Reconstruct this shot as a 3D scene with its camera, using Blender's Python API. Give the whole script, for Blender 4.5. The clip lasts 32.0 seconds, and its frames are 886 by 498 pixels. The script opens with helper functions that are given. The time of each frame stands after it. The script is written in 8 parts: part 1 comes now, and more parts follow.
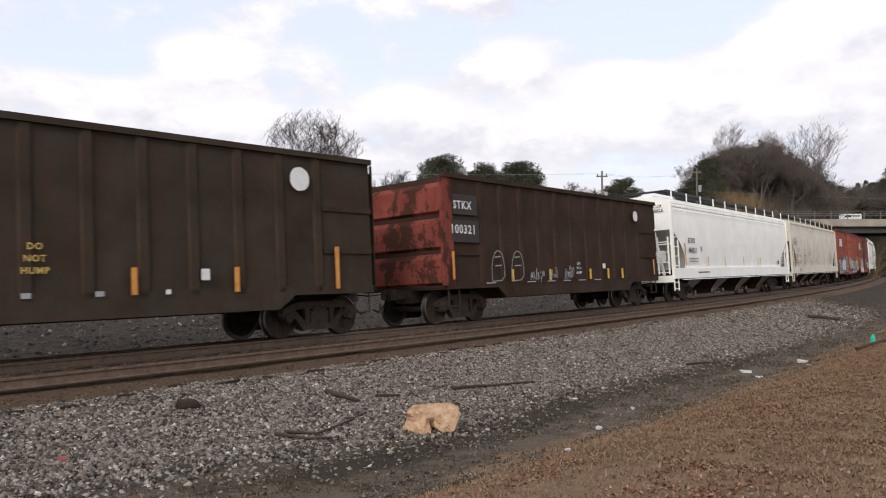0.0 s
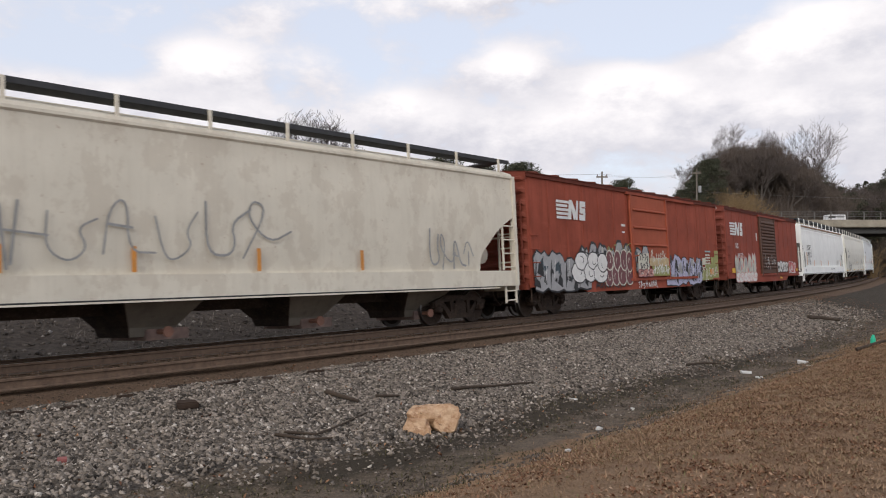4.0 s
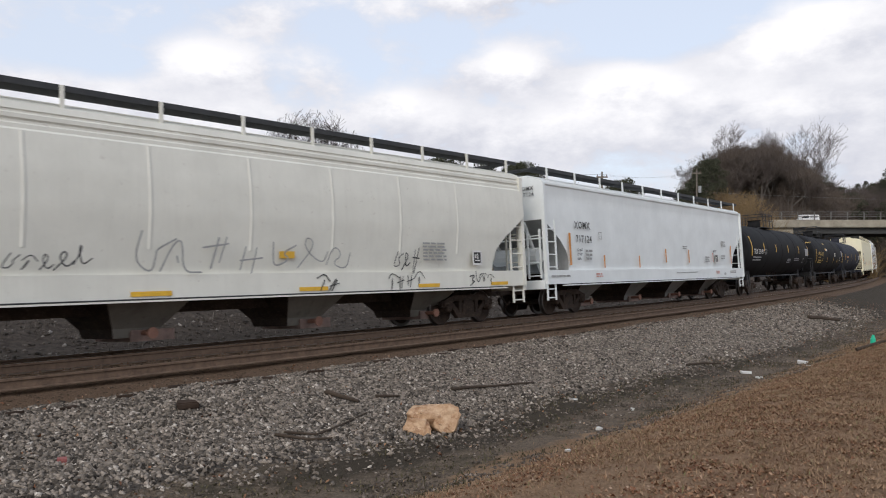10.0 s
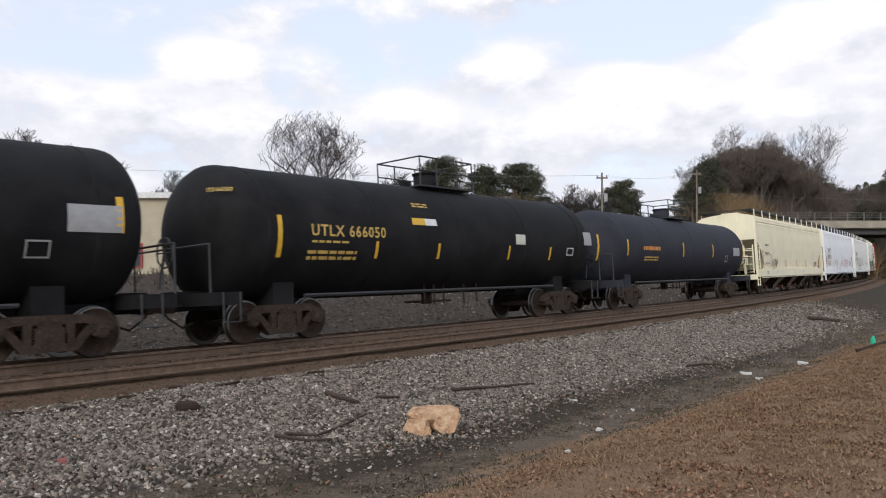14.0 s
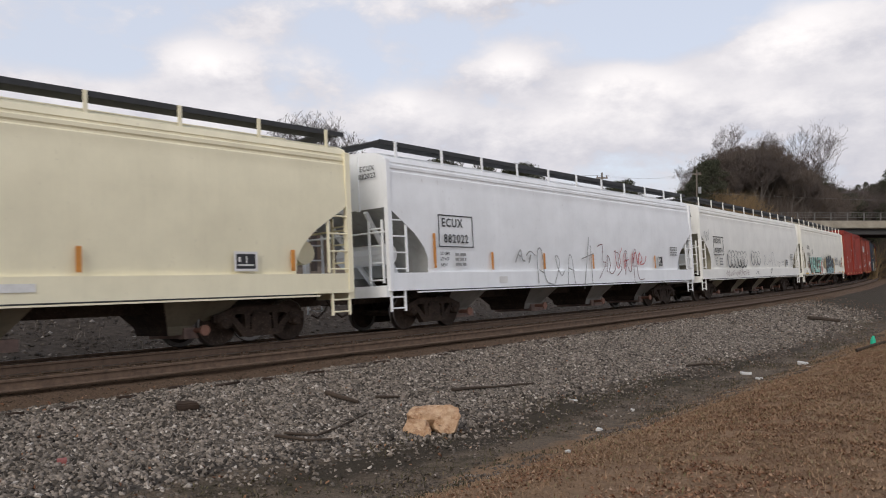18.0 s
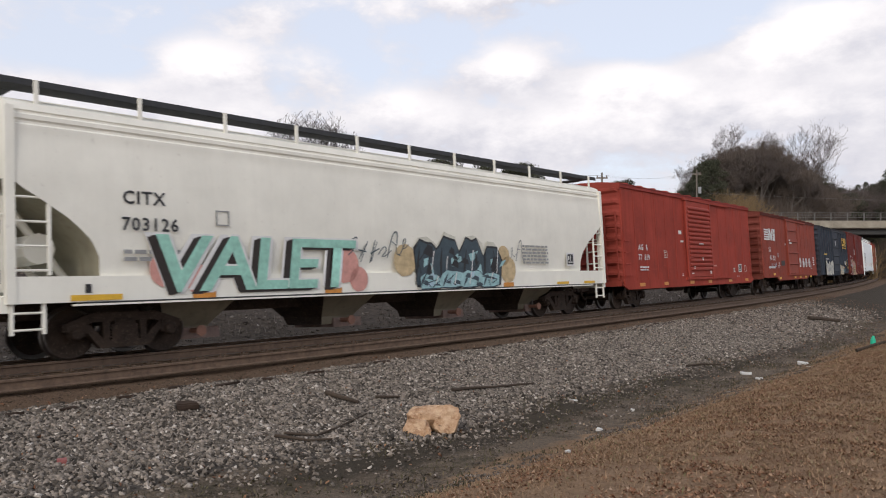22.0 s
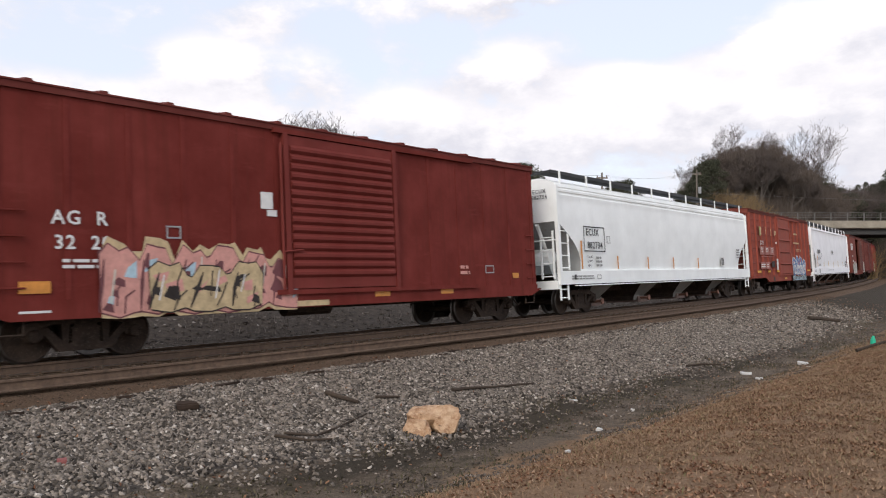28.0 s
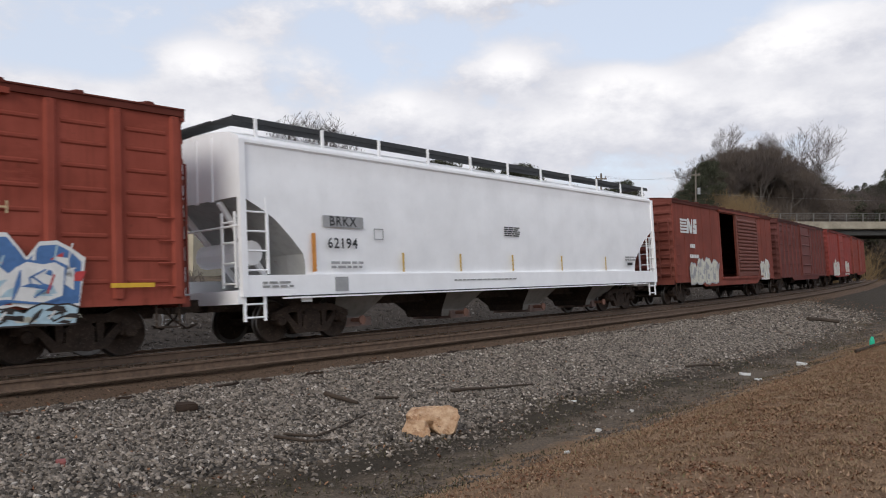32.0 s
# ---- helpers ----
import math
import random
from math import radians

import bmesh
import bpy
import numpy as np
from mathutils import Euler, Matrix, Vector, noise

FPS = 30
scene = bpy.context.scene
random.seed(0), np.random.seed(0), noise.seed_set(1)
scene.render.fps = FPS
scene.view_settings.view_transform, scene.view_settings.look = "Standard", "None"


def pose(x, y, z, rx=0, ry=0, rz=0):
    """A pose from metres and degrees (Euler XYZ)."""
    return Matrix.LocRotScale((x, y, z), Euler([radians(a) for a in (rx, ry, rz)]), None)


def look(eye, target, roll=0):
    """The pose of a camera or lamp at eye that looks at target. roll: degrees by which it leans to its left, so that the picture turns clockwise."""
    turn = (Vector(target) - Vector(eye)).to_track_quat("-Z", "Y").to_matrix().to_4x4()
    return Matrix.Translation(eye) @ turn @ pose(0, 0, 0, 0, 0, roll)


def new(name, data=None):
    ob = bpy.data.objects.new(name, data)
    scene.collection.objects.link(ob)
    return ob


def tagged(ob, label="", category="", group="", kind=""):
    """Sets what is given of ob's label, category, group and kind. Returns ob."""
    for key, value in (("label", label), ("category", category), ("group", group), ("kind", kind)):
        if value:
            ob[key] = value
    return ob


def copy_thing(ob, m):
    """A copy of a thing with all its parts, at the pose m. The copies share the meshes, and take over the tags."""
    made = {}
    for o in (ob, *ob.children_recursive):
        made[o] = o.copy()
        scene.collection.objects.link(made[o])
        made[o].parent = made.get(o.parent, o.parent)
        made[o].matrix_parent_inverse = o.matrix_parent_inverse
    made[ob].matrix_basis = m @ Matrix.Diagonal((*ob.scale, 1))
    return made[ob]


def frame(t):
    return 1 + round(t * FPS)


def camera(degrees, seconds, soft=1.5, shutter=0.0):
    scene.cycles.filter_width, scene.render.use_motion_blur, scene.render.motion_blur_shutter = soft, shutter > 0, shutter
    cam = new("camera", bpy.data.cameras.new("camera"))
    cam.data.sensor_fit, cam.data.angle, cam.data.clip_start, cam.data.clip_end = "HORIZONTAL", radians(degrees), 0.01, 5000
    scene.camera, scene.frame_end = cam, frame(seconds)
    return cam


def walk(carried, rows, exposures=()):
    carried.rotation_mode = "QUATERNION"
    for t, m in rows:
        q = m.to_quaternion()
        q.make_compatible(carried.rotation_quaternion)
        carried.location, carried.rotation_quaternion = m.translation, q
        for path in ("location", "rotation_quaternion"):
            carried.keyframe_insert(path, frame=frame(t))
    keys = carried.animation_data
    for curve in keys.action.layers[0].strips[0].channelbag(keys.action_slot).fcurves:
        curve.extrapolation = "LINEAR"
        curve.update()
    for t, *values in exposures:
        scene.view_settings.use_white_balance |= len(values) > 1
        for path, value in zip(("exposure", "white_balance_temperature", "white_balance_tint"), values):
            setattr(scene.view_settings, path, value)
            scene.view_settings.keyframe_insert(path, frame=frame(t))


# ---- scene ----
# The camera: hand held, all but still, with a slow drift of a fifth of a degree.
EYE = (0.0, 0.0, 1.67)
cam = camera(59.2, 32.0, soft=1.05, shutter=0.12)


def aim(up, aside=0.0):
    return pose(*EYE, 90 + 1.19 + up, 0, -aside)


walk(cam, [(0.0, aim(-0.12)), (3.0, aim(-0.11)), (3.6, aim(-0.075)), (10.1, aim(-0.065)), (10.6, aim(0.0)),
           (28.6, aim(0.0)), (29.4, aim(0.0, 0.06)), (31.0, aim(0.01, 0.06)), (32.0, aim(0.06, 0.06))],
     exposures=((0.0, 0.39, 6680, 12), (1.0, 0.31, 6680, 12), (2.0, -0.03, 6680, 12), (3.0, 0.12, 6680, 12), (6.0, 0.21, 6680, 12), (7.0, 0.14, 6500, 10), (8.0, -0.02, 6500, 10), (9.0, 0.12, 6500, 10), (10.0, 0.19, 6500, 10), (12.0, 0.19, 6500, 10), (13.0, 0.34, 6500, 10), (14.0, 0.34, 6500, 10), (17.0, 0.01, 6680, 12), (19.0, 0.09, 6680, 12), (21.0, 0.11, 6680, 12), (23.0, 0.37, 6680, 12), (24.0, 0.46, 6680, 12), (25.0, 0.39, 6680, 12), (28.0, 0.37, 6680, 12), (29.0, 0.02, 6500, 10), (30.0, 0.04, 6500, 10), (31.0, 0.49, 6500, 10), (32.0, 0.09, 6500, 10)))


# The track: a long curve that bends away from the camera. s runs along it in metres, away from the camera's left.
def heading(s):
    q = s / 114.0
    c = np.clip(q, -0.35, 1.05)
    return 0.69648 - 0.28831 * c + 0.14918 * c ** 2 - 0.03391 * c ** 3 - 0.5 * np.maximum(q - 1.05, 0)


S_GRID = np.arange(-560.0, 660.0, 0.5)
_h = heading(S_GRID)
_dx = (np.sin(_h)[1:] + np.sin(_h)[:-1]) * 0.25
_dy = (np.cos(_h)[1:] + np.cos(_h)[:-1]) * 0.25
_i0 = int(np.argmin(np.abs(S_GRID)))
_px = np.concatenate([[0], np.cumsum(_dx)])
_py = np.concatenate([[0], np.cumsum(_dy)])
_px, _py = _px - _px[_i0], _py - _py[_i0] + 20.476
TRACK_X = _px - 1.42 * np.cos(_h)
TRACK_Y = _py + 1.42 * np.sin(_h)
CANT = 3.5          # degrees by which the outer rail lifts the cars
GAUGE = 0.755       # half the distance between the rail heads' middles


def track(s, d=0.0, z=0.0):
    """The point at s along the track, d metres from its middle towards the camera."""
    x, y, h = np.interp(s, S_GRID, TRACK_X), np.interp(s, S_GRID, TRACK_Y), heading(s)
    return float(x + d * np.cos(h)), float(y - d * np.sin(h)), z


def canted(d, z):
    """A point of the track's own cross-section, tilted with the rails about the near one."""
    a = radians(CANT)
    return GAUGE + (d - GAUGE) * math.cos(a) + z * -math.sin(a), (d - GAUGE) * math.sin(a) + z * math.cos(a)


def train_s(u, t):
    """Where the point u of the train is at t seconds."""
    k = t - 16.0
    return u - 12.470 * k + 0.00789 * k * k


def car_pose(u, half, t):
    s = train_s(u, t)
    a, b = Vector(track(s - half)), Vector(track(s + half))
    m = (a + b) / 2
    yaw = math.atan2(b.y - a.y, b.x - a.x)
    near = Matrix.Translation((0, -GAUGE, 0))
    return Matrix.Translation(m) @ Matrix.Rotation(yaw, 4, "Z") @ near @ Matrix.Rotation(radians(-CANT), 4, "X") @ near.inverted()
# ---- sky, sun and exposure ----
SUN_UP, SUN_ROUND = 29.0, 200.0
world = bpy.data.worlds.new("sky")
scene.world = world
world.use_nodes = True
wn, wl = world.node_tree.nodes, world.node_tree.links
wn.clear()


def wmath(op, a, b=None, clamp=False):
    n = wn.new("ShaderNodeMath")
    n.operation, n.use_clamp = op, clamp
    for i, v in enumerate((a, b)):
        if v is None:
            continue
        if isinstance(v, (int, float)):
            n.inputs[i].default_value = v
        else:
            wl.new(v, n.inputs[i])
    return n.outputs[0]


sky = wn.new("ShaderNodeTexSky")
sky.sky_type, sky.sun_disc = "NISHITA", False
sky.sun_elevation, sky.sun_rotation = radians(SUN_UP), radians(SUN_ROUND)
coord = wn.new("ShaderNodeTexCoord")
sep = wn.new("ShaderNodeSeparateXYZ")
wl.new(coord.outputs["Generated"], sep.inputs[0])
# broken cumulus. Each bank: middle (x and z of the direction), spread across and up, weight; a negative weight opens a gap
BANKS = ((-0.279, 0.233, 0.057, 0.030, 0.30), (-0.308, 0.176, 0.102, 0.034, 0.14), (-0.156, 0.233, 0.042, 0.031, 0.12), (0.081, 0.242, 0.053, 0.025, 0.27), (0.235, 0.210, 0.058, 0.029, 0.30),
         (0.410, 0.251, 0.076, 0.038, 0.34), (0.384, 0.187, 0.111, 0.036, 0.16), (-0.060, 0.198, 0.053, 0.021, 0.20), (0.066, 0.328, 0.082, 0.022, 0.24), (0.083, 0.167, 0.285, 0.032, 0.14),
         (-0.455, 0.201, 0.094, 0.025, 0.10), (-0.205, 0.303, 0.061, 0.027, 0.08), (-0.426, 0.237, 0.070, 0.018, -0.16), (-0.114, 0.244, 0.030, 0.024, -0.10), (0.254, 0.262, 0.085, 0.018, -0.18),
         (-0.126, 0.295, 0.041, 0.027, -0.14), (0.244, 0.301, 0.107, 0.020, -0.12), (-0.340, 0.286, 0.05, 0.02, -0.12))


def cloud_noise(scale, detail, rough, seed):
    n = wn.new("ShaderNodeTexNoise")
    n.inputs["Scale"].default_value, n.inputs["Detail"].default_value, n.inputs["Roughness"].default_value = scale, detail, rough
    mp = wn.new("ShaderNodeMapping")
    mp.inputs["Location"].default_value = (seed, seed * 0.7, 0)
    mp.inputs["Scale"].default_value = (1.0, 0.6, 1.8)
    wl.new(coord.outputs["Generated"], mp.inputs[0])
    wl.new(mp.outputs[0], n.inputs["Vector"])
    return wmath("SUBTRACT", n.outputs["Fac"], 0.5)


billow, wisp = cloud_noise(13.0, 8, 0.6, 0.0), cloud_noise(6.0, 5, 0.55, 3.3)
front = wmath("GREATER_THAN", sep.outputs["Y"], 0.0)
bank = height = None
for bx, bz, rx, rz, weight in BANKS:
    dx = wmath("DIVIDE", wmath("SUBTRACT", wmath("ADD", sep.outputs["X"], wmath("MULTIPLY", wisp, 0.10)), bx), rx)
    dz = wmath("DIVIDE", wmath("SUBTRACT", wmath("ADD", sep.outputs["Z"], wmath("MULTIPLY", billow, 0.06)), bz), rz)
    fall = wmath("MULTIPLY", wmath("POWER", 2.718, wmath("MULTIPLY", wmath("ADD", wmath("MULTIPLY", dx, dx), wmath("MULTIPLY", dz, dz)), -1.0)), weight)
    bank = fall if bank is None else wmath("ADD", bank, fall)
    if weight > 0:
        lit = wmath("MULTIPLY", fall, dz)
        height = lit if height is None else wmath("ADD", height, lit)
bank, height = wmath("MULTIPLY", bank, front), wmath("MULTIPLY", height, front)
cover = wmath("ADD", wmath("ADD", bank, wmath("MULTIPLY", billow, 0.55)), wmath("MULTIPLY", wisp, 0.35))
cover = wmath("ADD", cover, wmath("SUBTRACT", 0.22, wmath("MULTIPLY", sep.outputs["Z"], 0.62)))
ramp = wn.new("ShaderNodeValToRGB")
ramp.color_ramp.elements[0].position, ramp.color_ramp.elements[1].position = -0.05, 0.16
wl.new(cover, ramp.inputs[0])
shade = wn.new("ShaderNodeValToRGB")
shade.color_ramp.elements[0].position, shade.color_ramp.elements[1].position = 0.28, 0.88
shade.color_ramp.elements[0].color, shade.color_ramp.elements[1].color = (0.6, 0.612, 0.68, 1), (1.03, 1.015, 1.02, 1)
wl.new(wmath("ADD", wmath("ADD", wmath("MULTIPLY", height, 1.5), wmath("MULTIPLY", billow, 0.8)), wmath("ADD", wmath("MULTIPLY", bank, 1.0), 0.37)), shade.inputs[0])
blue = wn.new("ShaderNodeMix")
blue.data_type = "RGBA"
blue.inputs["Factor"].default_value = 0.75
dim = wn.new("ShaderNodeVectorMath")
dim.operation = "SCALE"
dim.inputs["Scale"].default_value = 0.12
wl.new(sky.outputs[0], dim.inputs[0])
wl.new(dim.outputs[0], blue.inputs["A"])
blue.inputs["B"].default_value = (0.71, 0.765, 0.88, 1)
mix = wn.new("ShaderNodeMix")
mix.data_type = "RGBA"
wl.new(ramp.outputs[0], mix.inputs["Factor"])
wl.new(blue.outputs["Result"], mix.inputs["A"])
wl.new(shade.outputs[0], mix.inputs["B"])
bg = wn.new("ShaderNodeBackground")
bg.inputs["Strength"].default_value = 1.0
wl.new(mix.outputs["Result"], bg.inputs[0])
wo = wn.new("ShaderNodeOutputWorld")
wl.new(bg.outputs[0], wo.inputs[0])

sun = new("sun", bpy.data.lights.new("sun", "SUN"))
sun.data.energy, sun.data.angle, sun.data.color = 1.25, radians(24), (1.0, 0.95, 0.88)
_a, _e = radians(SUN_ROUND), radians(SUN_UP)
sun.matrix_world = look((0, 0, 30), (-30 * math.sin(_a) * math.cos(_e), -30 * math.cos(_a) * math.cos(_e), 30 - 30 * math.sin(_e)))
# ---- materials ----
MATS = {}


class Nodes:
    """A small wrapper to write node materials in few lines."""

    def __init__(self, name):
        self.m = bpy.data.materials.new(name)
        self.m.use_nodes = True
        self.t = self.m.node_tree
        self.b = self.t.nodes["Principled BSDF"]
        self.tc = self.t.nodes.new("ShaderNodeTexCoord")

    def link(self, a, b):
        self.t.links.new(a, b)

    def put(self, node, slot, v):
        if isinstance(v, (int, float, tuple)):
            node.inputs[slot].default_value = v
        else:
            self.link(v, node.inputs[slot])

    def noise(self, scale, detail=4, rough=0.6, stretch=(1, 1, 1), out="Fac", distort=0.0):
        mp = self.t.nodes.new("ShaderNodeMapping")
        mp.inputs["Scale"].default_value = stretch
        self.link(self.tc.outputs["Object"], mp.inputs[0])
        n = self.t.nodes.new("ShaderNodeTexNoise")
        n.inputs["Scale"].default_value, n.inputs["Detail"].default_value, n.inputs["Roughness"].default_value = scale, detail, rough
        n.inputs["Distortion"].default_value = distort
        self.link(mp.outputs[0], n.inputs["Vector"])
        return n.outputs[out]

    def voronoi(self, scale, out="Color", feature="F1", rand=1.0):
        n = self.t.nodes.new("ShaderNodeTexVoronoi")
        n.feature = feature
        n.inputs["Scale"].default_value = scale
        n.inputs["Randomness"].default_value = rand
        self.link(self.tc.outputs["Object"], n.inputs["Vector"])
        return n.outputs[out]

    def ramp(self, fac, *stops):
        n = self.t.nodes.new("ShaderNodeValToRGB")
        e = n.color_ramp.elements
        while len(e) < len(stops):
            e.new(0.5)
        for el, (p, c) in zip(e, stops):
            el.position = p
            el.color = (c, c, c, 1) if isinstance(c, (int, float)) else (*c, 1)
        self.link(fac, n.inputs[0])
        return n.outputs[0]

    def mix(self, fac, a, b, blend="MIX"):
        n = self.t.nodes.new("ShaderNodeMix")
        n.data_type, n.blend_type = "RGBA", blend
        for slot, v in (("Factor", fac), ("A", a), ("B", b)):
            if isinstance(v, tuple):
                v = (*v, 1) if len(v) == 3 else v
            self.put(n, slot, v)
        return n.outputs["Result"]

    def math(self, op, a, b=0.0, clamp=False):
        n = self.t.nodes.new("ShaderNodeMath")
        n.operation, n.use_clamp = op, clamp
        self.put(n, 0, a), self.put(n, 1, b)
        return n.outputs[0]

    def axis(self, which):
        n = self.t.nodes.new("ShaderNodeSeparateXYZ")
        self.link(self.tc.outputs["Object"], n.inputs[0])
        return n.outputs[which]

    def random(self):
        return self.t.nodes.new("ShaderNodeObjectInfo").outputs["Random"]

    def island(self):
        return self.t.nodes.new("ShaderNodeNewGeometry").outputs["Random Per Island"]

    def bump(self, height, strength=0.3, distance=0.01):
        n = self.t.nodes.new("ShaderNodeBump")
        n.inputs["Strength"].default_value, n.inputs["Distance"].default_value = strength, distance
        self.link(height, n.inputs["Height"])
        self.link(n.outputs[0], self.b.inputs["Normal"])

    def done(self, color, rough=0.7, metal=0.0, spec=0.5):
        if isinstance(color, tuple):
            color = (*color, 1) if len(color) == 3 else color
        self.put(self.b, "Base Color", color), self.put(self.b, "Roughness", rough), self.put(self.b, "Metallic", metal)
        self.b.inputs["Specular IOR Level"].default_value = spec
        return self.m


def paint(name, base, rust=(0.13, 0.05, 0.025), wear=0.35, grime=0.35, rough=0.5, streak=0.5, gloss=0.22, chips=0.0):
    """Weathered railway paint: rust specks, run-down streaks, dust towards patches."""
    if name in MATS:
        return MATS[name]
    n = Nodes(name)
    tone = n.noise(0.9, 5, 0.6)
    dark = tuple(c * (1 - 0.45 * grime) for c in base)
    pale = tuple(min(1, c * 1.08 + 0.015) for c in base)
    col = n.mix(n.ramp(tone, (0.3, 0.0), (0.7, 1.0)), dark, pale)
    run = n.noise(2.0, 5, 0.65, (2.4, 2.4, 0.14))
    col = n.mix(n.math("MULTIPLY", n.ramp(run, (0.5, 0.0), (0.75, 1.0)), streak), col, tuple(c * 0.45 + r * 0.35 for c, r in zip(base, rust)))
    thin = n.noise(7.0, 6, 0.7, (3.0, 3.0, 0.07))
    col = n.mix(n.math("MULTIPLY", n.ramp(thin, (0.5, 0.0), (0.72, 1.0)), 0.02 + 0.42 * streak), col, tuple(c * 0.6 + r * 0.2 for c, r in zip(base, rust)))
    scuff = n.noise(1.6, 8, 0.75, (0.5, 1.0, 2.2))
    col = n.mix(n.math("MULTIPLY", n.ramp(scuff, (0.58, 0.0), (0.66, 1.0)), 0.1 + 0.3 * grime), col, tuple(min(1, c * 1.12 + 0.02) for c in base))
    spot = n.noise(7.0, 8, 0.72)
    col = n.mix(n.math("MULTIPLY", n.ramp(spot, (0.62, 0.0), (0.7, 1.0)), wear), col, rust)
    if chips:       # paint flaked off in broad ragged patches
        flake = n.noise(1.3, 9, 0.72, (1.0, 1.0, 0.7))
        col = n.mix(n.math("MULTIPLY", n.ramp(flake, (0.5, 0.0), (0.54, 1.0)), chips), col, n.mix(n.noise(9, 5), tuple(c * 0.6 for c in rust), rust))
    n.bump(n.noise(14, 3), 0.12, 0.004)
    MATS[name] = n.done(col, n.ramp(tone, (0.3, min(1, rough + 0.12)), (0.7, min(1, rough + 0.3))), 0.0, gloss)
    return MATS[name]


def plain(name, base, rough=0.6, metal=0.0, vary=0.25, scale=6.0, bump=0.1):
    if name in MATS:
        return MATS[name]
    n = Nodes(name)
    a = n.noise(scale, 5, 0.65)
    col = n.mix(n.ramp(a, (0.3, 0.0), (0.7, 1.0)), tuple(c * (1 - vary) for c in base), tuple(min(1, c * (1 + vary * 0.6)) for c in base))
    n.bump(n.noise(scale * 6, 4), bump, 0.004)
    MATS[name] = n.done(col, rough, metal)
    return MATS[name]
# ---- shapes ----
def part(name, bm, material, parent=None, label="", smooth=False):
    me = bpy.data.meshes.new(name)
    bm.to_mesh(me)
    bm.free()
    if smooth:
        me.shade_smooth()
    return put(name, me, material, parent, label)


def put(name, me, material, parent=None, label="", m=None):
    if material is not None and not me.materials:
        me.materials.append(material)
    ob = new(name, me)
    if parent is not None:
        ob.parent = parent
    if m is not None:
        ob.matrix_basis = m
    if label:
        tagged(ob, label)
    return ob


def thing(name, label, category, group="", kind=""):
    return tagged(new(name), label, category, group, kind)


def box(bm, x0, x1, y0, y1, z0, z1):
    v = [bm.verts.new(c) for c in ((x0, y0, z0), (x1, y0, z0), (x1, y1, z0), (x0, y1, z0), (x0, y0, z1), (x1, y0, z1), (x1, y1, z1), (x0, y1, z1))]
    for f in ((3, 2, 1, 0), (4, 5, 6, 7), (0, 1, 5, 4), (1, 2, 6, 5), (2, 3, 7, 6), (3, 0, 4, 7)):
        bm.faces.new([v[i] for i in f])
    return bm


def boxes(*all_of):
    bm = bmesh.new()
    for b in all_of:
        box(bm, *b)
    return bm


def loft(bm, sections, closed=True, caps=True):
    """Skin equal rings of points, one after the other."""
    rings = [[bm.verts.new(p) for p in sec] for sec in sections]
    n = len(rings[0])
    for a, b in zip(rings, rings[1:]):
        for i in range(n if closed else n - 1):
            j = (i + 1) % n
            bm.faces.new((a[i], a[j], b[j], b[i]))
    if caps and closed:
        bm.faces.new(rings[0][::-1])
        bm.faces.new(rings[-1])
    return bm


def rod(bm, a, b, r, n=6, r2=None):
    a, b = Vector(a), Vector(b)
    q = (b - a).to_track_quat("Z", "Y")
    r2 = r if r2 is None else r2
    ring = [(math.cos(2 * math.pi * i / n), math.sin(2 * math.pi * i / n)) for i in range(n)]
    return loft(bm, [[tuple(a + q @ Vector((c * r, s * r, 0))) for c, s in ring], [tuple(b + q @ Vector((c * r2, s * r2, 0))) for c, s in ring]])


def pipe(bm, points, r, n=6):
    """One bent tube through the points."""
    pts = [Vector(p) for p in points]
    rings, old = [], None
    for i, p in enumerate(pts):
        way = (pts[min(i + 1, len(pts) - 1)] - pts[max(i - 1, 0)]).normalized()
        q = way.to_track_quat("Z", "Y") if old is None else old.rotation_difference(way) @ turn
        turn, old = q, way
        rings.append([tuple(p + q @ Vector((math.cos(2 * math.pi * k / n) * r, math.sin(2 * math.pi * k / n) * r, 0))) for k in range(n)])
    return loft(bm, rings)


def sweep_y(bm, profile, xs):
    """A profile of (y, z) points run along x."""
    return loft(bm, [[(x, y, z) for y, z in profile] for x in xs])


def lathe_y(bm, profile, n=20, cx=0.0, cz=0.0):
    """A profile of (r, y) turned about an axle that lies along y."""
    rings = [[(cx + r * math.cos(2 * math.pi * i / n), y, cz + r * math.sin(2 * math.pi * i / n)) for i in range(n)] for r, y in profile]
    return loft(bm, rings)


# ---- ground ----
def smooth(a, b, x):
    k = min(1.0, max(0.0, (x - a) / (b - a)))
    return k * k * (3 - 2 * k)


PROFILE = ((-400, 2.0), (-60, 1.6), (-22, 0.9), (-13, 0.65), (-8.5, 0.3), (-5.2, -0.4), (-3.6, -0.75), (-2.4, -0.6), (-1.65, -0.4), (-1.2, -0.36), (1.2, -0.165), (1.45, -0.2), (1.75, -0.31),
           (1.95, -0.365), (2.3, -0.375), (3.3, -0.44), (5.0, -0.72), (6.6, -0.94), (7.6, -1.0), (8.6, -0.95), (9.4, -0.72), (10.6, -0.3), (12, -0.04), (14, 0.05), (40, 0.2), (400, 0.4))
PROFILE_D = np.array([a for a, b in PROFILE])
PROFILE_Z = np.array([b for a, b in PROFILE])


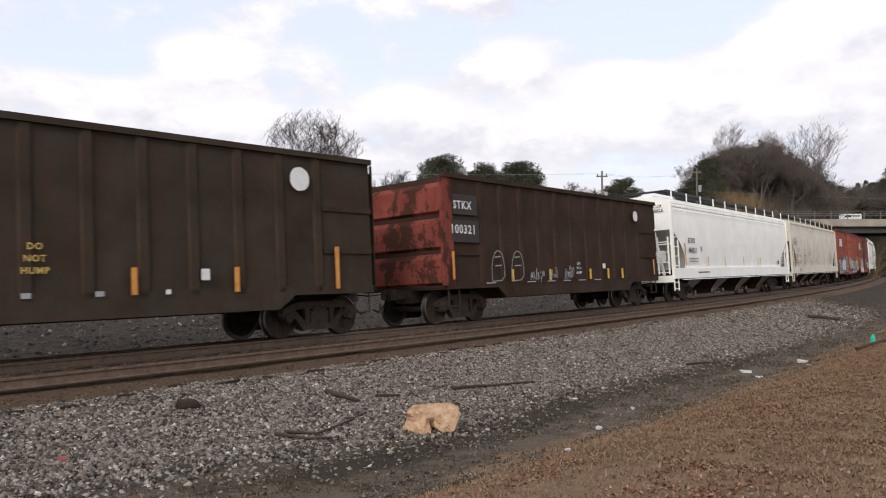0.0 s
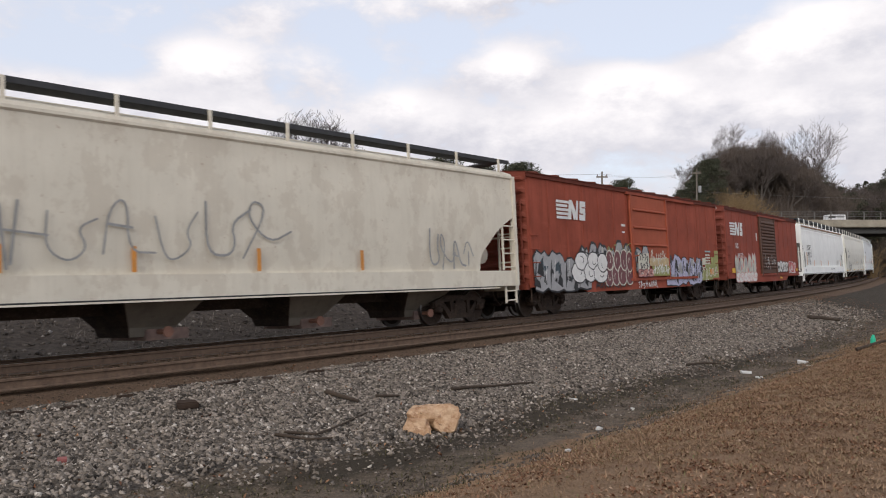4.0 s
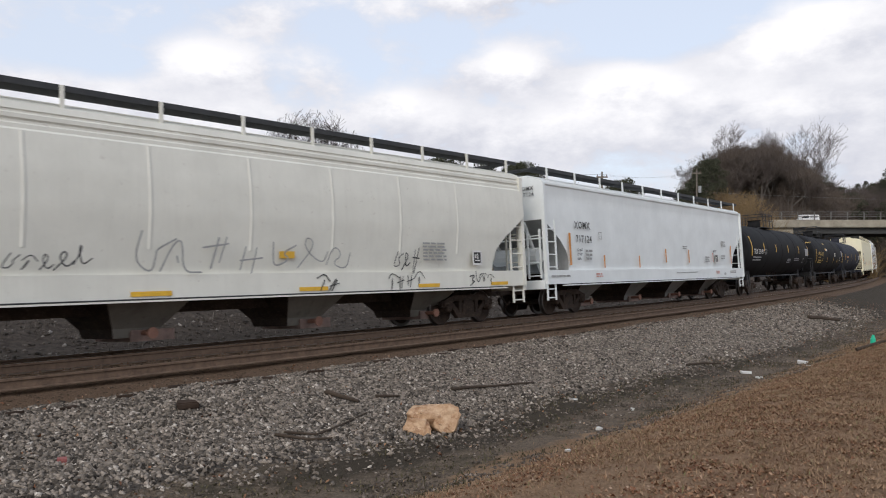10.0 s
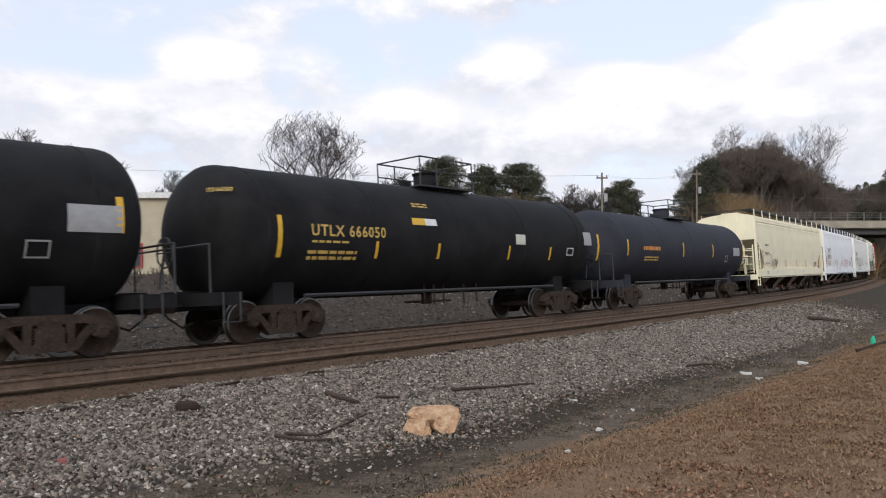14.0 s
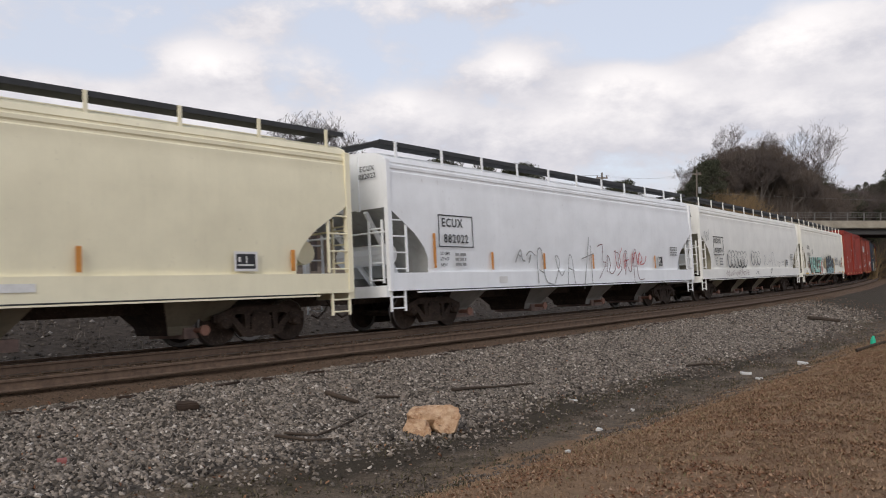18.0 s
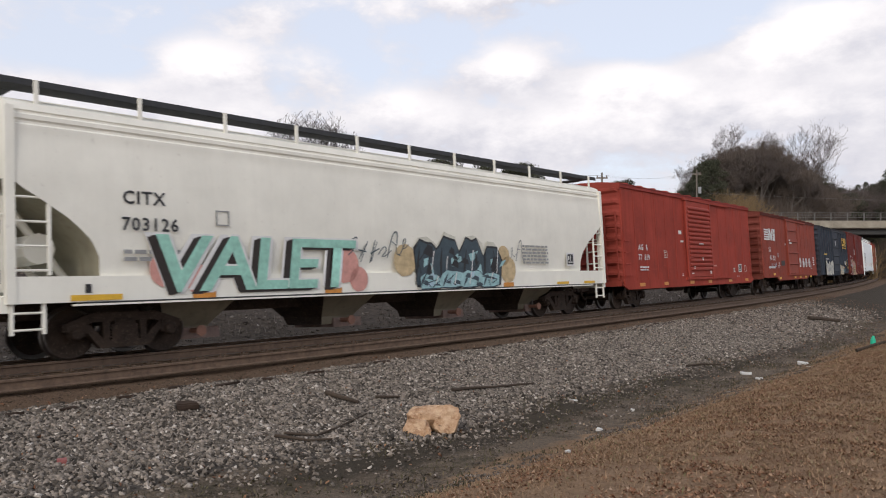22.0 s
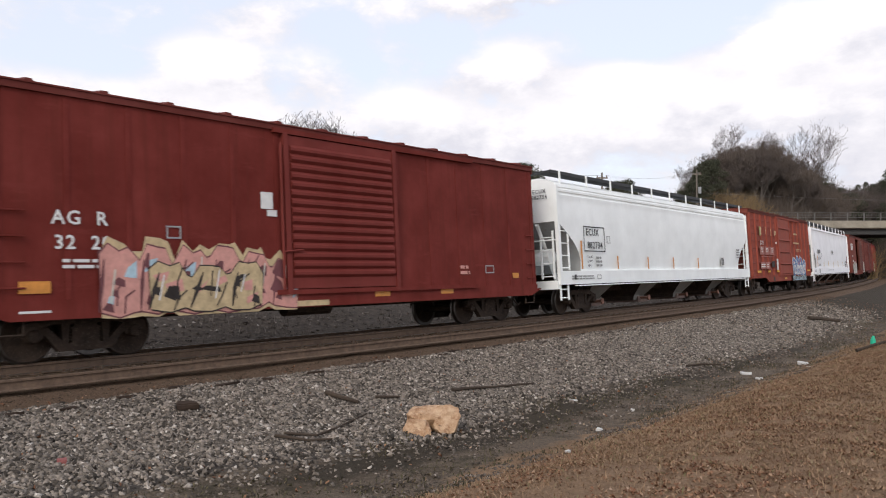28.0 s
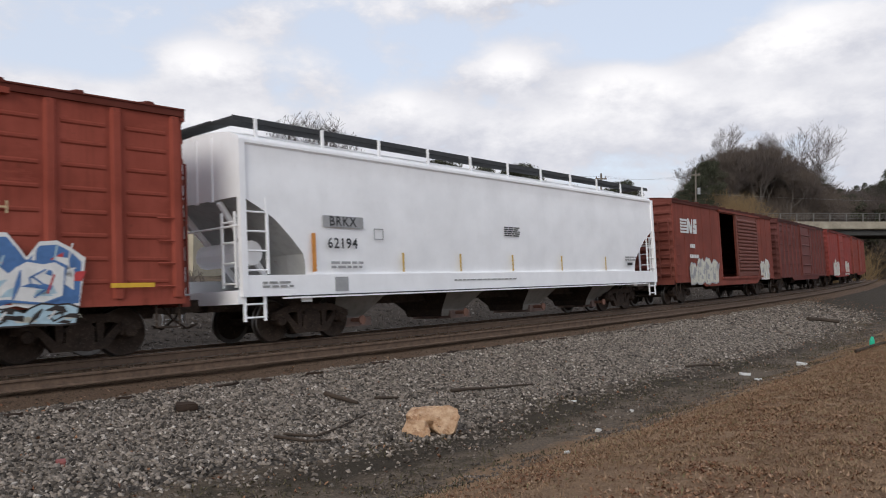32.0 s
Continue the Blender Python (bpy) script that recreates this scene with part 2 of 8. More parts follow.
def hills(x, y, d):
    """The wooded rise behind the line, and the banks that carry the road to the bridge."""
    z = 0.0
    if d < -6:
        k = smooth(-5, -11, d)
        z += k * 13.0 * math.exp(-((x - 57) / 15) ** 2 - ((y - 142) / 24) ** 2)
        z += k * 6.0 * math.exp(-((x - 90) / 70) ** 2 - ((y - 215) / 40) ** 2)
    if d < -7 or d > 10:
        k = smooth(7, 16, -d) if d < 0 else smooth(10, 20, d)
        z = max(z, k * 7.7 * smooth(24, 9, abs(y - 121)))
    if d > 10 and y > 120:
        z = max(z, smooth(10, 22, d) * 21.0 * smooth(132, 225, y))
    return z


def ground_z(s, d):
    z = float(np.interp(d, PROFILE_D, PROFILE_Z))
    x, y, _ = track(s, d)
    rough = 0.0
    if d > 1.8 or d < -2.0:
        rough = 0.05 * noise.noise((x * 0.5, y * 0.5, 0)) + 0.02 * noise.noise((x * 2.1, y * 2.1, 3))
        if d > 6:
            rough += 0.03 * noise.noise((x * 5, y * 5, 1))
    if d < -4:
        k = smooth(-4, -9, d)
        rough += k * (0.25 * noise.noise((x * 0.13, y * 0.13, 5)) + 0.22 * noise.noise((x * 0.6, y * 0.6, 2)))
    return z + rough + (hills(x, y, d) if y > 80 else 0.0)
def ground_mat():
    """Gravel bed, rusty track bed, mossy dirt path and leafy dead grass, by where each lies."""
    n = Nodes("ground")
    def zone(name):
        a = n.t.nodes.new("ShaderNodeAttribute")
        a.attribute_name = name
        return n.math("ADD", a.outputs["Fac"], n.math("MULTIPLY", n.math("SUBTRACT", n.noise(2.2, 6, 0.7), 0.5), 0.9))
    fine, mid, wide = n.noise(26, 6, 0.75), n.noise(5, 6, 0.7), n.noise(0.6, 5, 0.6)
    grass = n.mix(n.ramp(mid, (0.3, 0.0), (0.7, 1.0)), (0.165, 0.102, 0.06), (0.29, 0.185, 0.11))
    grass = n.mix(n.ramp(fine, (0.45, 0.0), (0.7, 1.0)), grass, (0.35, 0.235, 0.145))
    grass = n.mix(n.ramp(wide, (0.48, 0.0), (0.64, 0.7)), grass, (0.17, 0.095, 0.058))
    dirt = n.mix(n.ramp(fine, (0.3, 0.0), (0.75, 1.0)), (0.056, 0.042, 0.03), (0.25, 0.192, 0.14))
    dirt = n.mix(n.ramp(n.noise(1.3, 6, 0.7), (0.5, 0.0), (0.64, 0.7)), dirt, (0.034, 0.031, 0.019))
    stone = n.mix(n.ramp(fine, (0.35, 0.0), (0.7, 1.0)), (0.04, 0.034, 0.028), (0.13, 0.11, 0.092))
    rust = n.mix(n.ramp(fine, (0.3, 0.0), (0.75, 1.0)), (0.078, 0.05, 0.033), (0.185, 0.122, 0.08))
    bank = n.mix(n.ramp(mid, (0.3, 0.0), (0.75, 1.0)), (0.03, 0.023, 0.018), (0.1, 0.08, 0.064))
    bank = n.mix(n.ramp(fine, (0.62, 0.0), (0.74, 0.5)), bank, (0.17, 0.15, 0.13))
    col = n.mix(n.ramp(zone("zone_grass"), (0.42, 0.0), (0.58, 1.0)), dirt, grass)
    col = n.mix(n.ramp(zone("zone_dark"), (0.4, 0.0), (0.75, 0.85)), col, (0.042, 0.034, 0.024))
    col = n.mix(n.ramp(zone("zone_stone"), (0.42, 0.0), (0.58, 1.0)), col, stone)
    col = n.mix(n.ramp(zone("zone_rust"), (0.4, 0.0), (0.6, 1.0)), col, rust)
    col = n.mix(n.ramp(zone("zone_bank"), (0.4, 0.0), (0.6, 1.0)), col, bank)
    col = n.mix(n.ramp(zone("zone_wood"), (0.4, 0.0), (0.6, 1.0)), col, n.mix(mid, (0.03, 0.022, 0.016), (0.085, 0.06, 0.042)))
    n.bump(n.math("ADD", fine, mid), 0.8, 0.04)
    return n.done(col, 0.95, 0.0, 0.15)


def ground_sheet():
    s_list = sorted(set([round(float(v), 3) for v in list(np.arange(-16, 36, 0.4)) + list(np.arange(36, 200, 2.5)) + list(np.arange(-60, -16, 2.5)) + list(np.arange(-560, -60, 25.0)) + list(np.arange(200, 660, 20.0))]))
    d_list = sorted(set([round(float(v), 3) for v in [-250, -180, -130, -100, -80] + list(np.arange(-68, -14, 2.4)) + list(np.arange(-14, 14, 0.28)) + list(np.arange(14, 62, 3.0)) + [80, 120, 250, 600, 1500]]))
    verts, zones = [], {"zone_grass": [], "zone_stone": [], "zone_rust": [], "zone_bank": [], "zone_dark": [], "zone_wood": []}
    for s in s_list:
        for d in d_list:
            x, y, _ = track(s, d)
            verts.append((x, y, ground_z(s, d)))
            edge = 6.55 + 0.5 * noise.noise((s * 0.23, 3.1, 0)) + 0.45 * smooth(0, 14, s)
            zones["zone_grass"].append(smooth(7.8, 9.6, d - 0.6 * noise.noise((s * 0.3, 7.7, 0))))
            zones["zone_stone"].append(smooth(edge + 0.4, edge - 0.4, d) * smooth(-3.2, -2.6, d) * smooth(31, 20, s))
            damp = edge + 0.5 + 0.25 * noise.noise((s * 0.4, 9.3, 0))
            # Damp band beside the ballast; beyond s = 21 the shoulder just turns darker.
            zones["zone_dark"].append(smooth(19, 31, s) * smooth(9.2, 7.8, d) * smooth(2.6, 3.4, d) if s > 21 else math.exp(-((d - damp) / 0.6) ** 2) * smooth(-12, -8, s) * smooth(20, 9, s))
            zones["zone_wood"].append(smooth(75, 110, y) * (1.0 if abs(d) > 7 else 0.0))
            zones["zone_rust"].append(smooth(3.5, 2.9, d) * smooth(-2.6, -2.0, d))
            zones["zone_bank"].append(smooth(-2.3, -3.2, d) * (1 - smooth(-14, -24, d)))
    n = len(d_list)
    faces = [(i * n + j, i * n + j + 1, (i + 1) * n + j + 1, (i + 1) * n + j) for i in range(len(s_list) - 1) for j in range(n - 1)]
    me = bpy.data.meshes.new("ground")
    me.from_pydata(verts, [], faces)
    for key, values in zones.items():
        me.attributes.new(key, "FLOAT", "POINT").data.foreach_set("value", values)
    me.shade_smooth()
    return tagged(put("ground", me, ground_mat()), "gravel shoulder, dirt path and brown leafy grass beside the line", "ground", "", "structure")


ground_sheet()
me = bpy.data.meshes.new("far_ground")
_n = 64
me.from_pydata([(3500 * math.cos(i * 2 * math.pi / _n), 3500 * math.sin(i * 2 * math.pi / _n), -6.0) for i in range(_n)], [], [tuple(range(_n))])
tagged(put("ground", me, plain("far winter fields", (0.11, 0.09, 0.06), 0.95, 0, 0.4, 0.02)), "flat brown winter land out to the horizon", "ground", "", "structure")


# ---- the track: rails, a loose rail, ties ----
RAIL = ((-0.075, 0.0), (-0.075, 0.012), (-0.012, 0.03), (-0.009, 0.135), (-0.036, 0.145), (-0.036, 0.178), (-0.028, 0.184), (0.028, 0.184), (0.036, 0.178), (0.036, 0.145), (0.009, 0.135), (0.012, 0.03), (0.075, 0.012), (0.075, 0.0))


def rail_mat(name, bright):
    n = Nodes(name)
    up = n.t.nodes.new("ShaderNodeNewGeometry").outputs["Normal"]
    sep_n = n.t.nodes.new("ShaderNodeSeparateXYZ")
    n.link(up, sep_n.inputs[0])
    side = n.mix(n.ramp(n.noise(7, 6, 0.7), (0.3, 0.0), (0.7, 1.0)), (0.075, 0.047, 0.031), (0.17, 0.11, 0.072))
    worn = n.ramp(sep_n.outputs["Z"], (0.93, 0.0), (0.97, 1.0)) if bright else None
    n.bump(n.noise(40), 0.15, 0.003)
    if bright:
        return n.done(n.mix(worn, side, (0.2, 0.165, 0.14)), n.ramp(worn, (0.0, 0.85), (1.0, 0.4)), n.math("MULTIPLY", worn, 0.6))
    return n.done(side, 0.85)


def rail(name, d0, z0, material, label, s0=-60.0, s1=240.0):
    bm = bmesh.new()
    secs = []
    s = s0
    while s <= s1:
        sec = []
        for dd, z in RAIL:
            d, zz = canted(d0 - dd, z0 + z)
            x, y, _ = track(s, d)
            sec.append((x, y, zz))
        secs.append(sec)
        s += 1.5 if s < 90 else 4.0
    loft(bm, secs)
    bmesh.ops.recalc_face_normals(bm, faces=bm.faces)
    return tagged(part(name, bm, material), label, "rail", "", "structure")


RAIL_MAT = rail_mat("running rail", True)
rail("rail", GAUGE, -0.184, RAIL_MAT, "rusty steel running rail with a bright head")
rail("rail", -GAUGE, -0.184, RAIL_MAT, "rusty steel running rail with a bright head")
rail("loose_rail", 1.9, -0.335, rail_mat("loose rail", False), "rust-brown spare rail laid beside the track", -60, 200)


def ties():
    bed = tagged(new("track_bed"), "wooden sleepers set in rusty ballast", "sleepers", "", "structure")
    n = Nodes("creosoted wood")
    grain = n.noise(3, 6, 0.7, (1, 14, 14))
    mat = n.done(n.mix(grain, (0.024, 0.016, 0.011), (0.085, 0.054, 0.035)), 0.9)
    me = bpy.data.meshes.new("tie")
    bm = boxes((-0.115, 0.115, -1.3, 1.3, -0.16, 0.0))
    bm.to_mesh(me), bm.free()
    me.materials.append(mat)
    pl = bpy.data.meshes.new("tie_plate")
    bm = boxes((-0.1, 0.1, -0.16, 0.16, 0.0, 0.016))
    for dx in (-0.06, 0.06):
        for dy in (-0.1, 0.1):
            box(bm, dx - 0.015, dx + 0.015, dy - 0.015, dy + 0.015, 0.016, 0.05)
    bm.to_mesh(pl), bm.free()
    pl.materials.append(RAIL_MAT)
    rnd = random.Random(4)
    for i in range(290):
        s = -24 + i * 0.52
        x, y, _ = track(s, GAUGE)
        yaw = math.pi / 2 - float(heading(s))
        m = Matrix.Translation((x, y, 0)) @ Matrix.Rotation(yaw + rnd.uniform(-0.012, 0.012), 4, "Z") @ Matrix.Rotation(radians(-CANT), 4, "X")
        put("tie", me, None, bed, m=m @ pose(rnd.uniform(-0.02, 0.02), GAUGE + rnd.uniform(-0.04, 0.04), -0.2))
        if i < 150:
            put("tie_plate", pl, None, bed, m=m @ pose(0, 0, -0.2))


# ---- loose ground cover ----
def stone_cloud(name, places, sizes, material, label, category, squash=0.8, seed=1):
    """Many small angular stones in one mesh."""
    rs = np.random.RandomState(seed)
    base = np.array([(1, 0, 0), (0, 1, 0), (-1, 0, 0), (0, -1, 0), (0, 0, 1), (0, 0, -1)], float) * 0.62
    tri = np.array([(0, 1, 4), (1, 2, 4), (2, 3, 4), (3, 0, 4), (1, 0, 5), (2, 1, 5), (3, 2, 5), (0, 3, 5)])
    n = len(places)
    v = base[None] + rs.uniform(-0.26, 0.26, (n, 6, 3))
    v *= np.stack([sizes * rs.uniform(0.85, 1.5, n), sizes * rs.uniform(0.7, 1.15, n), sizes * squash * rs.uniform(0.7, 1.2, n)], 1)[:, None, :]
    a, b = rs.uniform(0, 2 * np.pi, n), rs.uniform(-1.1, 1.1, n)
    ca, sa, cb, sb = np.cos(a), np.sin(a), np.cos(b), np.sin(b)
    x, y, z = v[..., 0], v[..., 1], v[..., 2]
    y, z = y * cb[:, None] - z * sb[:, None], y * sb[:, None] + z * cb[:, None]
    x, y = x * ca[:, None] - y * sa[:, None], x * sa[:, None] + y * ca[:, None]
    pts = np.stack([x, y, z], 2) + np.asarray(places)[:, None, :]
    faces = (tri[None] + (np.arange(n) * 6)[:, None, None]).reshape(-1, 3)
    me = bpy.data.meshes.new(name)
    me.vertices.add(n * 6)
    me.vertices.foreach_set("co", pts.reshape(-1))
    me.loops.add(n * 24)
    me.loops.foreach_set("vertex_index", faces.reshape(-1).astype(np.int32))
    me.polygons.add(n * 8)
    me.polygons.foreach_set("loop_start", np.arange(0, n * 24, 3, dtype=np.int32))
    me.update(calc_edges=True)
    me.validate()
    return tagged(put(name, me, material), label, category, "", "stuff")


def spread(count, s0, s1, d0, d1, seed, keep=None, lift=0.0):
    rs = np.random.RandomState(seed)
    s, d = rs.uniform(s0, s1, count), rs.uniform(d0, d1, count)
    if keep is not None:
        k = keep(s, d, rs)
        s, d = s[k], d[k]
    h = heading(s)
    x = np.interp(s, S_GRID, TRACK_X) + d * np.cos(h)
    y = np.interp(s, S_GRID, TRACK_Y) - d * np.sin(h)
    ok = (y > 2.5) & (np.abs(x) < 0.64 * y + 1.0)
    s, d, x, y = s[ok], d[ok], x[ok], y[ok]
    z = np.array([ground_z(float(a), float(b)) for a, b in zip(s, d)])
    return np.stack([x, y, z + lift], 1)


def shingle_mat(name, low, high, odd, odd_at=0.9):
    n = Nodes(name)
    r = n.island()
    col = n.ramp(r, (0.0, low), (0.55, tuple((a + b) / 2 for a, b in zip(low, high))), (odd_at, high), (1.0, odd))
    col = n.mix(n.ramp(n.noise(30, 4), (0.3, 0.0), (0.7, 0.5)), col, tuple(c * 0.55 for c in low))
    return n.done(col, 0.9, 0.0, 0.2)


def wavering(s, d, rs):
    edge = 6.45 + 0.5 * np.array([noise.noise((float(a) * 0.23, 3.1, 0)) for a in s]) + 0.45 * np.clip(s / 14, 0, 1)
    return d < edge + rs.normal(0, 0.42, len(s)) - 0.5 * rs.exponential(0.5, len(s))


GREY = shingle_mat("grey ballast", (0.034, 0.028, 0.022), (0.42, 0.353, 0.289), (0.74, 0.66, 0.57), 0.955)
p = spread(175000, -15, 14, 2.75, 7.9, 11, wavering)
stone_cloud("ballast", p, np.random.RandomState(1).uniform(0.034, 0.082, len(p)), GREY, "loose grey crushed-stone ballast on the shoulder", "ballast", seed=1)
p = spread(70000, 14, 70, 2.8, 8.2, 12, lambda s, d, rs: wavering(s, d, rs) & (rs.uniform(0, 1, len(s)) > (s - 19) / 15))
stone_cloud("ballast", p, np.random.RandomState(2).uniform(0.05, 0.105, len(p)), GREY, "loose grey crushed-stone ballast farther along the shoulder", "ballast", seed=2)
BROWNISH = shingle_mat("rust-stained ballast", (0.055, 0.039, 0.027), (0.165, 0.115, 0.078), (0.25, 0.19, 0.14))
p = spread(30000, -15, 40, -2.2, 3.45, 13, lambda s, d, rs: (np.abs(d) < 0.62) | ((np.abs(d) > 0.9) & (np.abs(d - 1.9) > 0.12)), 0.0)
stone_cloud("ballast", p, np.random.RandomState(3).uniform(0.02, 0.045, len(p)), BROWNISH, "rust-stained ballast between and beside the rails", "ballast", seed=3)
p = spread(16000, -16, 60, -12, -2.2, 14)
stone_cloud("rubble", p, np.random.RandomState(4).uniform(0.16, 0.4, len(p)) ** 2.2, shingle_mat("bank rubble", (0.035, 0.029, 0.024), (0.16, 0.135, 0.115), (0.42, 0.38, 0.34)), "broken stone strewn over the dark bank", "rubble", seed=4)
p = spread(46000, -13, 24, 6.6, 9.8, 15, lambda s, d, rs: np.array([noise.noise((float(a) * 0.55, float(b) * 0.9, 8)) + rs.normal(0, 0.16) > -0.06 for a, b in zip(s, d)]))
stone_cloud("gravel", p, np.random.RandomState(5).uniform(0.014, 0.046, len(p)), shingle_mat("path gravel", (0.06, 0.048, 0.038), (0.22, 0.178, 0.143), (0.45, 0.38, 0.32)), "fine gravel on the dirt path", "gravel", seed=5)


def litter(name, places, length, width, material, label, category, seed, stand=0.3, taper=1.0):
    """Small flat blades or leaves, each two triangles folded along the middle."""
    rs = np.random.RandomState(seed)
    n = len(places)
    ln, wd = length * rs.uniform(0.5, 1.4, n), width * rs.uniform(0.6, 1.3, n)
    a, tilt = rs.uniform(0, 2 * np.pi, n), rs.uniform(0, stand, n) * np.pi / 2
    ux, uy, uz = np.cos(a) * np.cos(tilt), np.sin(a) * np.cos(tilt), np.sin(tilt)
    px, py = -np.sin(a), np.cos(a)
    p = np.asarray(places)
    tip = p + np.stack([ux, uy, uz], 1) * ln[:, None]
    midp = (p + tip) / 2
    side = np.stack([px, py, rs.uniform(-0.5, 0.5, n)], 1) * (wd / 2)[:, None]
    pts = np.stack([p, midp + side, tip, midp - side], 1)
    pts[:, 1:4:2, 2] += (wd * rs.uniform(0, 0.8, n))[:, None]
    me = bpy.data.meshes.new(name)
    me.vertices.add(n * 4)
    me.vertices.foreach_set("co", pts.reshape(-1))
    idx = (np.array([(0, 1, 2), (0, 2, 3)])[None] + (np.arange(n) * 4)[:, None, None]).reshape(-1)
    me.loops.add(n * 6)
    me.loops.foreach_set("vertex_index", idx.astype(np.int32))
    me.polygons.add(n * 2)
    me.polygons.foreach_set("loop_start", np.arange(0, n * 6, 3, dtype=np.int32))
    me.update(calc_edges=True)
    return tagged(put(name, me, material), label, category, "", "stuff")


def leaf_mat(name, *stops):
    n = Nodes(name)
    return n.done(n.ramp(n.island(), *stops), 0.85, 0.0, 0.2)


DEAD = leaf_mat("fallen leaves", (0.0, (0.11, 0.053, 0.032)), (0.4, (0.22, 0.102, 0.056)), (0.75, (0.33, 0.185, 0.105)), (1.0, (0.42, 0.3, 0.21)))
STRAW = leaf_mat("dead grass blades", (0.0, (0.15, 0.09, 0.052)), (0.5, (0.255, 0.158, 0.094)), (0.9, (0.37, 0.25, 0.155)), (1.0, (0.17, 0.18, 0.075)))
MOSS = leaf_mat("low weeds", (0.0, (0.045, 0.04, 0.022)), (0.6, (0.09, 0.08, 0.042)), (1.0, (0.17, 0.13, 0.08)))


def lawn(s, d, rs):
    """Ragged edge of the grass: thin tufts first, then closed turf."""
    wave = np.array([noise.noise((float(a) * 0.35, float(b) * 0.5, 6)) for a, b in zip(s, d)])
    return d + 0.9 * wave + rs.normal(0, 0.55, len(s)) > 9.15


def drifts(s, d, rs):
    """Leaves gather in drifts and leave the turf bare between them."""
    lie = np.array([noise.noise((float(a) * 0.8, float(b) * 1.1, 1)) + 0.6 * noise.noise((float(a) * 2.6, float(b) * 3.0, 4)) for a, b in zip(s, d)])
    return lawn(s, d, rs) & (lie + rs.normal(0, 0.3, len(s)) > 0.12 + 0.5 * np.clip(10.4 - d, 0, 2))


p = spread(130000, -14, 8, 7.6, 14.6, 21, drifts)
litter("fallen_leaves", p, 0.033, 0.024, DEAD, "brown fallen leaves matted into the grass", "leaves", 21, 0.3)
p = spread(60000, -9, 5, 10.6, 14.8, 28, drifts)
litter("fallen_leaves", p, 0.027, 0.019, DEAD, "small brown leaves scattered over the near turf", "leaves", 28, 0.3)
p = spread(100000, -9, 5, 10.4, 14.8, 29, lawn)
litter("dead_grass", p, 0.045, 0.007, STRAW, "fine dead grass over the near turf", "grass", 29, 0.6)
p = spread(36000, 4, 34, 8.0, 16, 22, drifts)
litter("fallen_leaves", p, 0.05, 0.036, DEAD, "brown fallen leaves on the slope", "leaves", 22, 0.3)
p = spread(110000, -14, 12, 7.6, 14.6, 23, lawn)
litter("dead_grass", p, 0.055, 0.008, STRAW, "short straw-coloured dead grass", "grass", 23, 0.75)
p = spread(60000, 6, 40, 8.0, 18, 27, lawn)
litter("dead_grass", p, 0.08, 0.016, STRAW, "short straw-coloured dead grass up the slope", "grass", 27, 0.75)
p = spread(16000, -13, 26, 6.3, 9.4, 24, lambda s, d, rs: np.array([noise.noise((float(a) * 0.5, float(b) * 0.9, 2)) > 0.02 for a, b in zip(s, d)]))
litter("weeds", p, 0.06, 0.02, MOSS, "low dull-green weeds along the path", "weeds", 24, 0.8)
p = spread(2500, -14, 40, 2.3, 8.0, 25)
litter("fallen_leaves", p, 0.06, 0.045, DEAD, "scattered dead leaves among the stones", "leaves", 25, 0.4)
GREYED = leaf_mat("grey dead weeds", (0.0, (0.045, 0.036, 0.03)), (0.6, (0.12, 0.1, 0.085)), (1.0, (0.24, 0.21, 0.18)))
p = spread(26000, -16, 70, -14, -2.6, 26, lambda s, d, rs: np.array([noise.noise((float(a) * 0.35, float(b) * 0.5, 4)) > -0.12 for a, b in zip(s, d)]))
litter("dead_grass", p, 0.3, 0.014, GREYED, "grey dead weeds over the dark bank", "weeds", 26, 0.85)
# ---- parts that all the railway cars share ----
def plate(bm, pts, y0, y1):
    """A flat outline of (x, z) points with thickness from y0 to y1."""
    return loft(bm, [[(x, y0, z) for x, z in pts], [(x, y1, z) for x, z in pts]])


def metal_mats():
    n = Nodes("truck grime and bay shade")
    a, b = n.noise(4, 6, 0.7), n.noise(22, 5, 0.7)
    col = n.mix(n.ramp(a, (0.3, 0.0), (0.7, 1.0)), (0.016, 0.011, 0.008), (0.055, 0.035, 0.024))
    col = n.mix(n.ramp(b, (0.55, 0.0), (0.75, 1.0)), col, (0.13, 0.096, 0.07))
    n.bump(b, 0.3, 0.01)
    grime = n.done(col, 0.85, 0.0, 0.3)
    n = Nodes("wheel tread steel")
    tread = n.done(n.mix(n.noise(9), (0.08, 0.072, 0.064), (0.22, 0.205, 0.19)), 0.4, 1.0)
    return grime, tread


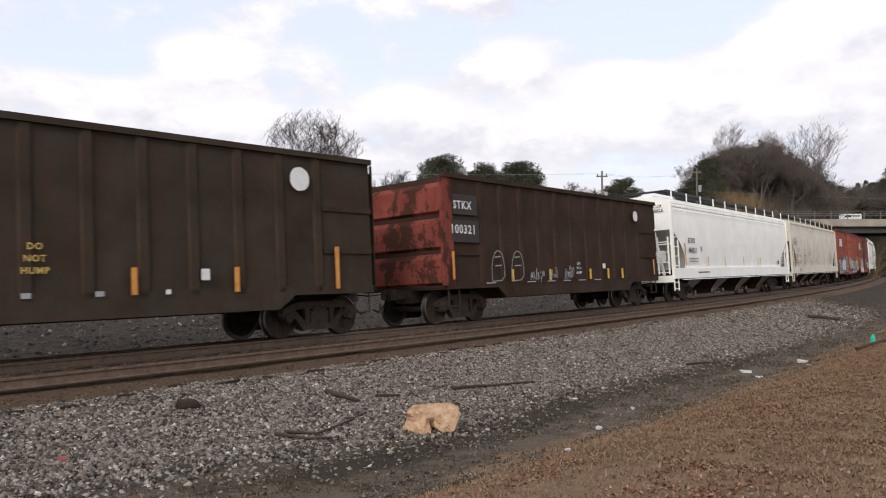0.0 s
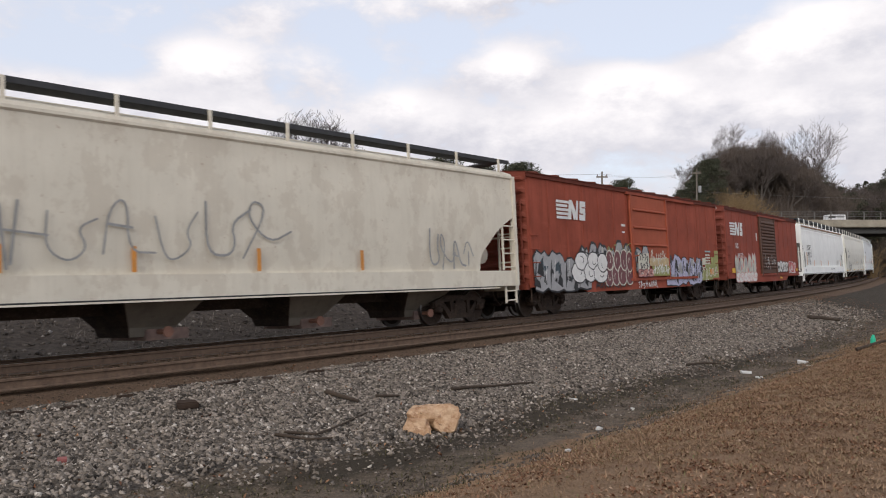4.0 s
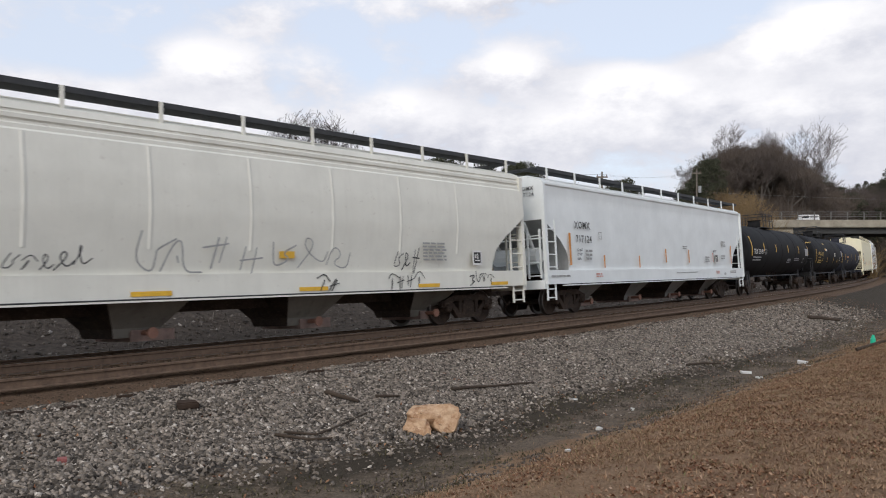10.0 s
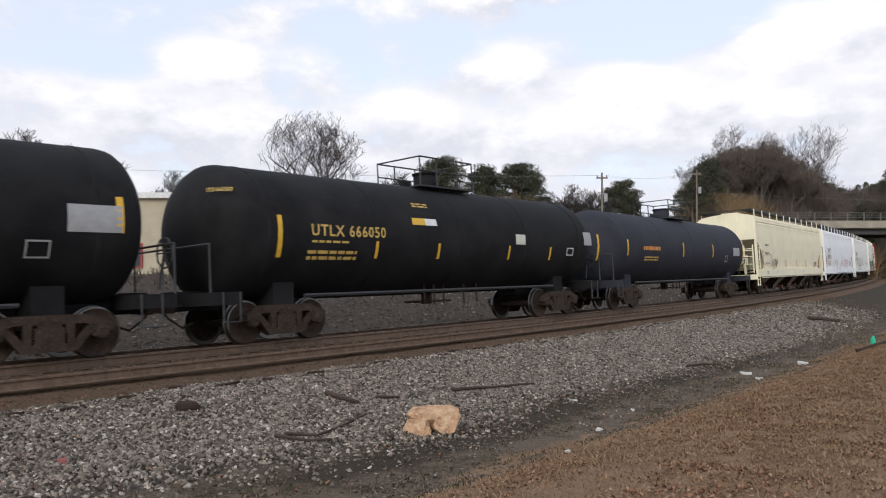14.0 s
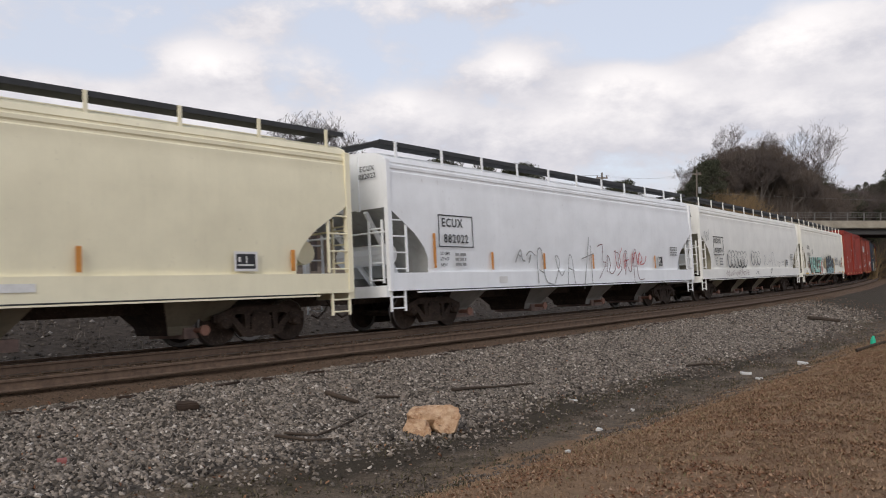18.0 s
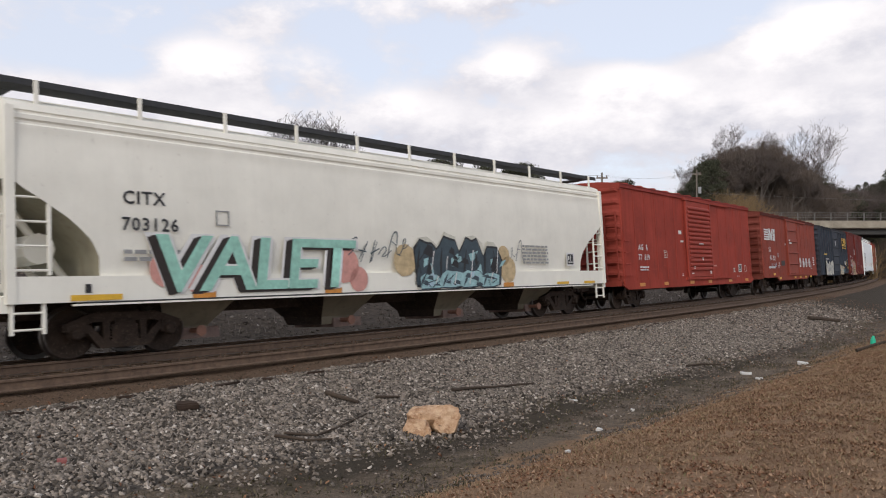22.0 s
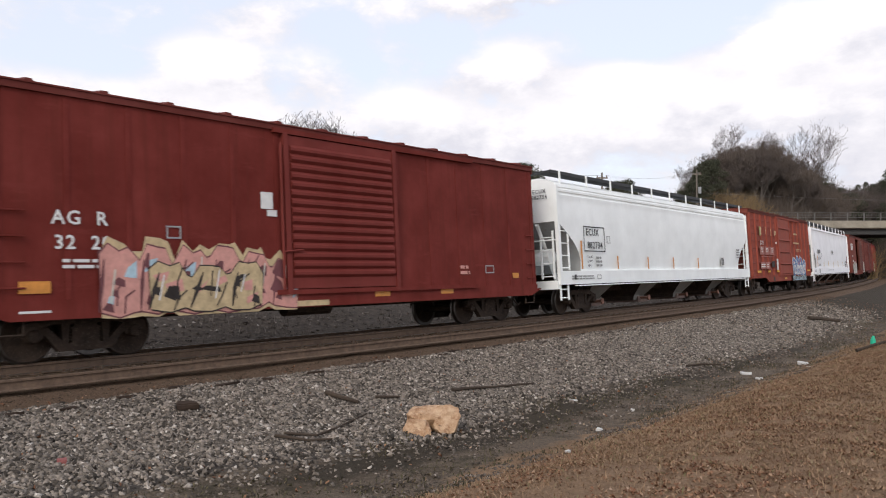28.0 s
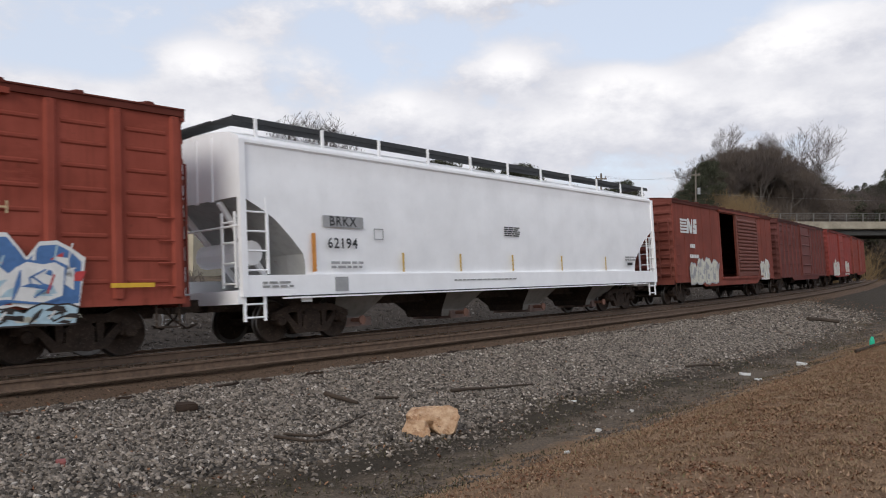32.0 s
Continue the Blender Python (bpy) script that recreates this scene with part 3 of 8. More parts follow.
# Grime of the running gear; also stands in for shade on bay slope sheets.
GRIME_SHADE, TREAD = metal_mats()
DARK = plain("dark grating", (0.035, 0.036, 0.038), 0.7, 0.0, 0.3)
RUST = plain("brown rust", (0.12, 0.055, 0.03), 0.9, 0.0, 0.45, 5)
INK = {"black": plain("black lettering", (0.02, 0.02, 0.022), 0.6, 0, 0.2), "white": plain("white lettering", (0.72, 0.71, 0.68), 0.6, 0, 0.12),
       "grey": plain("faded grey lettering", (0.3, 0.3, 0.29), 0.7, 0, 0.3), "yellow": plain("yellow marking", (0.72, 0.42, 0.03), 0.5, 0, 0.15),
       "orange": plain("orange reflector", (0.62, 0.25, 0.04), 0.45, 0, 0.25), "gold": plain("gold lettering", (0.6, 0.4, 0.1), 0.6, 0, 0.2),
       "red": plain("red spray paint", (0.5, 0.05, 0.05), 0.6, 0, 0.2), "pink": plain("pink spray paint", (0.62, 0.3, 0.25), 0.6, 0, 0.2),
       "mint": plain("mint spray paint", (0.3, 0.58, 0.47), 0.6, 0, 0.25), "teal": plain("pale teal spray paint", (0.32, 0.52, 0.53), 0.6, 0, 0.3),
       "blue": plain("blue spray paint", (0.07, 0.17, 0.38), 0.6, 0, 0.25), "sky": plain("pale blue spray paint", (0.4, 0.55, 0.62), 0.6, 0, 0.2),
       "navy": plain("dark slate spray paint", (0.045, 0.07, 0.085), 0.6, 0, 0.3), "lilac": plain("lilac spray paint", (0.44, 0.44, 0.58), 0.6, 0, 0.2),
       "wine": plain("wine spray paint", (0.16, 0.05, 0.055), 0.6, 0, 0.3), "olive": plain("olive spray paint", (0.3, 0.31, 0.1), 0.6, 0, 0.3),
       "cream": plain("cream spray paint", (0.62, 0.6, 0.5), 0.6, 0, 0.2), "rose": plain("faded rose patch", (0.4, 0.15, 0.12), 0.7, 0, 0.3), "tan": plain("tan overspray", (0.55, 0.42, 0.24), 0.8, 0, 0.3),
       "silver": plain("grey placard", (0.34, 0.34, 0.34), 0.5, 0, 0.15), "brown": plain("dark brown stencil ground", (0.03, 0.022, 0.018), 0.7, 0, 0.3)}


def make_truck():
    """The meshes of one four-wheel truck: middle at 0, wheels on z = 0."""
    out = {}
    bm = bmesh.new()
    plate(bm, [(-1.12, 0.62), (-0.62, 0.8), (0.62, 0.8), (1.12, 0.62), (1.12, 0.5), (0.98, 0.47), (0.6, 0.64), (-0.6, 0.64), (-0.98, 0.47), (-1.12, 0.5)], -0.07, 0.07)
    plate(bm, [(-0.78, 0.56), (-0.66, 0.6), (-0.36, 0.3), (0.36, 0.3), (0.66, 0.6), (0.78, 0.56), (0.46, 0.17), (-0.46, 0.17)], -0.08, 0.08)
    for k in (-1, 1):
        plate(bm, [(k * 0.3, 0.28), (k * 0.4, 0.28), (k * 0.42, 0.66), (k * 0.28, 0.66)][::k], -0.09, 0.07)
        box(bm, k * 0.889 - 0.17, k * 0.889 + 0.17, -0.11, 0.11, 0.5, 0.64)
        plate(bm, [(k * 0.72, 0.4), (k * 0.77, 0.4), (k * 0.79, 0.62), (k * 0.7, 0.62)][::k], -0.08, 0.08)
    me = bpy.data.meshes.new("side_frame")
    bmesh.ops.recalc_face_normals(bm, faces=bm.faces)
    bm.to_mesh(me), bm.free()
    me.materials.append(GRIME_SHADE)
    out["side_frame"] = me
    bm = bmesh.new()
    wave = [(0.27 - 0.035 * (k % 2), 0.3 + k * 0.026) for k in range(12)]
    plate(bm, wave + [(-x, z) for x, z in wave[::-1]], -0.075, 0.075)
    bmesh.ops.recalc_face_normals(bm, faces=bm.faces)
    me = bpy.data.meshes.new("spring_nest")
    bm.to_mesh(me), bm.free()
    me.materials.append(GRIME_SHADE)
    out["spring_nest"] = me
    bm = boxes((-0.2, 0.2, -1.08, 1.08, 0.56, 0.7), (-0.35, 0.35, -0.3, 0.3, 0.66, 0.84))
    me = bpy.data.meshes.new("truck")
    bm.to_mesh(me), bm.free()
    me.materials.append(GRIME_SHADE)
    out["truck"] = me
    bm = bmesh.new()
    lathe_y(bm, [(0.085, -1.0), (0.085, 1.0)], 10)
    for k in (-1, 1):
        prof = [(0.09, 0.70), (0.3, 0.72), (0.39, 0.69), (0.47, 0.685), (0.485, 0.705), (0.458, 0.72), (0.455, 0.81), (0.43, 0.82), (0.39, 0.8), (0.3, 0.765), (0.14, 0.8), (0.09, 0.82)]
        lathe_y(bm, [(r, k * y) for r, y in prof][::k], 28)
        lathe_y(bm, [(0.12, k * 0.93), (0.125, k * 1.1), (0.1, k * 1.14), (0.05, k * 1.145)][::k], 12)
        for j in range(3):
            a = j * 2.094
            rod(bm, (0.075 * math.cos(a), k * 1.13, 0.075 * math.sin(a)), (0.075 * math.cos(a), k * 1.165, 0.075 * math.sin(a)), 0.022, 6)
    bmesh.ops.recalc_face_normals(bm, faces=bm.faces)
    me = bpy.data.meshes.new("wheelset")
    bm.to_mesh(me), bm.free()
    me.materials.append(GRIME_SHADE), me.materials.append(TREAD)
    for p in me.polygons:
        c = p.center
        if math.hypot(c.x, c.z) > 0.425:
            p.material_index = 1
    me.shade_smooth()
    me.set_sharp_from_angle(angle=radians(35))
    out["wheelset"] = me
    bm = boxes((-0.02, 0.02, -0.6, 0.6, 0.3, 0.42))
    me = bpy.data.meshes.new("brake_beam")
    bm.to_mesh(me), bm.free()
    me.materials.append(GRIME_SHADE)
    out["brake_beam"] = me
    return out


TRUCK = make_truck()
SPINNING = []     # wheelsets, the middle of their car along the train, their own place on it


def add_truck(car, u, x):
    t = put("truck", TRUCK["truck"], None, car, m=pose(x, 0, 0))
    for k in (-1, 1):
        put("side_frame", TRUCK["side_frame"], None, t, m=pose(0, k * 1.0, 0))
        put("spring_nest", TRUCK["spring_nest"], None, t, m=pose(0, k * 1.0, 0))
        put("brake_beam", TRUCK["brake_beam"], None, t, m=pose(k * 0.38, 0, 0.05))
    for k in (-1, 1):
        w = put("wheelset", TRUCK["wheelset"], None, t, "rusty wheelset with bright worn treads", pose(k * 0.889, 0, 0.457))
        SPINNING.append((w, u + x + k * 0.889, k * 0.889))


def make_coupler():
    bm = boxes((0, 0.45, -0.12, 0.12, 0.74, 1.0), (0.45, 0.62, -0.16, 0.16, 0.72, 1.02), (0.62, 0.74, -0.16, -0.02, 0.74, 1.0), (0.62, 0.68, 0.06, 0.16, 0.74, 1.0))
    pipe(bm, [(0.1, -0.45, 0.9), (0.35, -0.4, 0.62), (0.7, -0.32, 0.42), (0.95, -0.25, 0.5)], 0.025)
    pipe(bm, [(0.1, -1.35, 0.86), (0.18, -0.7, 0.9), (0.35, -0.15, 0.95)], 0.018)
    me = bpy.data.meshes.new("coupler")
    bm.to_mesh(me), bm.free()
    me.materials.append(GRIME_SHADE)
    return me


COUPLER = make_coupler()


def add_couplers(car, length):
    for k in (-1, 1):
        put("coupler", COUPLER, None, car, m=pose(k * (length / 2 + 0.02), 0, 0, 0, 0, 0 if k > 0 else 180))


def box_mesh(name, material, *all_of):
    me = bpy.data.meshes.new(name)
    bm = boxes(*all_of)
    bm.to_mesh(me), bm.free()
    me.materials.append(material)
    return me


def ladder_kit(name, width, z0, z1, material, step=0.38, r=0.022):
    """The meshes of a ladder: one stile, the other stile, a rung, and the rungs' heights."""
    bm = bmesh.new()
    rod(bm, (0, 0, 0), (width, 0, 0), r, 6)
    rung = bpy.data.meshes.new("rung")
    bm.to_mesh(rung), bm.free()
    rung.materials.append(material)
    zs = []
    z = z0 + 0.08
    while z < z1:
        zs.append(z)
        z += step
    return name, width, box_mesh(name, material, (-0.03, 0.03, -0.02, 0.02, z0, z1)), box_mesh("stile", material, (-0.03, 0.03, -0.02, 0.02, z0, z1)), rung, zs


def add_ladder(car, kit, m):
    name, width, first, second, rung, zs = kit
    lad = put(name, first, None, car, m=m)
    put("stile", second, None, lad, m=pose(width, 0, 0))
    for z in zs:
        put("rung", rung, None, lad, m=pose(0, 0, z))


def text_mesh(string, cap, spacing=1.0):
    cu = bpy.data.curves.new("lettering", "FONT")
    cu.body, cu.size, cu.align_x, cu.align_y, cu.space_character = string, cap / 0.72, "CENTER", "CENTER", spacing
    cu.resolution_u = 2
    cu.offset = cap * 0.025
    ob = bpy.data.objects.new("lettering", cu)
    me = bpy.data.meshes.new_from_object(ob)
    bpy.data.objects.remove(ob)
    bpy.data.curves.remove(cu)
    me.materials.clear()
    return me


def stroke(bm, pts, width, y, lift=0.0003):
    """A painted line along (x, z) points on a wall that faces -y."""
    for i, (a, b) in enumerate(zip(pts, pts[1:])):
        dx, dz = b[0] - a[0], b[1] - a[1]
        n = math.hypot(dx, dz) or 1e-6
        ex, ez = dx / n * width * 0.45, dz / n * width * 0.45
        px, pz = -dz / n * width / 2, dx / n * width / 2
        yy = y - i * lift
        q = [(a[0] - ex + px * .4, a[1] - ez + pz * .4), (a[0] + px, a[1] + pz), (b[0] + px, b[1] + pz), (b[0] + ex + px * .4, b[1] + ez + pz * .4),
             (b[0] + ex - px * .4, b[1] + ez - pz * .4), (b[0] - px, b[1] - pz), (a[0] - px, a[1] - pz), (a[0] - ex - px * .4, a[1] - ez - pz * .4)]
        bm.faces.new([bm.verts.new((x, yy, z)) for x, z in q[::-1]])


GLYPHS = (  # scrawled loops, hooks and zigzags in a unit square
    [[(0, 0.2), (0.3, 0.9), (0.6, 0.5), (0.2, 0.3), (0.7, 0.1), (1, 0.6)]], [[(0, 0), (0.2, 1), (0.4, 0.1), (0.6, 0.95), (0.8, 0.05), (1, 0.8)]],
    [[(0, 0), (0.1, 0.95), (0.5, 1), (0.6, 0.1), (1, 0)], [(0.2, 0.5), (0.5, 0.45)]], [[(0.2, 0), (0.4, 1)], [(0.5, 0), (0.7, 1)], [(0.1, 0.5), (0.9, 0.6)]],
    [[(0, 0.6), (0.5, 1.1), (1, 0.6)], [(0.3, 0), (0.5, 0.8), (0.4, 0.2)]], [[(0.1, 0.9), (0.9, 1.0), (0.3, 0.5), (0.9, 0.4), (0.2, 0.0)]],
    [[(0.1, 0.1), (0.5, 0.8), (0.3, 1.0), (0.1, 0.7), (0.7, 0.2), (1.0, 0.5)]], [[(0.2, 1), (0.15, 0.2), (0.5, 0.0), (0.8, 0.3), (0.6, 0.6), (1.0, 0.9)]])


def blade(bm, pts, grow, y, floor):
    """One tapered stroke with square ends, on a wall that faces -y."""
    left, right = [], []
    for i, (x, z, w) in enumerate(pts):
        a, b = pts[max(i - 1, 0)], pts[min(i + 1, len(pts) - 1)]
        dx, dz = b[0] - a[0], b[1] - a[1]
        n = math.hypot(dx, dz) or 1e-6
        e = grow * (-1 if i == 0 else 1 if i == len(pts) - 1 else 0)
        cx, cz, r = x + dx / n * e, z + dz / n * e, w / 2 + grow
        left.append((cx - dz / n * r, max(floor, cz + dx / n * r)))
        right.append((cx + dz / n * r, max(floor, cz - dx / n * r)))
    for i in range(len(pts) - 1):
        q = [left[i], left[i + 1], right[i + 1], right[i]]
        if abs(sum(a[0] * b[1] - b[0] * a[1] for a, b in zip(q, q[1:] + q[:1]))) > 1e-5:
            bm.faces.new([bm.verts.new((x, y - 0.0001 * i, z)) for x, z in q])


def rounded(pts, times=2):
    """Corners cut off a broken line, as a quick hand draws it."""
    for _ in range(times):
        out = [pts[0]]
        for a, b in zip(pts, pts[1:]):
            out += [(a[0] * 0.75 + b[0] * 0.25, a[1] * 0.75 + b[1] * 0.25), (a[0] * 0.25 + b[0] * 0.75, a[1] * 0.25 + b[1] * 0.75)]
        pts = out + [pts[-1]]
    return pts


def tag(car, x0, x1, z0, z1, y, seed, ink="black", width=0.03, letters=4):
    """A thin scrawl in one colour."""
    rnd = random.Random(seed)
    bm = bmesh.new()
    step = (x1 - x0) / letters
    lean = rnd.uniform(-0.15, 0.35)
    for i in range(letters):
        k, up = rnd.uniform(0.75, 1.25), rnd.uniform(-0.15, 0.2)
        for line in rnd.choice(GLYPHS):
            pts = [(x0 + (i + (px + rnd.uniform(-0.16, 0.16)) * k) * step + lean * pz * (z1 - z0), z0 + (up + (pz + rnd.uniform(-0.12, 0.12)) * k) * (z1 - z0)) for px, pz in line]
            stroke(bm, rounded(pts), width * rnd.uniform(0.7, 1.1), y - 0.004 - i * 0.0004, 0.0001)
    tagged(part("graffiti_tag", bm, INK[ink], car, f"thin {ink} scrawled graffiti tag"), kind="stuff")


def bubble(car, x0, x1, z0, z1, y, seed, lobes, ink="black", heavy=0.07, light=0.025):
    """The outline of round sprayed letters: a heavy scalloped underside, a thin broken top."""
    rnd = random.Random(seed)
    bm = bmesh.new()
    w, zm = (x1 - x0) / lobes, (z0 + z1) / 2
    for i in range(lobes):
        cx, r, h = x0 + (i + 0.5 + rnd.uniform(-0.2, 0.2)) * w, w * rnd.uniform(0.45, 0.72), (z1 - z0) / 2 * rnd.uniform(0.85, 1.0)
        for a0, a1, wid in ((185, 355, heavy * rnd.uniform(0.7, 1.2)), (35, 150, light), (150, 200, light if i else heavy * 1.6)):
            pts = [(cx + r * math.cos(radians(a)), zm + h * math.sin(radians(a)) + rnd.uniform(-0.012, 0.012)) for a in np.linspace(a0, a1, 10)]
            stroke(bm, pts, wid, y - 0.004 - 0.0004 * i)
        stroke(bm, [(cx + rnd.uniform(-0.3, 0.0) * w, zm + rnd.uniform(-0.1, 0.25) * h), (cx + 0.08 * w, zm + 0.4 * h), (cx + 0.2 * w, zm)], light, y - 0.008)
    tagged(part("graffiti_outline", bm, INK[ink], car, f"{ink} outline of round graffiti letters"), kind="stuff")


def decals(car, y, rows):
    """Lettering, stripes and plates on the side that faces the camera."""
    for row in rows:
        kind = row[0]
        if kind == "text":
            _, s, x, z, cap, ink = row
            m = Matrix.Translation((x, y - 0.006, z)) @ Matrix.Rotation(radians(90), 4, "X")
            put("lettering", text_mesh(s, cap, 1.15), INK[ink], car, f"{INK[ink].name} reading {s}", m)
        elif kind == "end":     # lettering on the leading end, which faces -x
            _, s, x, yy, z, cap, ink = row
            m = Matrix(((0, 0, -1, x), (-1, 0, 0, yy), (0, 1, 0, z), (0, 0, 0, 1)))
            put("lettering", text_mesh(s, cap, 1.1), INK[ink], car, f"{INK[ink].name} reading {s}", m)
        elif kind == "rect":
            _, x0, x1, z0, z1, ink = row
            if car.name.startswith("boxcar") and z1 < 1.04:     # on the side sill
                part("marking", boxes((x0, x1, -1.586, -1.578, z0, z1)), INK[ink], car, f"{INK[ink].name} patch")
                continue
            if ink == "black" and x1 - x0 > 0.24 and z1 - z0 > 0.24:     # the boxed inspection stencil
                tagged(part("stencil_lines", boxes((x0 + 0.04, x1 - 0.05, y - 0.009, y - 0.0045, z0 + 0.06, z0 + 0.09), ((x0 + x1) / 2, (x0 + x1) / 2 + 0.025, y - 0.009, y - 0.0045, z0 + 0.11, z1 - 0.04),
                                                   (x0 + 0.05, x0 + 0.1, y - 0.009, y - 0.0045, z0 + 0.14, z1 - 0.06)), INK["white"], car), kind="stuff")
                part("stencil_frame", boxes((x0 - 0.05, x1 + 0.05, y - 0.003, y + 0.002, z0 - 0.05, z1 + 0.05)), INK["white"], car, "white ground of the boxed stencil")
            part("marking", boxes((x0, x1, y - 0.004, y + 0.004, z0, z1)), INK[ink], car, f"{INK[ink].name} patch")
        elif kind == "bars":
            _, x, z, w, h, n, ink = row
            if n == 3 and w == 1.1:     # the weight table: readable heads, unreadable figures
                for i, head in enumerate(("LD LMT", "LT WT", "NEW")):
                    me = text_mesh(head, 0.085, 1.05)
                    me.transform(Matrix.Translation((-min(v.co.x for v in me.vertices), 0, 0)))
                    put("lettering", me, INK["black"], car, f"black lettering reading {head}", Matrix.Translation((x - w / 2, y - 0.006, z + (1 - i) * 0.15)) @ Matrix.Rotation(radians(90), 4, "X"))
                x, w = x + 0.32, 0.46
            bm = bmesh.new()
            rnd = random.Random(int(x * 100) + n)
            for i in range(n):
                zz = z + h / 2 - (i + 0.5) * h / n
                x0 = x - w / 2
                while x0 < x + w / 2 - 0.05:
                    x1 = min(x + w / 2, x0 + rnd.uniform(0.1, 0.3))
                    box(bm, x0, x1, y - 0.003, y + 0.003, zz - h / n * 0.28, zz + h / n * 0.28)
                    x0 = x1 + 0.05
            tagged(part("stencil", bm, INK[ink], car, "small unreadable stencilled lines"), kind="stuff")
        elif kind == "frame":
            _, x0, x1, z0, z1, w, ink = row
            part("stencil_frame", boxes((x0, x1, y - 0.004, y + 0.002, z0, z0 + w), (x0, x1, y - 0.004, y + 0.002, z1 - w, z1),
                                        (x0, x0 + w, y - 0.004, y + 0.002, z0 + w, z1 - w), (x1 - w, x1, y - 0.004, y + 0.002, z0 + w, z1 - w)), INK[ink], car, f"thin {ink} stencilled rectangle")
        elif kind == "disc":
            _, x, z, r, ink = row
            rnd = random.Random(3)
            bm = bmesh.new()
            bm.faces.new([bm.verts.new((x + r * math.cos(a * 0.2618) * rnd.uniform(0.93, 1), y - 0.006, z + r * math.sin(a * 0.2618) * rnd.uniform(0.93, 1))) for a in range(24)])
            part("roundel", bm, INK[ink], car, f"worn {ink} round emblem")
        elif kind == "ring":
            _, x, z, r, w, ink = row
            bm = bmesh.new()
            pts = [(x + r * math.cos(a * 0.3142), z + r * math.sin(a * 0.3142)) for a in range(21)]
            stroke(bm, pts, w, y - 0.009)
            g = GLYPHS[(int(x * 7) * 3) % len(GLYPHS)]
            for line in g:
                stroke(bm, [(x + (px - 0.5) * r, z + (pz - 0.5) * r) for px, pz in line], w, y - 0.012)
            tagged(part("graffiti_ring", bm, INK[ink], car, "white sprayed ring"), kind="stuff")
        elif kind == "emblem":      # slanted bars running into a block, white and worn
            _, x0, x1, z0, z1 = row
            bm = bmesh.new()
            xm = x0 + (x1 - x0) * 0.36
            for i in range(5):
                za = z0 + (z1 - z0) * i / 5
                zb = za + (z1 - z0) * 0.13
                box(bm, x0, xm + 0.12 * (i % 3), y - 0.004, y + 0.002, za, zb)
            w = (x1 - xm) / 2
            for q in (((-0.05, 0), (0.22, 1), (0.5, 1), (0.34, 0)), ((0.42, 0.62), (0.52, 1), (0.92, 0.3), (0.72, 0), (0.58, 0)), ((0.78, 0), (0.98, 1), (1.2, 1), (1.02, 0)),
                      ((1.2, 0), (1.22, 0.3), (1.9, 0.3), (1.84, 0)), ((1.24, 0.36), (1.32, 0.64), (1.92, 0.64), (1.9, 0.36)), ((1.3, 0.7), (1.36, 1), (1.96, 1), (1.94, 0.7)), ((1.62, 0.25), (1.64, 0.4), (1.92, 0.4), (1.9, 0.25)), ((1.3, 0.6), (1.34, 0.75), (1.56, 0.75), (1.54, 0.6))):
                bm.faces.new([bm.verts.new((xm + px * w, y - 0.006, z0 + pz * (z1 - z0))) for px, pz in q][::-1])
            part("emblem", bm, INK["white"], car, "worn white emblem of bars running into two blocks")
def wrap(car, radius, mid):
    """Lay a tank car's markings onto its round shell."""
    for ob in car.children:
        if ob.name.split(".")[0] not in ("lettering", "marking", "stencil", "stencil_frame", "stencil_lines"):
            continue
        if ob.matrix_basis.to_3x3().col[0].y != 0:
            continue
        me = ob.data
        me.transform(ob.matrix_basis)
        ob.matrix_basis = Matrix()
        bm = bmesh.new()
        bm.from_mesh(me)
        if len(bm.verts) < 40:
            bmesh.ops.subdivide_edges(bm, edges=[e for e in bm.edges if abs(e.verts[0].co.z - e.verts[1].co.z) > 0.15], cuts=4)
        face = min(v.co.y for v in bm.verts)
        for v in bm.verts:
            v.co.y = -math.sqrt(max(0.05, radius ** 2 - (v.co.z - mid) ** 2)) - 0.012 + (v.co.y - face) * 0.5
        bm.to_mesh(me)
        bm.free()


def slab(bm, pts, y):
    bm.faces.new([bm.verts.new((px, y, pz)) for px, pz in pts])


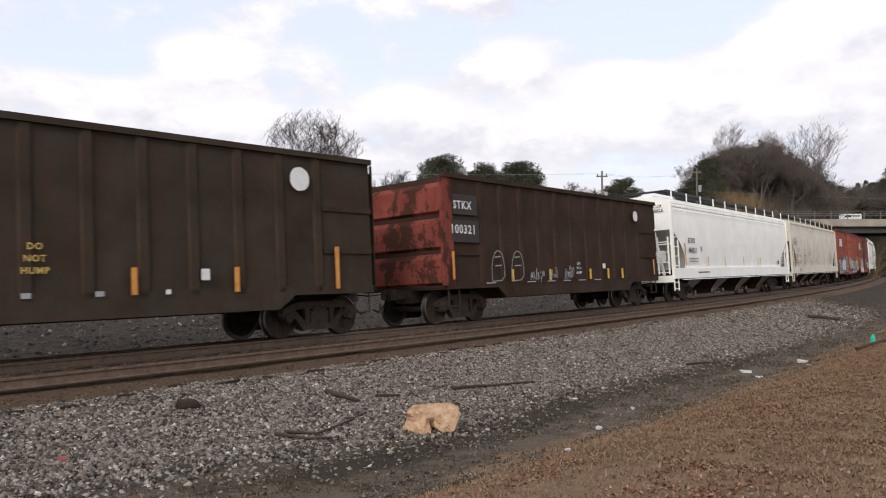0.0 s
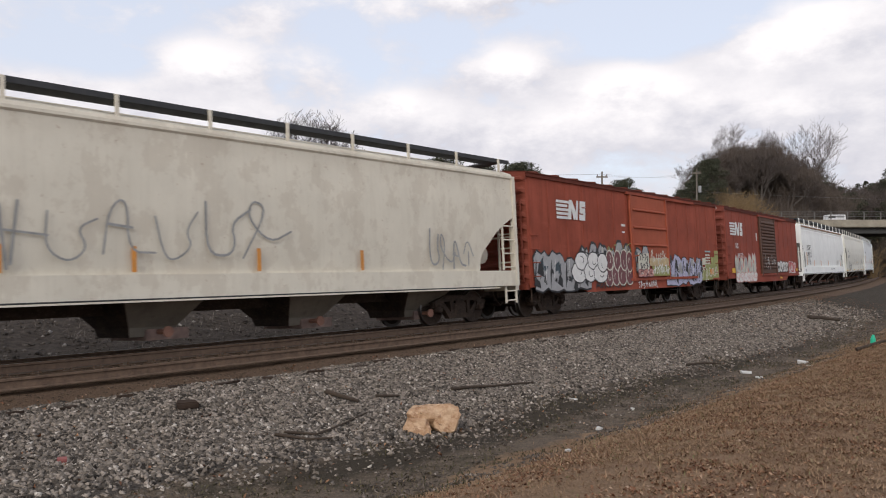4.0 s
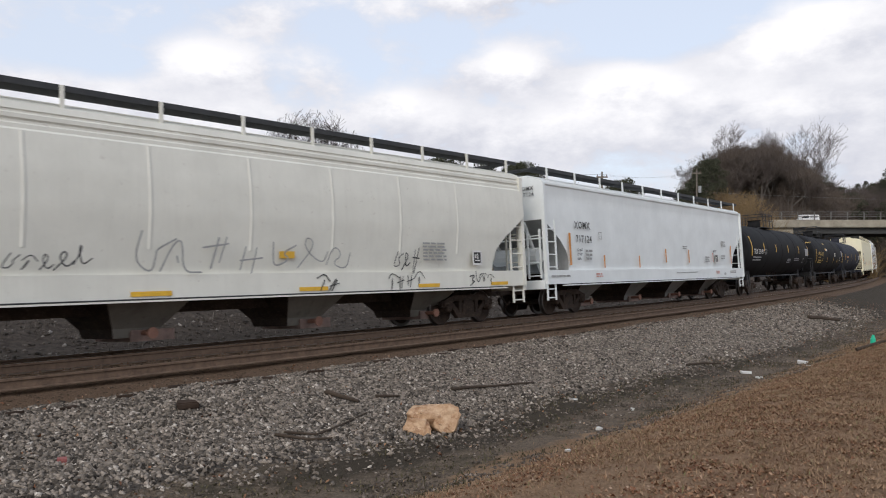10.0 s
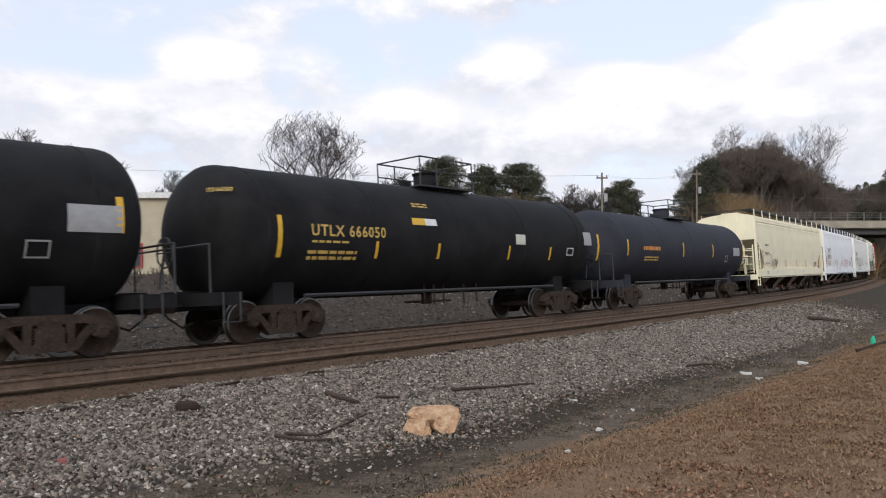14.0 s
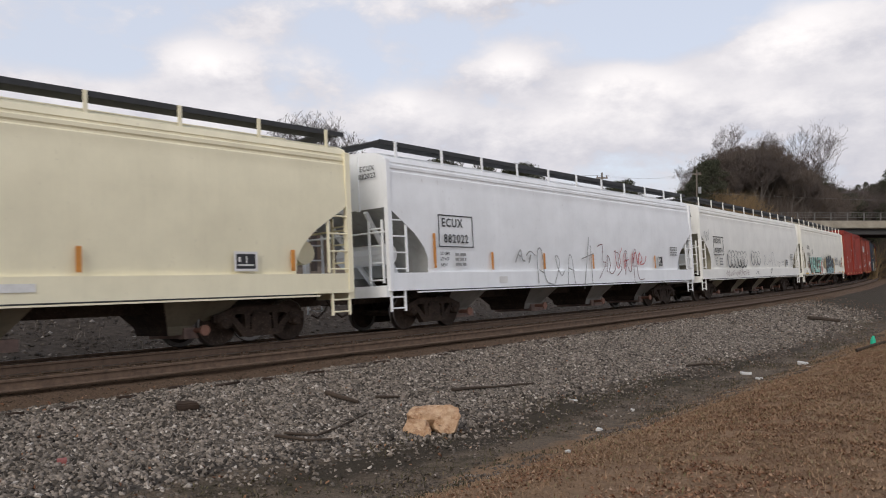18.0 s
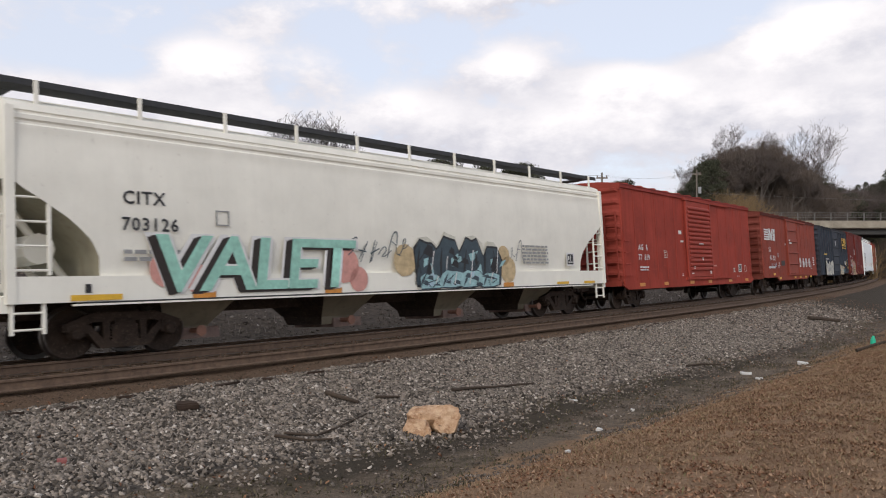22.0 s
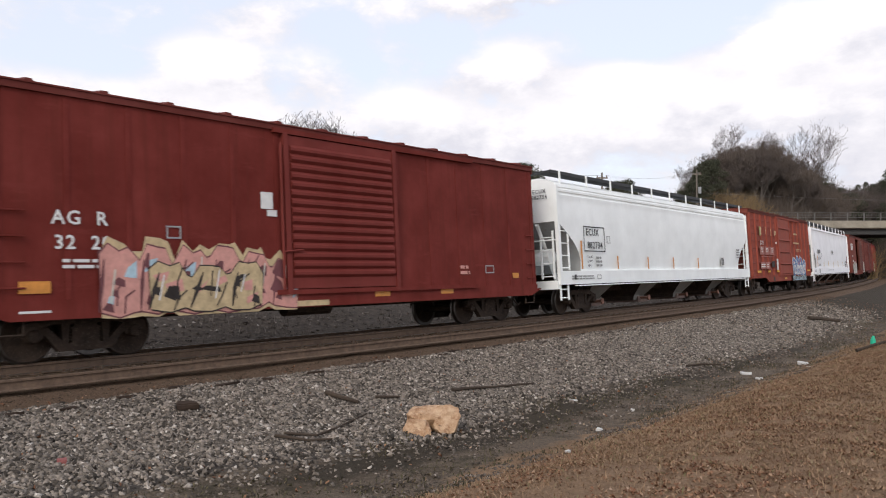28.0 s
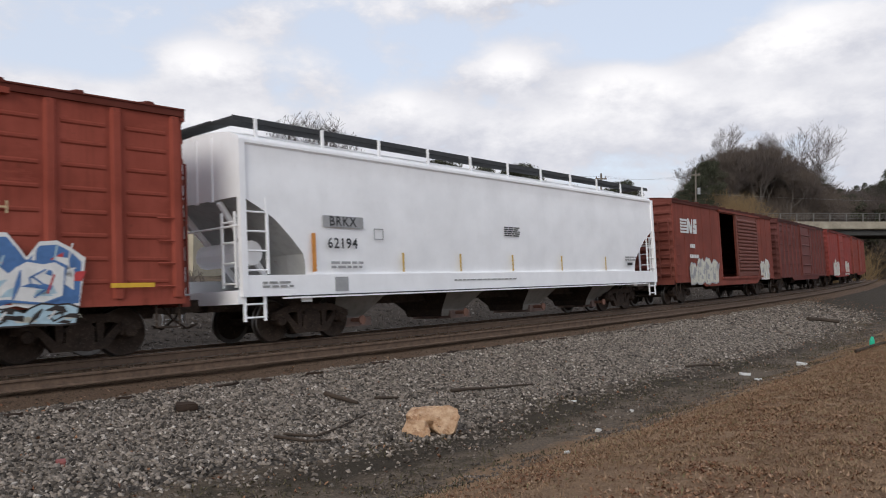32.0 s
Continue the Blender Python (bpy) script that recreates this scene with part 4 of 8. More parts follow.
def piece(car, x0, x1, z0, z1, y, seed, n, fill, line, accent, shine="white", under=None, edge=0.06):
    """A sprayed piece: one ragged filled mass with a dark edge, cut by slanted gaps, wedges, tinted patches and thin lines."""
    rnd = random.Random(seed)
    w, h = (x1 - x0) / n, z1 - z0
    upper, lower = [], []
    for i in range(n):
        peak = rnd.choice((0.02, 0.1, 0.2))
        for k, dz in ((0.02, peak + rnd.uniform(0.1, 0.25)), (0.22, peak), (0.5, peak + rnd.uniform(-0.02, 0.12)), (0.72, peak + rnd.uniform(0.0, 0.08)), (0.9, peak + rnd.uniform(0.12, 0.3))):
            upper.append((x0 + (i + k) * w, z1 - max(0.0, dz) * h))
        for k, dz in ((0.05, rnd.uniform(0.0, 0.1)), (0.5, rnd.uniform(0.0, 0.05)), (0.85, rnd.uniform(0.02, 0.16))):
            lower.append((x0 + (i + k) * w, z0 + dz * h))
    layers = {}

    def layer(ink, name):
        return layers.setdefault((name, ink), bmesh.new())
    if under:
        slab(layer(under, "graffiti_ground"), [(px + rnd.uniform(-0.1, 0.1), pz + rnd.uniform(0.05, 0.2)) for px, pz in upper] + [(px, max(z0 - 0.02, pz - 0.1)) for px, pz in lower[::-1]], y - 0.002)
    slab(layer(line, "graffiti_outline"), [(px + (edge if j == len(upper) - 1 else -edge if j == 0 else 0), pz + edge) for j, (px, pz) in enumerate(upper)] + [(px, max(z0 - 0.03, pz - edge)) for px, pz in lower[::-1]], y - 0.004)
    slab(layer(fill, "graffiti_fill"), upper + lower[::-1], y - 0.006)
    for i in range(n):
        xi = x0 + i * w
        for _ in range(2):
            cx, cz = xi + rnd.uniform(0.1, 0.8) * w, z0 + rnd.uniform(0.1, 0.65) * h
            slab(layer(accent, "graffiti_tint"), [(cx, cz), (cx + rnd.uniform(0.15, 0.4) * w, cz + rnd.uniform(-0.02, 0.1) * h), (cx + rnd.uniform(0.2, 0.4) * w, cz + rnd.uniform(0.12, 0.3) * h), (cx + rnd.uniform(-0.1, 0.15) * w, cz + rnd.uniform(0.1, 0.2) * h)], y - 0.008 - 0.0003 * i)
        for _ in range(3):
            cx, cz = xi + rnd.uniform(0.12, 0.85) * w, z0 + rnd.uniform(0.1, 0.75) * h
            a, b = rnd.uniform(0.08, 0.26) * w, rnd.uniform(0.05, 0.17) * h
            slab(layer(line, "graffiti_cut"), [(cx - a, cz - b * 0.3), (cx + a * rnd.uniform(0.3, 1.0), cz - b), (cx + a * 0.6, cz + b * rnd.uniform(0.2, 1.0)), (cx - a * 0.2, cz + b)], y - 0.0105 - 0.0003 * i)
        lean = rnd.uniform(0.1, 0.3) * w
        bm = layer(line, "graffiti_gap")
        blade(bm, [(xi + rnd.uniform(-0.05, 0.05) * w, z0 + 0.08 * h, 0.02), (xi + lean * 0.5, z0 + 0.45 * h, 0.1 * w), (xi + lean, z1 - 0.22 * h, 0.02)], 0.0, y - 0.0135, z0)
        for _ in range(2):
            px, pz = xi + rnd.uniform(0.1, 0.7) * w, z0 + rnd.uniform(0.05, 0.4) * h
            stroke(bm, [(px, pz), (px + rnd.uniform(-0.15, 0.3) * w, pz + 0.22 * h), (px + rnd.uniform(-0.1, 0.4) * w, pz + rnd.uniform(0.3, 0.5) * h)], 0.028, y - 0.0145)
        px = xi + rnd.uniform(0.2, 0.7) * w
        stroke(layer(shine, "graffiti_shine"), [(px, z0 + rnd.uniform(0.2, 0.4) * h), (px + 0.12 * w, z0 + rnd.uniform(0.6, 0.85) * h)], 0.03, y - 0.0165)
    for (name, ink), bm in layers.items():
        tagged(part(name, bm, INK[ink], car, f"{INK[ink].name} of the sprayed piece"), kind="stuff")


def throw_up(car, x0, x1, z0, z1, y, seed, n, fill, line, edge=0.05):
    """Round overlapping sprayed letters, each a fat lobe with a pale or dark rim and an inner curl."""
    rnd = random.Random(seed)
    w, h = (x1 - x0) / n, z1 - z0
    rim, body, curl = bmesh.new(), bmesh.new(), bmesh.new()
    for i in range(n):
        for j, (cx, cz, rx, rz) in enumerate(((0.35, 0.32, 0.58, 0.3), (0.55, 0.7, 0.5, 0.28))):
            px, pz = x0 + (i + cx + rnd.uniform(-0.1, 0.1)) * w, z0 + (cz + rnd.uniform(-0.04, 0.04)) * h
            a, b = rx * w * rnd.uniform(0.9, 1.15), rz * h * rnd.uniform(0.95, 1.15)
            yy = y - 0.004 - 0.0012 * (2 * i + j)
            for bm, grow, up in ((rim, edge, 0.0), (body, 0.0, 0.0006)):
                slab(bm, [(px + (a + grow) * math.cos(q * 0.2856) * (1 + 0.06 * math.sin(q * 1.9 + i)), max(z0 - 0.03, pz + (b + grow) * math.sin(q * 0.2856))) for q in range(22)], yy - up)
            ph, turns = rnd.uniform(0, 6.28), rnd.uniform(1.2, 3.4)
            stroke(curl, [(px + a * rnd.uniform(0.42, 0.5) * (0.4 + 0.6 * k) * math.cos(turns * k + ph), pz + b * 0.6 * (0.4 + 0.6 * k) * math.sin(turns * k + ph)) for k in np.linspace(0.1, 1, 7)], 0.03, yy - 0.0009, 0.00002)
    for name, bm, ink in (("graffiti_outline", rim, line), ("graffiti_fill", body, fill), ("graffiti_line", curl, line)):
        tagged(part(name, bm, INK[ink], car, f"{INK[ink].name} of round sprayed letters"), kind="stuff")


# ---- trees ----
def bark_mat(name, low, high):
    n = Nodes(name)
    return n.done(n.mix(n.noise(5, 5, 0.7, (1, 1, 0.3)), low, high), 0.95, 0.0, 0.2)


BARK = bark_mat("grey bark", (0.07, 0.06, 0.052), (0.2, 0.175, 0.155))
TWIG = bark_mat("brown twigs", (0.07, 0.056, 0.05), (0.15, 0.124, 0.11))
RUDDY = bark_mat("ruddy twigs", (0.075, 0.06, 0.05), (0.165, 0.132, 0.108))


DARKTWIG = bark_mat("dark twigs", (0.03, 0.025, 0.023), (0.075, 0.062, 0.056))


def needles_mat():
    n = Nodes("pine needles")
    return n.done(n.ramp(n.island(), (0.0, (0.03, 0.034, 0.022)), (0.6, (0.06, 0.066, 0.04)), (1.0, (0.115, 0.112, 0.07))), 0.8, 0.0, 0.2)


NEEDLES = needles_mat()


def twig_tree(h, seed, spread_a=0.55, levels=6, trunk=0.16, bare=0.3, split=3):
    """The limbs of a leafless tree as tapered segments: (a, b, ra, rb, level)."""
    rnd = random.Random(seed)
    segs = []

    def grow(p, way, length, r, level):
        q = p
        n = 3 if level < 3 else 2
        for i in range(n):
            way = (way + Vector((rnd.uniform(-1, 1), rnd.uniform(-1, 1), rnd.uniform(-0.4, 0.7))) * 0.13).normalized()
            e = q + way * length / n
            r2 = r * (0.84 if level else 0.9)
            segs.append((q.copy(), e.copy(), r, r2, level))
            q, r = e, r2
            if level < levels and level > 0 and rnd.random() < 0.75:
                side = Vector((rnd.uniform(-1, 1), rnd.uniform(-1, 1), rnd.uniform(-0.1, 0.8))).normalized()
                grow(q, (way * (1 - spread_a) + side * spread_a * 1.3).normalized(), length * rnd.uniform(0.5, 0.72), r * 0.55, level + 1)
        if level < levels:
            for _ in range(split if level < 2 else 2):
                side = Vector((rnd.uniform(-1, 1), rnd.uniform(-1, 1), rnd.uniform(0.0, 0.7))).normalized()
                grow(q, (way * (1 - spread_a) + side * spread_a).normalized(), length * rnd.uniform(0.58, 0.8), r * 0.68, level + 1)
    grow(Vector((0, 0, -0.3)), Vector((0, 0, 1)), h * bare, trunk, 0)
    return segs


def limbs_mesh(name, segs, sides, thick=1.0, least=0.0):
    verts, faces = [], []
    for a, b, ra, rb, lv in segs:
        q = (b - a).to_track_quat("Z", "Y")
        k = len(verts)
        for c, r in ((a, max(ra * thick, least)), (b, max(rb * thick, least))):
            for i in range(sides):
                w = 2 * math.pi * i / sides
                verts.append(c + q @ Vector((math.cos(w) * r, math.sin(w) * r, 0)))
        for i in range(sides):
            j = (i + 1) % sides
            faces.append((k + i, k + j, k + sides + j, k + sides + i))
    me = bpy.data.meshes.new(name)
    me.from_pydata([tuple(v) for v in verts], [], faces)
    return me


def bare_tree(h, seed, label, twig=None, levels=6, crown=None, least=0.011, **kw):
    t = thing("tree", label, "tree", "bare trees")
    segs = twig_tree(h, seed, levels=levels, **kw)
    top = max(b.z for _, b, _, _, _ in segs)
    k = h / top
    segs = [(a * k, b * k, ra, rb, lv) for a, b, ra, rb, lv in segs]
    if crown:       # the outer twigs end at a rounded outline: half width, half height, height of the middle
        rx, rz, zm = crown
        segs = [s for s in segs if (s[1].x ** 2 + s[1].y ** 2) / rx ** 2 + ((s[1].z - zm) / rz) ** 2 < 1 or s[1].z < zm - rz * 0.6]
    put("trunk", limbs_mesh("trunk", [s for s in segs if s[4] < 3], 6), twig if twig is DARKTWIG else BARK, t)
    put("crown", limbs_mesh("crown", [s for s in segs if s[4] >= 3], 3, 1.0, least), twig or TWIG, t)
    return t


def pine(h, seed, label, wide=0.24, base=0.35):
    t = thing("pine_tree", label, "tree", "pine trees")
    rnd = random.Random(seed)
    rs = np.random.RandomState(seed)
    bm = bmesh.new()
    rod(bm, (0, 0, -0.3), (0.1, 0.05, h * 0.6), 0.2, 7, 0.12)
    rod(bm, (0.1, 0.05, h * 0.6), (0.05, 0.1, h * 0.96), 0.12, 6, 0.03)
    clumps = []
    for i in range(46):
        z = h * (base + (1 - base) * rnd.random() ** 0.8)
        r = h * wide * (1.05 - (z / h - base) / (1 - base)) ** 0.55 * rnd.uniform(0.5, 1.0)
        a = rnd.uniform(0, 6.283)
        e = (math.cos(a) * r, math.sin(a) * r, z + rnd.uniform(-0.2, 0.4))
        rod(bm, (0.05, 0.05, z - r * 0.25), e, 0.05, 4, 0.02)
        clumps.append((*e, rnd.uniform(0.55, 1.0) * h * 0.1))
    part("trunk", bm, BARK, t)
    pts = []
    for x, y, z, r in clumps:
        n = 240
        v = rs.normal(0, 1, (n, 3))
        v *= (r * rs.uniform(0.3, 1.0, n) ** 0.5 / np.linalg.norm(v, axis=1))[:, None]
        v[:, 2] *= 0.6
        c = v + (x, y, z)
        w = rs.normal(0, 1, (n, 3))
        w /= np.linalg.norm(w, axis=1)[:, None]
        s = np.cross(w, rs.normal(0, 1, (n, 3)))
        s /= np.linalg.norm(s, axis=1)[:, None]
        pts.append(np.stack([c - w * 0.16, c + s * 0.05, c + w * 0.16], 1))
    pts = np.concatenate(pts).reshape(-1, 3)
    me = bpy.data.meshes.new("crown")
    me.from_pydata([tuple(v) for v in pts], [], [(i, i + 1, i + 2) for i in range(0, len(pts), 3)])
    put("crown", me, NEEDLES, t, "dark green needle tufts")
    return t


def ground_at(x, y):
    k = int(np.argmin((TRACK_X - x) ** 2 + (TRACK_Y - y) ** 2))
    s = float(S_GRID[k])
    h = float(heading(s))
    ex, ey = x - TRACK_X[k], y - TRACK_Y[k]
    return ground_z(s + ex * math.sin(h) + ey * math.cos(h), ex * math.cos(h) - ey * math.sin(h))


def stand(t, x, y, turn=0.0, k=1.0, sink=0.0):
    t.matrix_basis = Matrix.Translation((x, y, ground_at(x, y) - sink)) @ Matrix.Rotation(turn, 4, "Z") @ Matrix.Diagonal((k, k, k, 1))
    return t


def copy_tree(src, x, y, turn, k, high=1.0):
    c = copy_thing(src, Matrix.Translation((x, y, ground_at(x, y) - 0.2)) @ Matrix.Rotation(turn, 4, "Z"))
    c.scale = (k, k, k * high)
    return c


# the lone bare tree behind the train, its neighbours and the pines
stand(bare_tree(14.6, 11, "tall leafless tree with a wide fanned crown behind the train", DARKTWIG, 6, (4.3, 6.0, 7.4), 0.009, trunk=0.26, bare=0.17, spread_a=0.5, split=4), -9.9, 60.0).scale = (1.16, 1.16, 0.95)
small = stand(bare_tree(7.0, 8, "small leafless tree beyond the bank", DARKTWIG, 6, bare=0.3), -4.2, 78.0)
PINE = [pine(10.0, 3, "dark green pine with a ragged crown", 0.34, 0.42), pine(12.0, 6, "tall dark green pine", 0.26, 0.5)]
stand(PINE[0], 0.2, 80.0, 0, 1.12), stand(PINE[1], 4.4, 83.0, 0, 0.94)
rnd = random.Random(12)
for x, y, k, i in ((-0.9, 83, 1.12, 0), (1.6, 86, 0.95, 0), (8.6, 84, 1.14, 0), (7.4, 81, 1.06, 0), (9.6, 86, 0.9, 1), (5.0, 86, 1.06, 0), (19.4, 88, 0.95, 0), (20.6, 89, 0.98, 0), (21.6, 90, 0.7, 1), (-2.2, 83, 0.72, 0), (34.0, 106, 0.72, 0), (35.6, 108, 0.74, 0), (36.4, 110, 0.6, 1), (33.0, 108, 0.5, 0), (38.4, 113, 0.78, 0), (97.0, 186, 1.1, 0), (101.0, 188, 1.15, 1), (105.0, 184, 1.2, 0), (110.0, 190, 1.2, 1),
                   (115.0, 188, 1.2, 0), (93.0, 196, 1.1, 0), (108.0, 180, 1.0, 0), (-36.6, 62.0, 0.9, 1), (40.0, 115, 0.7, 1)):
    copy_tree(PINE[i], x, y, rnd.uniform(0, 6), k, rnd.uniform(0.95, 1.05))
for x, y, k in ((14.4, 88, 1.4), (16.6, 90, 1.42), (12.6, 92, 1.25), (-5.8, 79, 1.5), (-28.5, 62, 1.3), (-31.5, 66, 1.5), (-24.5, 70, 1.2), (6.4, 85, 1.0), (4.0, 87, 0.95), (-21.0, 72, 1.1), (-35, 63, 1.6), (18.0, 95, 0.9), (10.5, 93, 0.95)):
    copy_tree(small, x, y, rnd.uniform(0, 6), k, rnd.uniform(0.9, 1.1))
# the wooded rise by the bridge: one dome of crowns, its height along the rise in slopes x / y and z / y
DOME_X = (0.29, 0.312, 0.327, 0.345, 0.374, 0.403, 0.432, 0.461, 0.483, 0.519, 0.541, 0.58)
DOME_Z = (0.07, 0.1, 0.118, 0.132, 0.151, 0.156, 0.147, 0.125, 0.108, 0.098, 0.106, 0.112)


def canopy(x, y):
    """Height of the closed crowns over the rise."""
    return EYE[2] + y * float(np.interp(x / y, DOME_X, DOME_Z))


WOOD = [bare_tree(11.5, 31, "leafless tree in the brown wood on the rise", RUDDY, 6, bare=0.24, spread_a=0.55), bare_tree(10.0, 32, "slender leafless tree on the wooded rise", TWIG, 6, bare=0.3, spread_a=0.46),
        bare_tree(7.5, 33, "bushy leafless tree on the wooded rise", RUDDY, 6, bare=0.14, spread_a=0.66)]
HIGH = (11.5, 10.0, 7.5)
stand(WOOD[0], 47.5, 131.0, 0, 0.8), stand(WOOD[1], 60.0, 128.5, 0, 0.7), stand(WOOD[2], 41.0, 124.0, 0, 0.7)
tall = stand(bare_tree(15.0, 41, "tall pale leafless tree with open limbs by the bridge", TWIG, 6, (5.0, 6.8, 8.8), 0.007, bare=0.24, spread_a=0.46, trunk=0.17), 64.2, 136.0)
for x, y, up in ((53.4, 141.0, 0.184), (57.4, 140.0, 0.174), (60.4, 141.0, 0.172), (66.2, 138.0, 0.184)):
    copy_tree(tall, x, y, rnd.uniform(0, 6), (EYE[2] + up * y - ground_at(x, y)) / 14.6)
for i in range(96):
    y = rnd.uniform(125, 150)
    x = y * rnd.uniform(0.315, 0.5)
    room = (canopy(x, y) - ground_at(x, y)) * rnd.uniform(0.8, 1.1)
    if room > 2.0:
        j = 2 if room < 7.5 else i % 3
        copy_tree(WOOD[j], x, y, rnd.uniform(0, 6), min(1.35, room / HIGH[j]))
for i in range(34):     # the darker wood far behind the bridge
    y = rnd.uniform(180, 236)
    x = y * (0.48 + 0.12 * i / 34)
    room = (canopy(x, y) - ground_at(x, y)) * rnd.uniform(0.9, 1.06)
    if room > 3.0:
        copy_tree(WOOD[i % 3] if i % 3 else PINE[0], x, y, rnd.uniform(0, 6), room / (HIGH[i % 3] if i % 3 else 10.0))
for i in range(10):
    copy_tree(WOOD[2], rnd.uniform(36, 50), rnd.uniform(106, 117), rnd.uniform(0, 6), rnd.uniform(0.4, 0.6))


def brush(name, count, x0, x1, y0, y1, h, seed, material, label):
    """Thin upright stems and twigs of a thicket."""
    rs = np.random.RandomState(seed)
    segs = []
    for i in range(count):
        x, y = rs.uniform(x0, x1), rs.uniform(y0, y1)
        z = ground_at(x, y)
        p = Vector((x, y, z - 0.1))
        way = Vector((rs.normal(0, 0.42), rs.normal(0, 0.42), 1)).normalized()
        ln = min(h, max(0.6, canopy(x, y) - z - rs.uniform(0.2, 3.2)) if x > 30 else h) * rs.uniform(0.4, 1.05)
        e = p + way * ln
        segs.append((p, e, 0.03, 0.012, 0))
        for j in range(5):
            q = p + way * ln * rs.uniform(0.25, 0.9)
            segs.append((q, q + Vector((rs.normal(0, 1), rs.normal(0, 1), rs.uniform(0.2, 1.2))).normalized() * ln * rs.uniform(0.15, 0.4), 0.018, 0.008, 0))
    return tagged(put(name, limbs_mesh(name, segs, 3), material), label, "brush", "", "stuff")


TAWNY = bark_mat("tawny twigs", (0.17, 0.115, 0.06), (0.3, 0.21, 0.11))
brush("thicket", 2600, 35, 58, 103, 120, 4.6, 51, TAWNY, "tangled brown leafless thicket below the wood")
brush("thicket", 5200, 40, 72, 122, 148, 5.6, 52, RUDDY, "dense brown leafless undergrowth on the rise")
brush("thicket", 3600, 106, 152, 232, 262, 11.0, 56, RUDDY, "dense dark undergrowth behind the bridge")
brush("thicket", 4200, 84, 150, 196, 236, 7.0, 57, RUDDY, "leafless brown scrub on the slope beyond the bridge")
brush("thicket", 1300, 0.5, 7.5, 68, 76, 7.0, 53, TAWNY, "tawny leafless bushes between the pines")
brush("thicket", 1100, -36, -12, 34, 40, 0.8, 54, TWIG, "low leafless brush in front of the cream building")
brush("thicket", 2200, 84, 140, 170, 200, 8.0, 55, RUDDY, "leafless undergrowth beyond the bridge")

# ---- the cream building behind the train ----
CREAM = plain("cream wall panels", (0.46, 0.4, 0.29), 0.8, 0, 0.12, 1.2)
bld = thing("building", "low cream building with a white roof edge and red door frames", "building")
bx0, bx1, by0, by1, bz0, bz1 = -52.0, -15.0, 47.0, 62.0, 0.0, 5.7
part("wall", boxes((bx0, bx1, by0, by1, bz0, bz1)), CREAM, bld)
part("roof", boxes((bx0 - 0.3, bx1 + 0.3, by0 - 0.3, by1 + 0.3, bz1, bz1 + 0.34)), plain("white roof edge", (0.7, 0.7, 0.68), 0.6), bld, "flat roof with a white metal edge")
for i, x in enumerate((-31.5, -28.6, -25.7, -22.6, -19.4)):
    w = part("window", boxes((x, x + 1.2, by0 - 0.05, by0 + 0.02, 1.6, 2.9)), plain("dark pane", (0.05, 0.06, 0.07), 0.15), bld)
    part("frame", boxes((x - 0.12, x, by0 - 0.09, by0 + 0.02, 1.5, 3.0), (x + 1.2, x + 1.32, by0 - 0.09, by0 + 0.02, 1.5, 3.0), (x, x + 1.2, by0 - 0.09, by0 + 0.02, 2.9, 3.0), (x, x + 1.2, by0 - 0.09, by0 + 0.02, 1.5, 1.6)), plain("red frame", (0.3, 0.04, 0.035), 0.5), w)

# ---- poles and wires ----
WOODEN = plain("weathered pole wood", (0.2, 0.17, 0.14), 0.9, 0, 0.3)


def pole(x, y, top, label):
    p = thing("utility_pole", label, "pole", "utility poles")
    z = ground_at(x, y)
    bm = bmesh.new()
    rod(bm, (x, y, z - 0.4), (x, y, top), 0.12, 9, 0.08)
    part("post", bm, WOODEN, p)
    part("crossarm", boxes((x - 0.5, x + 0.5, y - 0.05, y + 0.05, top - 0.55, top - 0.42)), WOODEN, p)
    bm = bmesh.new()
    rod(bm, (x + 0.3, y - 0.1, top - 2.6), (x + 0.3, y - 0.1, top - 1.9), 0.17, 9)
    part("transformer", bm, plain("grey transformer", (0.35, 0.36, 0.36), 0.5), p)
    for dx in (-0.42, 0.42):
        bm = bmesh.new()
        rod(bm, (x + dx, y, top - 0.42), (x + dx, y, top - 0.26), 0.04, 6)
        part("insulator", bm, INSULATOR, p)
    return p


INSULATOR = plain("brown insulator", (0.12, 0.07, 0.05), 0.3)
pole(14.3, 70.0, 10.0, "wooden utility pole seen over the train")
pole(27.7, 85.0, 12.1, "wooden utility pole with a grey transformer")


def wire(points, sag, label):
    bm, allp = bmesh.new(), []
    for a, b in zip(points, points[1:]):
        a, b = Vector(a), Vector(b)
        pts = [a.lerp(b, i / 12) - Vector((0, 0, sag * 4 * (i / 12) * (1 - i / 12))) for i in range(13)]
        allp += pts if not allp else pts[1:]
    pipe(bm, allp, 0.006, 4)
    return tagged(part("overhead_wire", bm, DARKWIRE), label, "cable", "overhead wires")


DARKWIRE = plain("dull cable", (0.25, 0.25, 0.25), 0.6)
for dx in (-0.42, 0.42):
    wire([(-40 + dx, 55, 9.2), (14.3 + dx, 70, 9.75), (27.7 + dx, 85, 11.85)], 0.5, "thin dark overhead wire between the poles")
wire([(27.7, 84.9, 9.6), (75.0, 106.0, 10.3)], 0.25, "thin pale cable running to the bridge")

